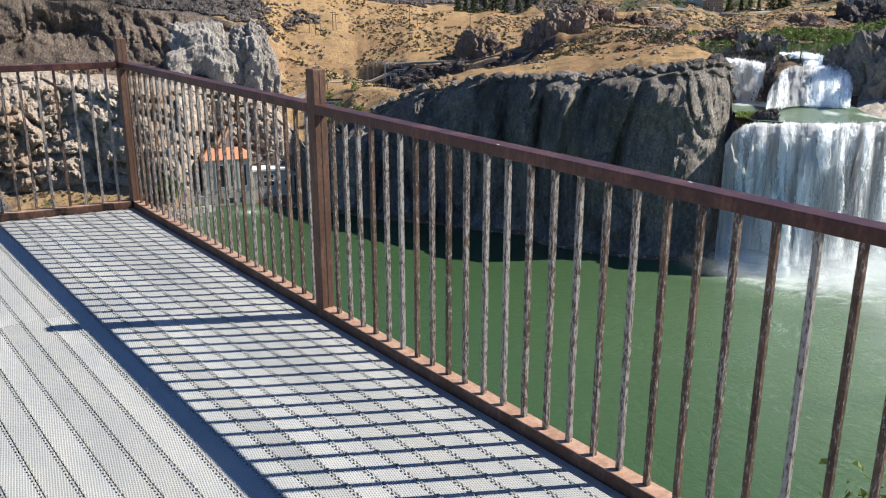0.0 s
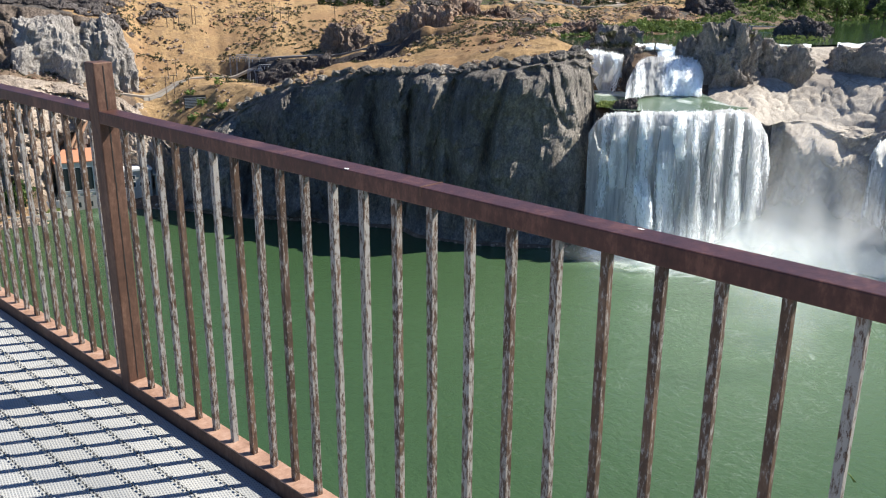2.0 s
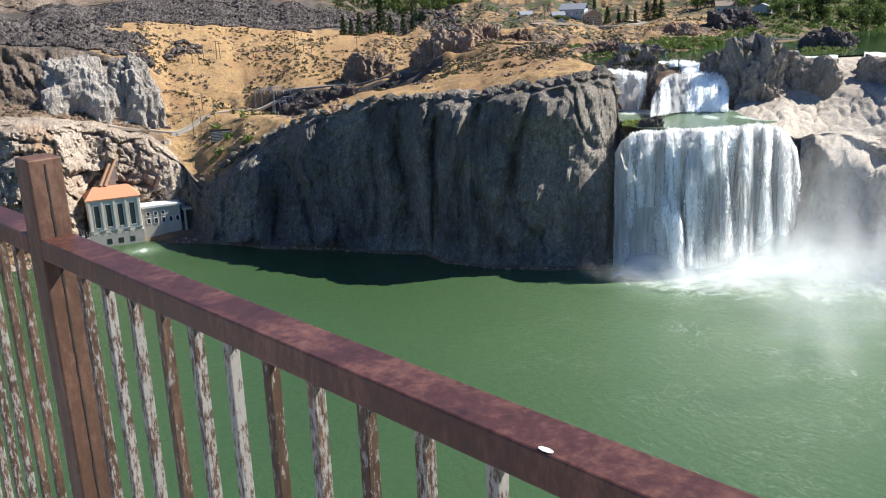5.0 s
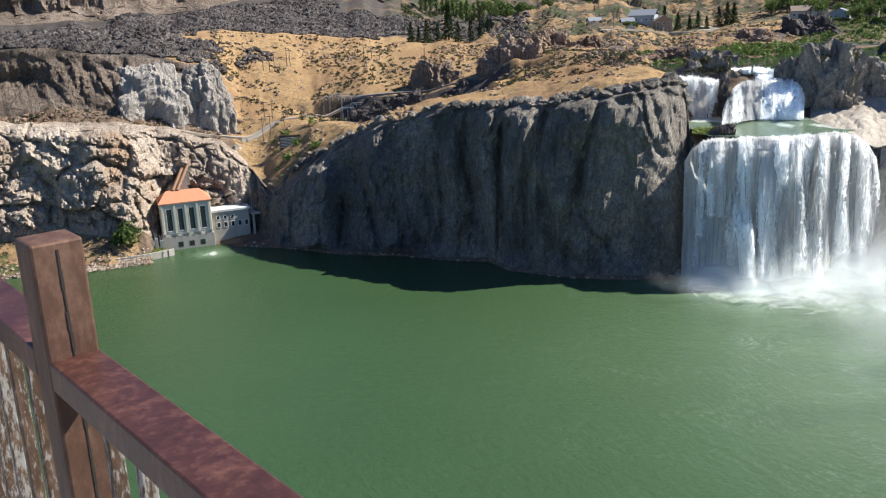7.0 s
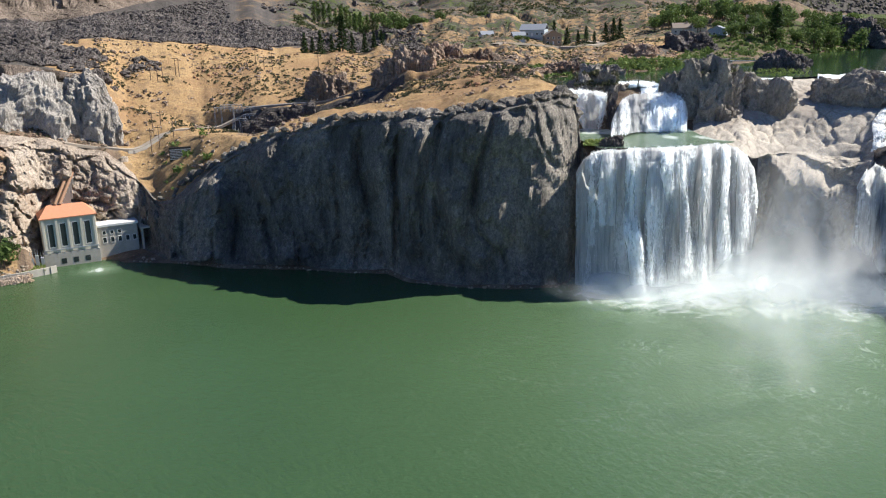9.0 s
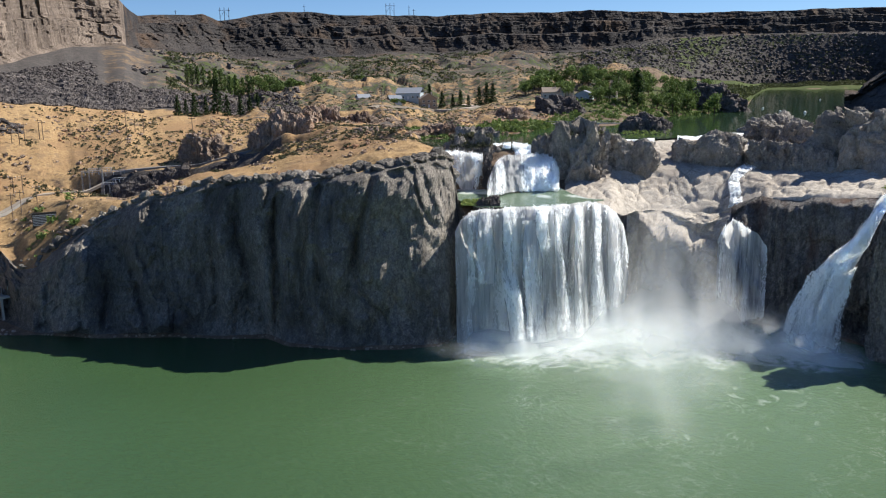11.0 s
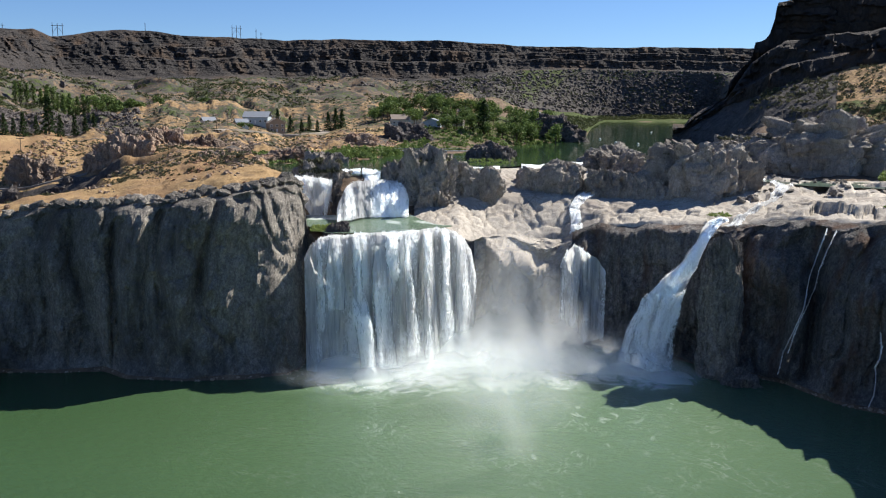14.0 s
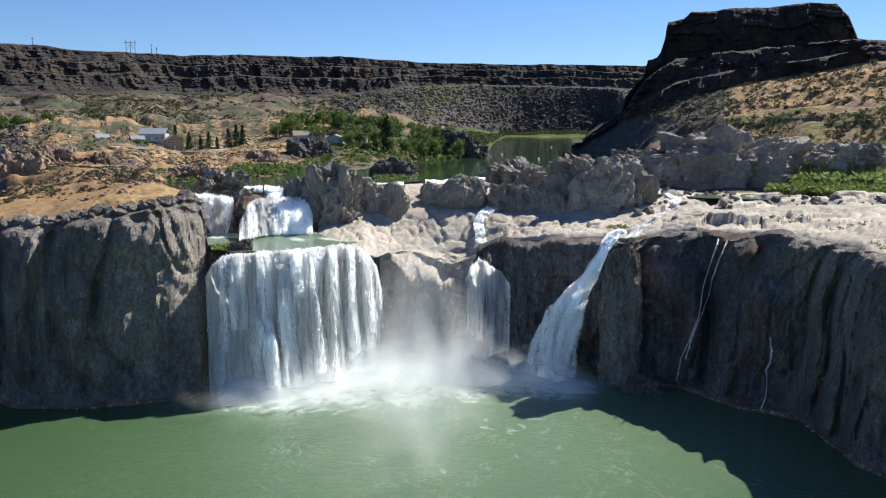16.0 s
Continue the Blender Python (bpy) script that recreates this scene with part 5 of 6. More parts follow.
def run(parent, m, places, rail0, rail1):
    """A stretch of railing along the local y axis."""
    h = POST_W / 2
    bm = bmesh.new()
    box(bm, -h, rail0, RAIL_H - 0.043, h, rail1, RAIL_H, 0.003, m)
    part("handrail", bm, M_rail, parent, "square handrail with worn dark red paint")
    bm = bmesh.new()
    box(bm, -h, rail0, -0.02, h, rail1, 0.048, 0.003, m)
    low = part("bottom_rail", bm, M_post, parent, "dark rusty bottom rail")
    bm = bmesh.new()
    box(bm, -h + 0.002, rail0, 0.046, h - 0.002, rail1, 0.052, 0.001, m)
    part("cap_strip", bm, M_sill, low, "faded tan top of the bottom rail")
    mesh = None
    for y in places:
        bm = bmesh.new()
        b = 0.0095
        if mesh is None:
            box(bm, -b, -b, 0, b, b, RAIL_H - 0.043 - 0.05, 0.0015)
            ob = part("baluster", bm, M_bar, parent, "thin square bar with flaking grey paint")
            mesh = ob.data
        else:
            bm.free()
            ob = new("baluster", mesh)
            ob.parent = parent
            tagged(ob, "thin square bar with flaking grey paint")
        ob.matrix_local = m @ Matrix.Translation((0.003, y, 0.05)) @ Matrix.Rotation(random.uniform(-0.03, 0.03), 4, "Z")


along = Matrix.Translation((RAIL_X, 0, 0))
for y in (NEXT_POST, POST_W / 2, CORNER + POST_W / 2):
    post(along @ Matrix.Translation((0, y, 0)), railing)
# the bars stand a little wider apart away from the post
run(railing, along, [-0.097 - 0.11 * n - 0.008 * max(0, n - 9) for n in range(33)], NEXT_POST + POST_W / 2, 0.0)
far_n = 24
run(railing, along, [POST_W + (CORNER - POST_W - PITCH * (far_n - 1)) / 2 + PITCH * n for n in range(far_n)], POST_W, CORNER)
run(railing, along, [NEXT_POST - POST_W / 2 - 0.1 - PITCH * n for n in range(1, 21)], NEXT_POST - 2.7, NEXT_POST - POST_W / 2)
# the end rail turns off across the deck
turn = Matrix.Translation((RAIL_X, CORNER + POST_W / 2, 0)) @ Matrix.Rotation(radians(90 - 12), 4, "Z")
run(railing, turn, [0.12 + PITCH * n for n in range(22)], POST_W / 2, 2.6)
post(turn @ Matrix.Translation((0, 2.6 + POST_W / 2, 0)), railing)
# small spots of white paint on the handrail
M_white, _nt, _p = material("white_paint_spot", 0.6)
_p.inputs["Base Color"].default_value = (0.8, 0.8, 0.78, 1)
for y, x, size in ((-1.30, -0.044, 1.0), (-2.09, 0.003, 0.8)):
    bm = bmesh.new()
    bmesh.ops.create_circle(bm, cap_ends=True, segments=9, radius=0.006 * size, matrix=Matrix.Translation((x, y, RAIL_H + 0.0012)) @ Matrix.Diagonal((0.7, 1.6, 1, 1)))
    part("paint_spot", bm, M_white, railing, "small white paint spot")

# weld seam across the handrail
bm = bmesh.new()
box(bm, RAIL_X - POST_W / 2 - 0.0008, -1.563, RAIL_H - 0.02, RAIL_X + POST_W / 2 + 0.0008, -1.557, RAIL_H + 0.0008)
part("weld_seam", bm, M_post, railing, "pale worn weld seam")

# deck: tread planks side by side
PLANK = 0.103
deck = empty("deck", Matrix.Identity(4), "lookout deck of pale galvanised tread planks", "deck", "", "structure")


def plank_mesh(length):
    bm = bmesh.new()
    w = PLANK / 2 - 0.0025
    box(bm, -w, 0, -0.004, w, length, 0.0, 0.0)
    box(bm, -w, 0, -0.05, -w + 0.003, length, -0.004, 0.0)
    box(bm, w - 0.003, 0, -0.05, w, length, -0.004, 0.0)
    # toothed edges
    n = int(length / 0.024)
    for k in range(n):
        y = k * length / n
        for sx in (-1, 1):
            x0, x1 = sorted((sx * (w - 0.006), sx * w))
            box(bm, x0, y + 0.004, 0.0, x1, y + 0.015, 0.005, 0.0)
    me = bpy.data.meshes.new("plank")
    bm.to_mesh(me)
    bm.free()
    me.materials.append(M_grating)
    return me


plank_long, plank_short = plank_mesh(3.05), plank_mesh(1.9)
for n in range(38):
    x = -0.030 - PLANK * (n + 1.5)
    y = -5.6 + (0.35 if n > 7 else 0.0)
    slant = (x + 0.1) * -0.212
    for me, long in ((plank_long, 3.05), (plank_long, 3.05), (plank_short, 1.9), (plank_short, 1.9)):
        room = 2.80 + slant - y
        if room < 0.3:
            break
        ob = new("plank", me)
        ob.parent = deck
        ob.location = (x, y, random.uniform(-0.0008, 0.0008))
        ob.scale = (1, min(1.0, room / long), 1)
        y += long + 0.004
# a narrow closing strip beside the railing
bm = bmesh.new()
box(bm, -0.130, -5.6, -0.004, -0.056, 2.8, 0.0)
box(bm, -0.130, -5.6, -0.06, -0.127, 2.8, -0.004)
part("closing_strip", bm, M_grating, deck)
bm = bmesh.new()
for y in (-5, -3.5, -2, -0.5, 1, 2.5):
    box(bm, -4.2, y, -0.3, -0.05, y + 0.1, -0.055)
box(bm, -0.062, -5.6, -0.3, -0.05, 2.85, -0.02)
part("beam", bm, M_frame, deck, "dark steel beams under the planks")

# the lookout's own rock, out of sight below
g = []
for z, x in ((-0.45, -14.0), (-0.45, -0.6), (-6, -0.1), (-40, 1.5), (-90, 6)):
    ys = np.linspace(-60, 12, 60)
    g.append(np.stack([x + 0.5 * vnoise(ys / 3, z / 5, 0, 5) * (x > -1), ys, np.full(60, z) + 0.15 * vnoise(ys, x, 0, 6)], -1))
g = np.array(g)
tagged(new("lookout_rock", mesh_of("lookout_rock", g, grid_faces(*g.shape[:2])[:, ::-1], M_left)), "rock edge under the lookout deck", "rock", "", "structure")

# ---- scattered boulders, stones and scrub ----
def flat_material(name, colour, rough=0.8, metal=0.0, vary=0.25, scale=3.0):
    mat, nt, p = material(name, rough, metal)
    n = noise_tex(nt, place(nt, (scale, scale, scale)), 1.0, 6, 0.65)
    nt.links.new(mix(nt, n, tuple(c * (1 - vary) for c in colour), tuple(min(1, c * (1 + vary)) for c in colour)), p.inputs["Base Color"])
    bump(nt, p, n, 0.3, 0.02)
    return mat


def leaf_material(name, dark, light):
    mat, nt, p = material(name, 0.7, 0, 0.2)
    geo = nt.nodes.new("ShaderNodeNewGeometry")
    info = nt.nodes.new("ShaderNodeObjectInfo")
    f = maths(nt, "ADD", maths(nt, "MULTIPLY", geo.outputs["Random Per Island"], 0.7), maths(nt, "MULTIPLY", info.outputs["Random"], 0.3))
    col = ramp(nt, f, (0.1, dark), (0.9, light))
    nt.links.new(col, p.inputs["Base Color"])
    scatter_through(nt, p, col, 0.3)
    return mat


M_leaf = leaf_material("broad_leaves", (0.05, 0.088, 0.022), (0.19, 0.26, 0.075))
M_leaf_dark = leaf_material("dark_needles", (0.012, 0.03, 0.01), (0.045, 0.075, 0.02))
M_leaf_grey = leaf_material("grey_green_scrub", (0.05, 0.054, 0.03), (0.15, 0.15, 0.085))
M_leaf_scrub = leaf_material("dark_green_scrub", (0.03, 0.042, 0.018), (0.12, 0.135, 0.055))
M_leaf_lime = leaf_material("yellow_green_reeds", (0.13, 0.19, 0.04), (0.33, 0.39, 0.13))
M_leaf_red = leaf_material("dark_red_leaves", (0.04, 0.012, 0.012), (0.1, 0.03, 0.025))
M_bark = flat_material("brown_bark", (0.10, 0.07, 0.05))

ICO_V = np.array([(-1, 1.618, 0), (1, 1.618, 0), (-1, -1.618, 0), (1, -1.618, 0), (0, -1, 1.618), (0, 1, 1.618), (0, -1, -1.618), (0, 1, -1.618), (1.618, 0, -1), (1.618, 0, 1), (-1.618, 0, -1), (-1.618, 0, 1)]) / 1.9
ICO_F = np.array([(0, 11, 5), (0, 5, 1), (0, 1, 7), (0, 7, 10), (0, 10, 11), (1, 5, 9), (5, 11, 4), (11, 10, 2), (10, 7, 6), (7, 1, 8), (3, 9, 4), (3, 4, 2), (3, 2, 6), (3, 6, 8), (3, 8, 9), (4, 9, 5), (2, 4, 11), (6, 2, 10), (8, 6, 7), (9, 8, 1)])


def scatter(n, az0, az1, band, s0, s1, seed, keep=None):
    """Places strewn over a band of the land."""
    g = np.random.default_rng(seed)
    az, s = g.uniform(az0, az1, n), g.uniform(s0, s1, n)
    rows = land[band]
    fi, fj = s * (len(rows) - 1), (az - 5) / 100 * (COLS - 1)
    i, j = np.minimum(fi.astype(int), len(rows) - 2), np.minimum(fj.astype(int), COLS - 2)
    a, b = (fi - i)[:, None], (fj - j)[:, None]
    p = (rows[i, j] * (1 - a) * (1 - b) + rows[i + 1, j] * a * (1 - b) + rows[i, j + 1] * (1 - a) * b + rows[i + 1, j + 1] * a * b)
    if keep is not None:
        p = p[keep(p)]
    return p


def stones(name, label, spots, small, large, mat, seed, category="stones"):
    g = np.random.default_rng(seed)
    n = len(spots)
    size = small + (large - small) * g.random((n, 1, 1)) ** 2.5
    v = ICO_V[None] * (0.65 + 0.6 * g.random((n, 12, 1))) * size * np.array([1, 1, 0.75]) * (0.7 + 0.6 * g.random((n, 1, 3)))
    v = v + spots[:, None] + np.array([0, 0, 0.2]) * size
    f = (ICO_F[None] + 12 * np.arange(n)[:, None, None]).reshape(-1, 3)
    return tagged(new(name, mesh_of(name, v, f, mat)), label, category, "", "stuff")


def tufts(name, label, spots, small, large, mat, seed, leaves=14, tall=0.8, category="scrub"):
    """Low bushes, each a clump of small leaf faces."""
    g = np.random.default_rng(seed)
    n = len(spots)
    size = small + (large - small) * g.random((n, 1, 1)) ** 1.8
    c = g.standard_normal((n, leaves, 3))
    c /= np.linalg.norm(c, axis=-1, keepdims=True)
    c = c * g.random((n, leaves, 1)) ** 0.4 * size * np.array([1, 1, tall])
    c[..., 2] = np.abs(c[..., 2]) + 0.1 * size[..., 0]
    q = g.standard_normal((n, leaves, 4, 3)) * 0.3 * size[..., None]
    v = spots[:, None, None] + c[:, :, None] + q
    f = np.arange(n * leaves * 4).reshape(-1, 4)
    return tagged(new(name, mesh_of(name, v, f, mat)), label, category, "", "stuff")


def patchy(scale, level, seed):
    return lambda p: fbm(p[:, 0] / scale, p[:, 1] / scale, 0, 3, seed) > level


lava = np.concatenate([scatter(6500, 8, 34, 6, 0.0, 1, 1, lambda p: fbm(p[:, 0] / 18, p[:, 1] / 18, 0, 3, 4) > (np.degrees(np.arctan2(p[:, 0], p[:, 1])) - 26) / 5), scatter(9000, 8, 42, 7, 0.1, 1, 2, lambda p: (np.degrees(np.arctan2(p[:, 0], p[:, 1])) < 30) | (fbm(p[:, 0] / 40, p[:, 1] / 40, 0, 3, 5) > -0.1)), scatter(15000, 18, 46, 8, 0, 1, 3), scatter(2500, 20, 34, 9, 0, 0.5, 24)])
stones("lava_boulders", "slope of tumbled dark lava boulders", lava, 0.5, 2.4, M_boulder, 11, "boulders")
stones("talus", "dark talus stones under the canyon wall", np.concatenate([scatter(5000, 64, 86, 9, 0, 1, 21), scatter(1500, 36, 64, 9, 0.3, 1, 22, patchy(70, 0.1, 6))]), 1.0, 4.0, M_boulder, 23, "talus")
loose = np.concatenate([scatter(3000, 26, 52, 6, 0, 1, 4, patchy(16, 0.1, 7)), scatter(900, 28, 56, 3, 0, 1, 5, patchy(10, 0.2, 8)), scatter(1600, 27, 56, 4, 0, 1, 6, patchy(12, 0.1, 9)), scatter(5200, 42, 62, 7, 0, 0.9, 8, patchy(14, -0.05, 10)), scatter(700, 5, 26, 3, 0, 1, 7)])
stones("loose_rocks", "grey and brown rocks strewn over dry grass", loose, 0.2, 1.2, M_brown, 12, "rocks")
edge_rocks = np.concatenate([scatter(420, 40, 56, 3, 0, 0.16, 9), scatter(90, 28, 40, 3, 0, 0.12, 10), scatter(160, 84, 104, 4, 0, 0.7, 13, patchy(14, 0.2, 12))])
stones("edge_rocks", "broken rocks along the cliff edge", edge_rocks, 0.5, 2.8, M_bluff, 14, "rocks")
stones("shore_rocks", "small grey rocks at the river's edge", np.concatenate([scatter(600, 5, 21, 1, 0, 0.4, 15), scatter(120, 25, 56, 1, 0, 0.5, 16), scatter(140, 84, 104, 1, 0, 0.6, 17)]), 0.15, 0.8, M_left, 18, "rocks")
bench_rocks = scatter(900, 78, 90, 4, 0.1, 1, 19, patchy(9, 0.0, 13))
stones("bench_rocks", "tumbled grey rocks on the pale bench", bench_rocks, 0.4, 2.0, M_bluff, 20, "rocks")

sage = np.concatenate([scatter(4200, 26, 55, 6, 0, 1, 31, patchy(18, 0.0, 14)), scatter(2600, 27, 55, 4, 0, 1, 32, patchy(14, 0.05, 15)), scatter(3200, 44, 62, 7, 0.0, 1, 33, patchy(20, -0.05, 16)), scatter(9000, 38, 68, 8, 0, 1, 34, patchy(34, -0.15, 17)), scatter(400, 5, 26, 3, 0, 1, 35), scatter(300, 5, 20, 1, 0.2, 1, 36)])
tufts("sagebrush", "grey-green sagebrush on the dry slopes", sage, 0.25, 1.1, M_leaf_grey, 37, 16)
far_green = np.concatenate([scatter(12000, 38, 70, 9, 0, 0.95, 38, patchy(60, -0.15, 18)), scatter(2600, 66, 86, 9, 0.1, 1, 39, patchy(50, 0.1, 19)), scatter(1600, 75, 82, 8, 0, 1, 40), scatter(900, 74.5, 82.5, 7, 0.8, 1, 141), scatter(900, 72.6, 75.2, 8, 0, 0.6, 142)])
tufts("hillside_scrub", "green scrub on the slopes below the canyon wall", far_green, 0.9, 3.0, M_leaf_scrub, 41, 10)
tufts("bank_scrub", "green bushes along the pool's bank", np.concatenate([scatter(500, 52.5, 62, 7, 0.0, 0.25, 42), scatter(800, 62, 74.3, 7, 0.0, 0.7, 43), scatter(14, 28.8, 32, 3, 0.1, 1, 44)]), 0.8, 2.6, M_leaf, 45, 18)


def patch_on(az0, az1, r0, r1, z0, z1, n, seed):
    g = np.random.default_rng(seed)
    az, t = g.uniform(az0, az1, n), g.random(n)
    r = r0 + (r1 - r0) * t
    return np.stack([EX + r * np.sin(np.radians(az)), EY + r * np.cos(np.radians(az)), z0 + (z1 - z0) * t], -1)


tufts("reeds", "bright green reeds and willows on the wet bench", np.concatenate([patch_on(93.2, 105, 378, 420, -26.5, -23, 2600, 46), patch_on(91.8, 95, 384, 400, -27, -26, 300, 47)]), 0.6, 2.2, M_leaf_lime, 48, 16, 1.0, "reeds")
tufts("willows", "green willow bushes behind the reeds", patch_on(93.6, 105, 400, 436, -24, -19, 700, 49), 1.0, 3.0, M_leaf_lime, 50, 22, 1.1, "willows")
tufts("ledge_grass", "yellow-green grass on the wet ledges", np.concatenate([scatter(260, 91, 104, 3, 0.05, 0.5, 51, patchy(8, 0.1, 20)), patch_on(56.4, 58.4, 292, 302, -40.8, -40.2, 160, 52), patch_on(82.2, 83.4, 312, 318, -36, -35.5, 50, 53), patch_on(66.8, 69.8, 398, 408, -26, -23.5, 160, 54)]), 0.3, 1.0, M_leaf_lime, 55, 12, 0.7, "grass")
tufts("mesa_scrub", "dry grey-green scrub on the mesa's slope", np.random.default_rng(9).permutation(np.concatenate([mesa_rows[0][4:-2, 90:].reshape(-1, 3), mesa_rows[1][2:-2, 60:].reshape(-1, 3)]))[:1700], 0.7, 2.4, M_leaf_grey, 56)
rock_tops = np.concatenate([patch_on(63.0, 65.5, 328, 334, -19.6, -19.2, 26, 57), patch_on(79, 83, 356, 370, -17.6, -17, 60, 58), patch_on(82.5, 86, 430, 440, -14.0, -13.2, 60, 59), patch_on(55.8, 58.4, 324, 332, -24, -19.6, 120, 60)])
tufts("rock_top_scrub", "green and brown scrub on top of the rocks", rock_tops, 0.5, 1.6, M_leaf_grey, 61, 16)


# ---- trees ----
def tree(kind, seed):
    """A tree of unit height: trunk with limbs, and a crown of many small leaf faces."""
    g = np.random.default_rng(seed)
    root = empty("tree", Matrix.Identity(4), "", "tree")
    bm = bmesh.new()
    bar(bm, (0, 0, -0.06), (0.01, 0, 0.45), 0.022, 0.014, 7)
    bar(bm, (0.01, 0, 0.44), (0, 0.01, 0.88), 0.014, 0.004, 6)
    mat, n = {"broad": (M_leaf, 520), "poplar": (M_leaf, 420), "conifer": (M_leaf_dark, 460), "red": (M_leaf_red, 380), "dark": (M_leaf_dark, 480)}[kind]
    if kind in ("poplar", "dark"):
        z = g.random(n) ** 0.85 * 0.93 + 0.07
        w = 0.13 * np.sin(np.pi * np.clip(z * 0.9 + 0.08, 0, 1)) ** 0.7
        a, q = g.random(n) * 6.283, np.sqrt(g.random(n))
        c = np.stack([w * q * np.cos(a), w * q * np.sin(a), z], -1)
        leaf = 0.026
    elif kind == "conifer":
        z = g.random(n) ** 1.2 * 0.92 + 0.08
        tier = 0.75 + 0.25 * np.cos(z * 55)
        w = 0.24 * (1.02 - z) * tier + 0.01
        a, q = g.random(n) * 6.283, g.random(n) ** 0.4
        c = np.stack([w * q * np.cos(a), w * q * np.sin(a), z - 0.05 * q * (1 - z)], -1)
        leaf = 0.026
    else:
        lobes = [(g.uniform(-0.24, 0.24), g.uniform(-0.24, 0.24), g.uniform(0.38, 0.82), g.uniform(0.13, 0.24)) for _ in range(9)]
        parts = []
        for lx, ly, lz, lr in lobes:
            d = g.standard_normal((n // 9, 3))
            d /= np.linalg.norm(d, axis=-1, keepdims=True)
            parts.append(np.array([lx, ly, lz]) + d * lr * g.random((n // 9, 1)) ** 0.3 * np.array([1, 1, 0.85]))
            bar(bm, (0.005, 0, g.uniform(0.2, 0.4)), (lx * 0.8, ly * 0.8, lz), 0.009, 0.003, 5)
        c = np.concatenate(parts)
        n = len(c)
        leaf = 0.03
    part("trunk", bm, M_bark, root)
    v = c[:, None] + g.standard_normal((n, 4, 3)) * leaf
    crown = new("crown", mesh_of("crown", v, np.arange(n * 4).reshape(-1, 4), mat))
    crown.parent = root
    return root


masters = {k: [tree(k, s + i) for i in range(m)] for k, m, s in (("broad", 3, 70), ("poplar", 2, 80), ("conifer", 2, 90), ("red", 1, 95), ("dark", 1, 97))}
TREE_WORDS = {"broad": "round green broadleaf tree in full summer leaf", "poplar": "slender green poplar tree in a row", "conifer": "dark green conifer tree among dry grass", "red": "round dark red-leaved garden tree", "dark": "tall narrow dark evergreen tree among houses"}
used = set()


def plant(kind, az, r, z, height, spread=1.0, label="", group=""):
    g = random.choice(masters[kind])
    m = Matrix.Translation(at(az, r, z)) @ Matrix.Rotation(random.uniform(0, 6.28), 4, "Z") @ Matrix.Diagonal((height * spread, height * spread, height, 1))
    if g in used:
        ob = copy_thing(g, Matrix.Identity(4))
    else:
        ob = g
        used.add(g)
    ob.matrix_world = m
    return tagged(ob, label or TREE_WORDS[kind], "tree", group or "trees in the valley")


rt = random.Random(8)
for n in range(92):
    az = rt.uniform(60.4, 72.8)
    r = rt.uniform(575, 740) if az > 62.6 else rt.uniform(640, 740)
    plant("broad", az, r, floor_z(az, r) - 0.3, rt.uniform(9, 17), rt.uniform(0.9, 1.25), "", "garden trees by the pool")
for az, r, h in ((61.6, 690, 17), (63.6, 700, 19), (64.5, 705, 21), (65.4, 710, 18), (68.4, 690, 15), (69.4, 700, 15), (66.2, 720, 16)):
    plant("broad", az, r, floor_z(az, r) - 0.3, h, 1.15, "large green broadleaf tree behind the houses", "garden trees by the pool")
plant("dark", 67.7, 590, floor_z(67.7, 590) - 0.3, 23, 1.3)
plant("dark", 67.0, 600, floor_z(67, 600) - 0.3, 12, 1.5)
plant("red", 69.8, 690, floor_z(69.8, 690) - 0.3, 9, 1.3)
for n in range(22):
    az = 39.2 + n * 0.33 + rt.uniform(-0.1, 0.1)
    r = 800 + rt.uniform(-25, 25)
    plant("poplar" if n < 13 else "broad", az, r, floor_z(az, r) - 0.3, rt.uniform(13, 19), 1.1, "", "grove below the canyon wall")
for n in range(26):
    az, r = rt.uniform(40, 50), rt.uniform(745, 860)
    plant("broad", az, r, floor_z(az, r) - 0.3, rt.uniform(8, 14), 1.4, "", "grove below the canyon wall")
for az, r, h in ((38.5, 492, 11), (39.0, 498, 9), (39.5, 495, 13), (40.9, 505, 20), (40.2, 500, 10), (41.5, 498, 12), (42.3, 500, 11), (42.9, 497, 9), (43.4, 503, 9)):
    plant("conifer", az, r, floor_z(az, r) - 0.3, h, 1.25, "", "conifers on the dry hillside")
for az, r, h in ((52.1, 585, 7), (52.7, 588, 6), (55.9, 610, 9), (56.4, 612, 11), (56.9, 610, 9), (55.2, 640, 12), (54.4, 650, 13), (57.6, 615, 13), (58.1, 612, 15), (58.5, 616, 13), (53.2, 640, 10)):
    plant("conifer" if h > 8 else "broad", az, r, floor_z(az, r) - 0.3, h, 1.35, "", "trees round the hill houses")
plant("broad", 19.4, 338, -84, 20, 0.8, "green leafy tree on the lawn by the power house", "shore trees")
plant("broad", 18.3, 342, -83, 5, 1.4, "low green tree on the shore", "shore trees")
plant("broad", 32.2, 352, -52, 5, 1.4, "low green tree by the stone wall", "shore trees")

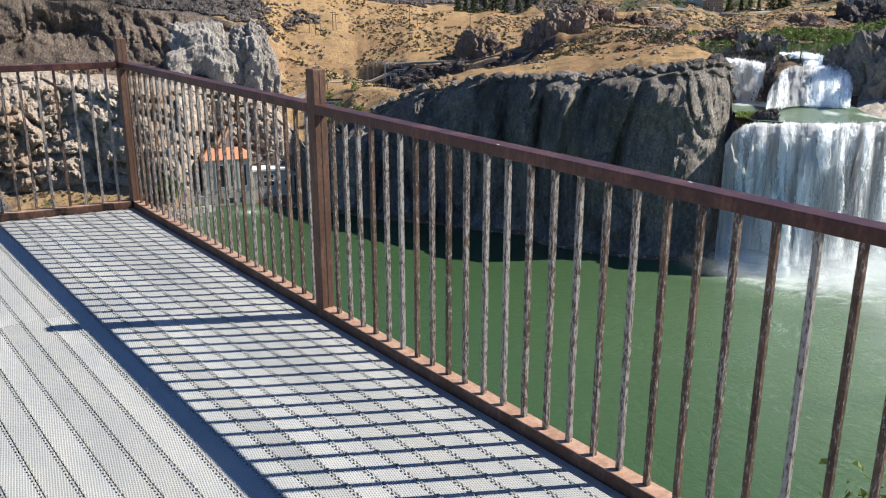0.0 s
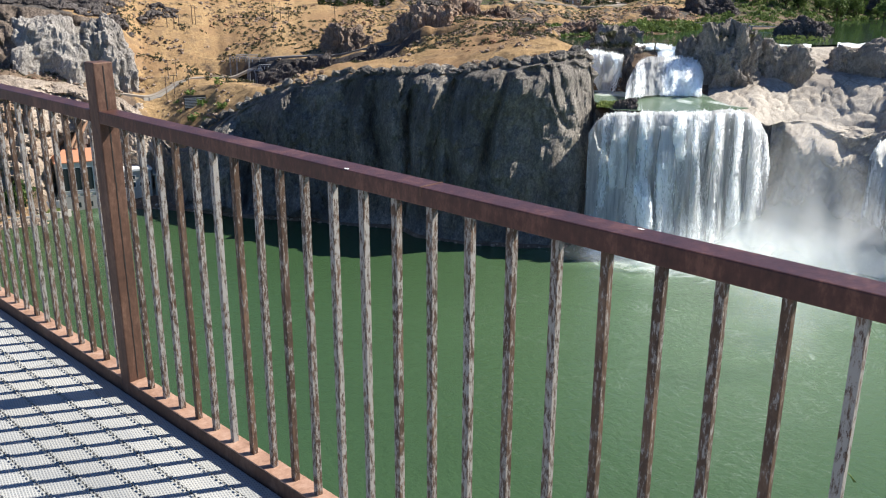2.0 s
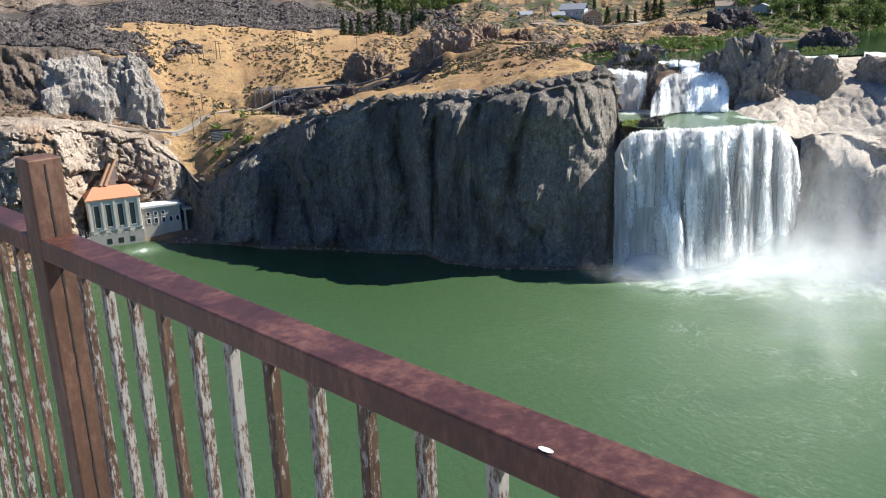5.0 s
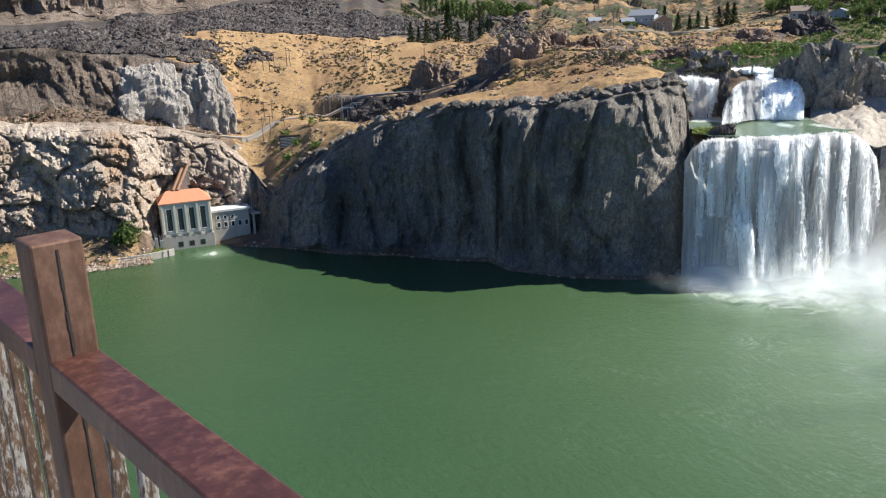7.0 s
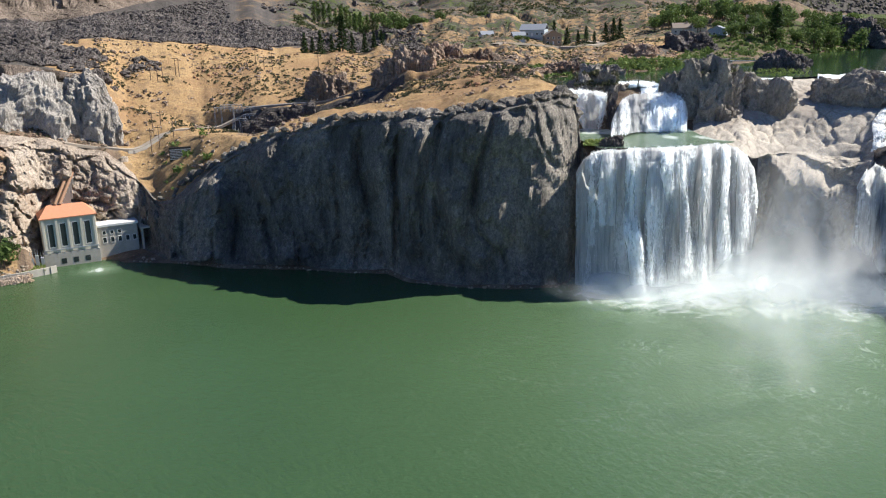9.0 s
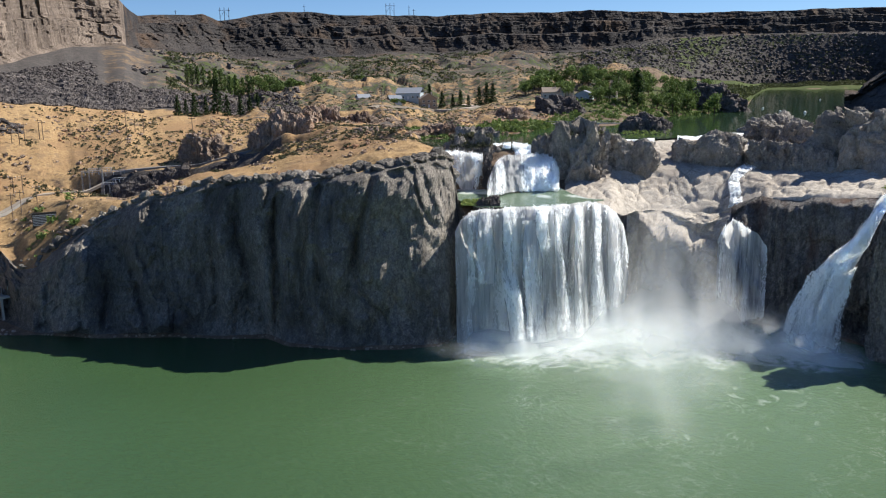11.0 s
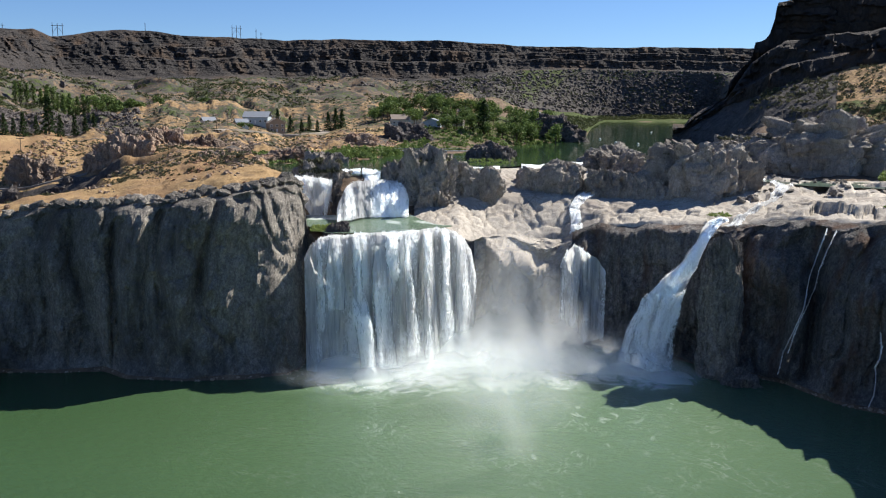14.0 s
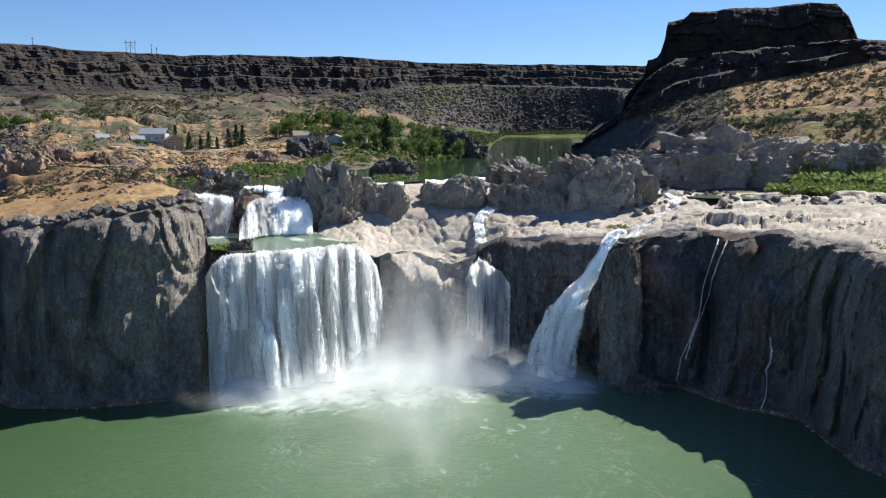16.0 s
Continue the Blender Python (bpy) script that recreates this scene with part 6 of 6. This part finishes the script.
# ---- buildings ----
M_cream = flat_material("cream_plaster", (0.62, 0.58, 0.48), 0.85, 0, 0.12, 0.6)
M_concrete = flat_material("stained_concrete", (0.42, 0.39, 0.34), 0.9, 0, 0.3, 0.5)
M_tile = flat_material("orange_roof", (0.56, 0.25, 0.14), 0.8, 0, 0.18, 1.2)
M_glass, _nt, _p = material("dark_window_glass", 0.12, 0, 0.5)
_p.inputs["Base Color"].default_value = (0.03, 0.035, 0.035, 1)
M_trim = flat_material("white_trim", (0.72, 0.71, 0.68), 0.7, 0, 0.08)
M_greyroof = flat_material("grey_shingle_roof", (0.25, 0.27, 0.30), 0.8, 0, 0.2, 1.0)
M_brownroof = flat_material("brown_shingle_roof", (0.27, 0.22, 0.18), 0.8, 0, 0.2, 1.0)
M_tan = flat_material("tan_wood_siding", (0.34, 0.26, 0.18), 0.85, 0, 0.15, 1.0)
M_bluegrey = flat_material("blue_grey_siding", (0.38, 0.44, 0.46), 0.85, 0, 0.12, 1.0)
M_galv = flat_material("galvanised_steel", (0.42, 0.43, 0.44), 0.5, 0.5, 0.2, 2.0)
M_wood = flat_material("weathered_pole_wood", (0.2, 0.14, 0.10), 0.9, 0, 0.25, 2.0)
M_rustpipe = flat_material("rust_brown_pipe", (0.24, 0.14, 0.085), 0.7, 0.1, 0.25, 0.8)
M_road = flat_material("pale_gravel_road", (0.36, 0.31, 0.25), 0.95, 0, 0.15, 0.5)
M_asphalt = flat_material("grey_road", (0.2, 0.19, 0.18), 0.95, 0, 0.15, 0.5)


def facing(az, r, z, twist=0.0):
    """A pose that faces the lookout: x to its right, y away from it."""
    return Matrix.Translation(at(az, r, z)) @ Matrix.Rotation(-radians(az) + radians(twist), 4, "Z")


def add_window(parent, x, z, w, h, y=0.0, bars=1):
    bm = bmesh.new()
    t = 0.18
    for a in ((x - w / 2 - t, z - t, x - w / 2, z + h + t), (x + w / 2, z - t, x + w / 2 + t, z + h + t), (x - w / 2, z + h, x + w / 2, z + h + t), (x - w / 2, z - t, x + w / 2, z)):
        box(bm, a[0], y - 0.14, a[1], a[2], y + 0.05, a[3])
    win = part("window", bm, M_trim, parent)
    bm = bmesh.new()
    box(bm, x - w / 2, y - 0.05, z, x + w / 2, y + 0.02, z + h)
    part("pane", bm, M_glass, win, "dark glass pane")


def hip_roof(bm, w, d, z, h, over=0.6, ridge=0.45):
    x, y0, y1 = w / 2 + over, -over, d + over
    c = [bm.verts.new(v) for v in ((-x, y0, z), (x, y0, z), (x, y1, z), (-x, y1, z), (-w * ridge / 2 - w * 0.08, d / 2, z + h), (w * ridge / 2 + w * 0.08, d / 2, z + h))]
    low = [bm.verts.new((v.co.x, v.co.y, v.co.z - 0.35)) for v in c[:4]]
    for f in ((0, 1, 5, 4), (1, 2, 5), (2, 3, 4, 5), (3, 0, 4)):
        bm.faces.new([c[i] for i in f])
    for i in range(4):
        bm.faces.new([low[i], low[(i + 1) % 4], c[(i + 1) % 4], c[i]])
    bm.faces.new(low[::-1])
    return bm


def gable_roof(bm, w, d, z, h, over=0.5, across=False):
    """across: the gable looks at the lookout."""
    t = 0.25
    if across:
        a, prof = (-over, d + over), [(-w / 2 - over, z - over * 0.4), (0, z + h), (w / 2 + over, z - over * 0.4)]
        pts = [[(x, y, q) for x, q in prof] for y in a]
    else:
        a, prof = (-w / 2 - over, w / 2 + over), [(-over, z - over * 0.4), (d / 2, z + h), (d + over, z - over * 0.4)]
        pts = [[(x, y, q) for y, q in prof] for x in a]
    top = [[bm.verts.new(v) for v in row] for row in pts]
    bot = [[bm.verts.new((v[0], v[1], v[2] - t)) for v in row] for row in pts]
    for i in (0, 1):
        bm.faces.new([top[0][i], top[0][i + 1], top[1][i + 1], top[1][i]])
        bm.faces.new([bot[0][i + 1], bot[0][i], bot[1][i], bot[1][i + 1]])
        for e in (0, 1):
            bm.faces.new([top[e][i], bot[e][i], bot[e][i + 1], top[e][i + 1]])
    for i in (0, 2):
        bm.faces.new([top[0][i], top[1][i], bot[1][i], bot[0][i]])
    return bm


def house(label, az, r, z, w, d, h, roof_h, wall, roof, twist=0.0, across=False, storeys=1, chimney=False, windows=4):
    root = empty("house", facing(az, r, z, twist), label, "house", "houses by the river")
    bm = bmesh.new()
    box(bm, -w / 2, 0, -4, w / 2, d, h)
    if across:
        v = [bm.verts.new(p) for p in ((-w / 2, 0, h), (w / 2, 0, h), (0, 0, h + roof_h - 0.25))]
        bm.faces.new(v)
    part("wall", bm, wall, root)
    top = part("roof", gable_roof(bmesh.new(), w, d, h, roof_h, 0.6, across), roof, root)
    for s in range(storeys):
        for n in range(windows):
            if n == windows // 2 and s == 0:
                bm = bmesh.new()
                x = (n + 0.5) / windows * w - w / 2
                box(bm, x - 0.5, -0.06, 0.0, x + 0.5, 0.02, 2.1)
                part("door", bm, M_trim, root)
                continue
            add_window(root, (n + 0.5) / windows * w - w / 2, 0.9 + s * 2.8, 1.3, 1.2, -0.02)
    if chimney:
        bm = bmesh.new()
        box(bm, w * 0.2, d * 0.4, h, w * 0.2 + 0.8, d * 0.4 + 0.8, h + roof_h + 0.8)
        part("chimney", bm, M_concrete, top)
    return root


house("two-storey tan house with a gabled roof", 54.35, 604, floor_z(54.3, 604), 11, 10, 6.2, 3.4, M_tan, M_brownroof, 10, True, 2, True, 3)
house("long grey-roofed house on the hillside", 53.0, 618, floor_z(53, 618) + 1.5, 17, 12, 4.5, 3.6, M_bluegrey, M_greyroof, -14, False, 1, False, 5)
house("small pale outbuilding beside the long house", 52.2, 600, floor_z(52.2, 600), 8, 7, 3.0, 2.2, M_trim, M_greyroof, 12, False, 1, False, 3)
house("tan house with a brown roof among trees", 62.3, 640, floor_z(62.3, 640) + 1.5, 13, 10, 4.2, 3.2, M_cream, M_brownroof, 8, False, 1, True, 4)
house("tan house wing with a brown gable", 63.3, 636, floor_z(63.3, 636) + 1.5, 9, 9, 4.0, 3.0, M_cream, M_brownroof, 8, True, 1, False, 3)
house("pale blue-grey house with a low gable", 64.3, 606, floor_z(64.3, 606), 12, 9, 4.0, 2.4, M_bluegrey, M_greyroof, -10, True, 1, False, 4)
house("long low tan house with a brown roof", 65.6, 612, floor_z(65.6, 612), 17, 9, 3.0, 2.2, M_cream, M_brownroof, -4, False, 1, False, 5)
house("pale house with a grey roof near the headland", 71.1, 722, floor_z(71.1, 722) + 1, 16, 10, 4.5, 3.2, M_cream, M_greyroof, 12, False, 1, False, 4)
house("small house with a pale roof among trees", 66.4, 690, floor_z(66.4, 690) + 1, 10, 8, 4.0, 2.4, M_tan, M_brownroof, 0, False, 1, False, 3)
house("white farm building at the foot of the slope", 50.2, 640, floor_z(50.2, 640), 9, 7, 3.2, 2.4, M_trim, M_greyroof, 20, False, 1, False, 3)

# the power house at the water's edge
ph = empty("power_house", facing(23.25, 347, -85, 4), "cream power house with an orange roof at the river", "power house")
bm = bmesh.new()
box(bm, -9.6, 0, 5.2, 9.6, 13, 18.6, 0.15)
part("wall", bm, M_cream, ph)
bm = bmesh.new()
box(bm, -9.9, -0.5, -2, 9.9, 13.4, 5.2, 0.1)
part("base", bm, M_concrete, ph, "stained concrete base")
part("roof", hip_roof(bmesh.new(), 19.2, 13, 18.6, 3.7, 0.5, 0.5), M_tile, ph, "orange hipped roof")
for x in (-6.4, -2.15, 2.1, 6.4):
    add_window(ph, x, 7.6, 1.9, 8.6)
for x in (-8.9, -4.3, 0.0, 4.3, 8.9):
    bm = bmesh.new()
    box(bm, x - 0.4, -0.35, 5.2, x + 0.4, 0.02, 18.2, 0.04)
    part("pilaster", bm, M_cream, ph)
for x in (-3.2, 1.0, 5.2):
    bm = bmesh.new()
    box(bm, x - 0.9, -0.56, 1.0, x + 0.9, -0.44, 3.0)
    part("outlet", bm, M_glass, ph, "dark outlet opening")
bm = bmesh.new()
box(bm, -9.7, -0.7, 6.3, 9.7, -0.4, 6.7)
for n in range(9):
    box(bm, -9.6 + n * 2.4, -0.65, 5.2, -9.5 + n * 2.4, -0.55, 6.3)
part("walkway", bm, M_galv, ph)
annex = part("annex", box(bmesh.new(), 9.95, 2.5, -2, 24.5, 12, 12.4, 0.1), M_concrete, ph, "lower grey annex wing")
part("annex_roof", box(bmesh.new(), 9.95, 2.0, 12.4, 25.0, 12.5, 13.3, 0.08), M_trim, ph, "flat pale annex roof")
for n, x in enumerate((12.2, 15.0, 17.8, 20.6, 23.2)):
    add_window(annex, x, 6.2, 1.2, 1.9, 2.48)
    if n < 3:
        add_window(annex, x, 9.4, 1.1, 1.3, 2.48)
plat = part("platform", box(bmesh.new(), 25.1, 0.5, 10.2, 32.5, 9, 11.0, 0.05), M_concrete, ph, "raised concrete platform")
for x in (26, 31.8):
    part("pillar", box(bmesh.new(), x - 0.4, 0.8, -2, x + 0.4, 1.6, 10.2), M_concrete, plat)
for n in range(7):
    part("bushing", bar(bmesh.new(), (25.6 + n, 2 + (n % 3), 11), (25.6 + n, 2 + (n % 3), 13.5 + (n % 2)), 0.12), M_galv, plat)
# outlet wall and lawn beside it
yard = empty("yard_wall", facing(20.6, 334, -85, 0), "curved pale concrete wall round a small lawn", "wall")
for n in range(12):
    a = radians(-10 + n * 5)
    bm = bmesh.new()
    box(bm, -1.2, -0.3, -1, 1.2, 0.3, 2.6, 0.04, Matrix.Translation((8.5 - n * 2.2, 4.5 - 5.0 * math.sin(radians(8 + n * 9)), 0)) @ Matrix.Rotation(radians(30 - n * 5), 4, "Z"))
    part("wall_block", bm, M_concrete, yard)
tufts("lawn", "small green lawn beside the power house", patch_on(18.8, 21.6, 336, 346, -83.2, -82.6, 900, 63), 0.2, 0.6, M_leaf_lime, 64, 8, 0.3, "lawn")
stones("rip_rap", "dark stones banked along the shore", patch_on(16.4, 20.8, 329, 334, -85, -83.4, 500, 65), 0.3, 0.9, M_left, 66, "stones")
gear = empty("transformer_yard", facing(20.9, 343, -83, 0), "pale steel transformers beside the power house", "transformers")
for n in range(5):
    x = -3.5 + n * 1.8
    tank = part("tank", box(bmesh.new(), x - 0.6, 0, 0, x + 0.6, 1.4, 3.0 + (n % 2), 0.08), M_galv, gear)
    for k in (-0.3, 0.3):
        part("bushing", bar(bmesh.new(), (x + k, 0.7, 3 + (n % 2)), (x + k * 1.6, 0.7, 5.4 + (n % 2)), 0.1, 0.05), M_galv, tank)

# penstock: two rusty pipes down the slope
pen = empty("penstock", Matrix.Identity(4), "pair of rust-brown penstock pipes down the rocky slope", "pipe")
for off in (-0.14, 0.14):
    a, b = at(24.05 + off, 375, -50.2), at(22.75 + off, 353, -62.8)
    part("pipe", bar(bmesh.new(), a, b, 0.62, None, 12), M_rustpipe, pen)
for n in range(9):
    p = at(24.05, 375, -50.2).lerp(at(22.75, 353, -62.8), (n + 0.5) / 9)
    part("saddle", box(bmesh.new(), -1.8, -0.4, -6.5, 1.8, 0.4, -0.2, 0.05, Matrix.Translation(p) @ Matrix.Rotation(-radians(23.5), 4, "Z")), M_concrete, pen)
part("headgate", box(bmesh.new(), -3, -1, -3, 3, 1.5, 1.2, 0.08, facing(24.1, 377, -49.4)), M_trim, pen, "white concrete headgate")


def road(name, label, stations, width, mat, lift=0.4, category="road"):
    """A road bench along stations of bearing, distance and height."""
    way = [(a[0] + (b[0] - a[0]) * k / 8, a[1] + (b[1] - a[1]) * k / 8) for a, b in zip(stations, stations[1:]) for k in range(8)] + [stations[-1][:2]]
    high = np.array([floor_z(a, r) for a, r in way])
    high = np.convolve(np.pad(high, 4, mode="edge"), np.ones(9) / 9, "valid") + 0.3
    fine = [at(a, r, float(z)) for (a, r), z in zip(way, high)]
    g = []
    for n, p in enumerate(fine):
        d = (fine[min(n + 1, len(fine) - 1)] - fine[max(n - 1, 0)]).normalized()
        side = Vector((d.y, -d.x, 0)).normalized() * width / 2
        g.append([p - side + Vector((0, 0, -1.0)), p - side + Vector((0, 0, lift)), p + side + Vector((0, 0, lift)), p + side + Vector((0, 0, -1.0))])
    g = np.array([[tuple(v) for v in row] for row in g])
    return tagged(new(name, mesh_of(name, g, grid_faces(*g.shape[:2]), mat)), label, category, "", "structure")


road("road", "pale service road cut along the slope", [(23.6, 380, -48.2), (25.3, 383, -48.4), (27.2, 384, -48.6), (28.5, 388, -47.6), (29.8, 392, -45), (32.5, 396, -43), (34.5, 398, -40)], 3.2, M_road, 0.1)
road("road", "grey service road behind the dark bank", [(34.5, 398, -39), (35.8, 396, -34.5), (38.4, 394, -34), (40, 392, -33), (41.7, 390, -31.5), (44.5, 388, -28.6), (46.2, 386, -27)], 3.6, M_asphalt, 0.2)
road("road", "pale gravel drive up to the houses", [(50.6, 540, -17.5), (52.3, 560, -17.5), (54.5, 585, -17.5), (56.6, 590, -17.5), (57.6, 605, -17.2), (57.0, 625, -16.5), (55.6, 632, -16)], 7, M_road)
road("road", "low road wall of white concrete", [(27.2, 381.5, -47.2), (28.5, 385.5, -46.4), (29.8, 389.5, -44)], 0.5, M_concrete, 0.5, "wall")

# slatted intake rack by the road
rack = empty("intake_rack", facing(30.3, 366, floor_z(30.3, 366) - 0.6, 6), "dark slatted intake rack in a rock cut", "rack")
for n in range(7):
    part("slat", box(bmesh.new(), -4.2, -0.1, n * 0.62, 4.2, 0.1, n * 0.62 + 0.3), M_galv, rack)
for x in (-4.2, -1.4, 1.4, 4.2):
    part("upright", box(bmesh.new(), x - 0.12, 0.12, -0.5, x + 0.12, 0.4, 4.6), M_frame, rack)
part("backing", box(bmesh.new(), -4.3, 0.6, -1, 4.3, 1.2, 4.8), M_frame, rack)

# switchyard of steel gantries
yard2 = empty("switchyard", facing(34.4, 390, floor_z(34.4, 390), 4), "grey steel switchyard gantries with insulators", "switchyard")


def gantry(x, y, w, h):
    bm = bmesh.new()
    for sx in (0, w):
        for k in (-0.3, 0.3):
            bar(bm, (x + sx + k, y, -3), (x + sx + k * 0.5, y, h), 0.09, None, 4)
        for n in range(5):
            z = n * h / 5
            bar(bm, (x + sx - 0.3, y, z), (x + sx + 0.3, y, z + h / 5), 0.05, None, 4)
    for k in (0, 0.7):
        bar(bm, (x, y, h - k), (x + w, y, h - k), 0.1, None, 4)
    n = max(3, int(w / 1.2))
    for i in range(n):
        bar(bm, (x + w * i / n, y, h - 0.7), (x + w * (i + 1) / n, y, h), 0.05, None, 4)
    g = part("gantry", bm, M_galv, yard2)
    for i in range(3):
        q = x + w * (i + 0.5) / 3
        part("insulator", bar(bmesh.new(), (q, y, h - 0.7), (q, y, h - 2.0), 0.14, 0.1, 6), M_trim, g)


for x, y, w, h in ((-12, 4, 8, 11.5), (-4, 5, 9, 11), (3, 8, 8, 9), (-9, 9, 9, 12), (6, 10, 8, 9.5), (-5, 0, 6, 6.5), (-2, -3, 5, 5), (0, 3, 5, 8)):
    gantry(x, y, w, h)
for n in range(6):
    x = -4.5 + n * 1.5
    tank = part("transformer", box(bmesh.new(), x - 0.5, -4.5, -3, x + 0.5, -3.4, 0.6 + 0.4 * (n % 2), 0.05), M_galv, yard2)
    part("bushing", bar(bmesh.new(), (x, -4, 0.6), (x, -4, 2.6), 0.1, 0.06), M_trim, tank)


def pole(az, r, z, h, arm=True):
    root = empty("utility_pole", facing(az, r, z, random.uniform(-30, 30)), "weathered wooden utility pole with a crossarm", "pole", "utility poles")
    part("shaft", bar(bmesh.new(), (0, 0, -2), (0, 0, h), 0.2, 0.13, 7), M_wood, root)
    if arm:
        part("crossarm", box(bmesh.new(), -1.5, -0.1, h - 1.1, 1.5, 0.1, h - 0.85), M_wood, root)
        for x in (-1.3, 0.0, 1.3):
            part("insulator", bar(bmesh.new(), (x, 0, h - 0.85), (x, 0, h - 0.45), 0.09), M_trim, root)
    return root


POLES = [(29.0, 440, -12.2, 9), (29.4, 440, -12.3, 9), (29.7, 440, -12.2, 10), (30.5, 445, -12.3, 10), (30.7, 445, -11.9, 9.5), (35.4, 455, -16.7, 10), (35.9, 455, -16.8, 7), (36.4, 455, -17, 8), (28.8, 395, -33.4, 9), (29.3, 395, -33.6, 8.5), (28.6, 380, -47.2, 11), (29.1, 382, -44.6, 9), (30.0, 384, -44.3, 7.5), (39.3, 400, -33.7, 20), (40.6, 405, -29.8, 9), (39.5, 395, -33.7, 12.5), (38.9, 385, -36.7, 5.5), (50.6, 560, -18, 9), (51.3, 565, -18, 9)]
for az, r, z, h in POLES:
    pole(az, r, floor_z(az, r) - 0.3, h)

# far transmission towers on the rim
def h_tower(az, r, z, h):
    root = empty("transmission_tower", facing(az, r, z, 8), "far H-frame transmission tower on the canyon rim", "tower", "towers on the rim")
    w = 7.5
    for x in (-w, 0, w):
        part("leg", bar(bmesh.new(), (x, 0, -4), (x, 0, h), 0.45, None, 5), M_frame, root)
    part("crossarm", bar(bmesh.new(), (-w * 1.3, 0, h * 0.82), (w * 1.3, 0, h * 0.82), 0.4, None, 5), M_frame, root)
    bm = bmesh.new()
    bar(bm, (-w, 0, h * 0.35), (0, 0, h * 0.75), 0.22, None, 5)
    bar(bm, (w, 0, h * 0.35), (0, 0, h * 0.75), 0.22, None, 5)
    part("brace", bm, M_frame, root)


h_tower(52.0, 1660, 114, 26)
h_tower(41.7, 1580, 104, 24)
for az, r, z, h in ((46.6, 1602, 118, 17), (53.2, 1665, 114, 22), (38.8, 1540, 106, 15), (53.5, 1668, 114, 16)):
    root = empty("radio_mast", facing(az, r, z), "far thin mast on the canyon rim", "mast", "masts on the rim")
    part("shaft", bar(bmesh.new(), (0, 0, -6), (0, 0, h), 0.7, 0.35, 6), M_frame, root)
    part("crossbar", bar(bmesh.new(), (-2.2, 0, h * 0.8), (2.2, 0, h * 0.8), 0.3, None, 5), M_frame, root)


def wire(a, b, sag, thick=0.035):
    """A sagging line between two places."""
    pts = [a.lerp(b, k / 14) - Vector((0, 0, sag * 4 * (k / 14) * (1 - k / 14))) for k in range(15)]
    bm = bmesh.new()
    for p, q in zip(pts, pts[1:]):
        bar(bm, p, q, thick, None, 3)
    return tagged(part("power_line", bm, M_frame), "thin sagging power line", "cable", "power lines")


for k in (-1, 0, 1):
    wire(at(34.4 + 0.35 * k, 394, -31), at(39.3 + 0.12 * k, 400, -15), 2.0, 0.02)
    wire(at(39.3 + 0.12 * k, 400, -15), at(46 + 0.2 * k, 900, 25), 8, 0.02)
    wire(at(46 + 0.2 * k, 900, 25), at(52.0 + 0.2 * k, 1660, 135), 14, 0.035)

# footbridge over the pool's inlet, and marker buoys
bridge = empty("footbridge", facing(64.4, 474, -23.2, 2), "low grey footbridge over the water", "bridge")
part("deck", box(bmesh.new(), -21, -0.8, -0.3, 21, 0.8, 0.1), M_galv, bridge)
for n in range(15):
    part("rail_post", box(bmesh.new(), -21 + n * 3 - 0.08, -0.8, 0.1, -21 + n * 3 + 0.08, -0.65, 1.1), M_galv, bridge)
part("handrail", box(bmesh.new(), -21, -0.8, 1.1, 21, -0.65, 1.22), M_galv, bridge)
for x in (-20.5, -7, 7, 20.5):
    part("pier", box(bmesh.new(), x - 0.5, -0.6, -5, x + 0.5, 0.6, -0.3), M_concrete, bridge)
M_buoy = flat_material("white_buoy", (0.8, 0.78, 0.72), 0.5, 0, 0.05)
for az, r in ((76.2, 640), (77.6, 620), (79.2, 600), (75.2, 700), (78.4, 900)):
    bm = bmesh.new()
    bmesh.ops.create_icosphere(bm, subdivisions=2, radius=0.9, matrix=Matrix.Translation(at(az, r, POOL + 0.3)))
    tagged(part("buoy", bm, M_buoy, None, "", True), "small white marker buoy on the pool", "buoy", "buoys")

# thin trickles down the dark cliff
for az, r, z0, z1, dr in ((89.0, 303, -36, -82, -2.2), (89.5, 302, -36, -74, -2.2), (92.6, 290, -62, -84, -0.3)):
    stations = [(az + dr * (k / 6) ** 1.2 + 0.12 * math.sin(k * 2.1 + az), r, z0 + (z1 - z0) * k / 6, 0.03 + 0.02 * (k % 2)) for k in range(7)]
    chute("trickle", "thin white trickle down the dark cliff", stations, int(az * 7), 0.1, "trickle", 500, 0.0)

# the shrub that reaches up beside the deck
g = np.random.default_rng(3)
shrub = empty("shrub", Matrix.Translation((2.4, -1.9, -1.35)), "small green shrub growing outside the railing", "shrub")
bm = bmesh.new()
for k in range(9):
    bar(bm, (0, 0, -0.3), (g.uniform(-0.3, 0.3), g.uniform(-0.3, 0.3), g.uniform(0.15, 0.35)), 0.006, 0.002, 5)
part("stem", bm, M_bark, shrub)
c = g.standard_normal((420, 3)) * np.array([0.2, 0.2, 0.12]) + np.array([0, 0, 0.12])
v = c[:, None] + g.standard_normal((420, 4, 3)) * 0.02
ob = new("leaves", mesh_of("leaves", v, np.arange(1680).reshape(-1, 4), M_leaf_lime))
ob.parent = shrub
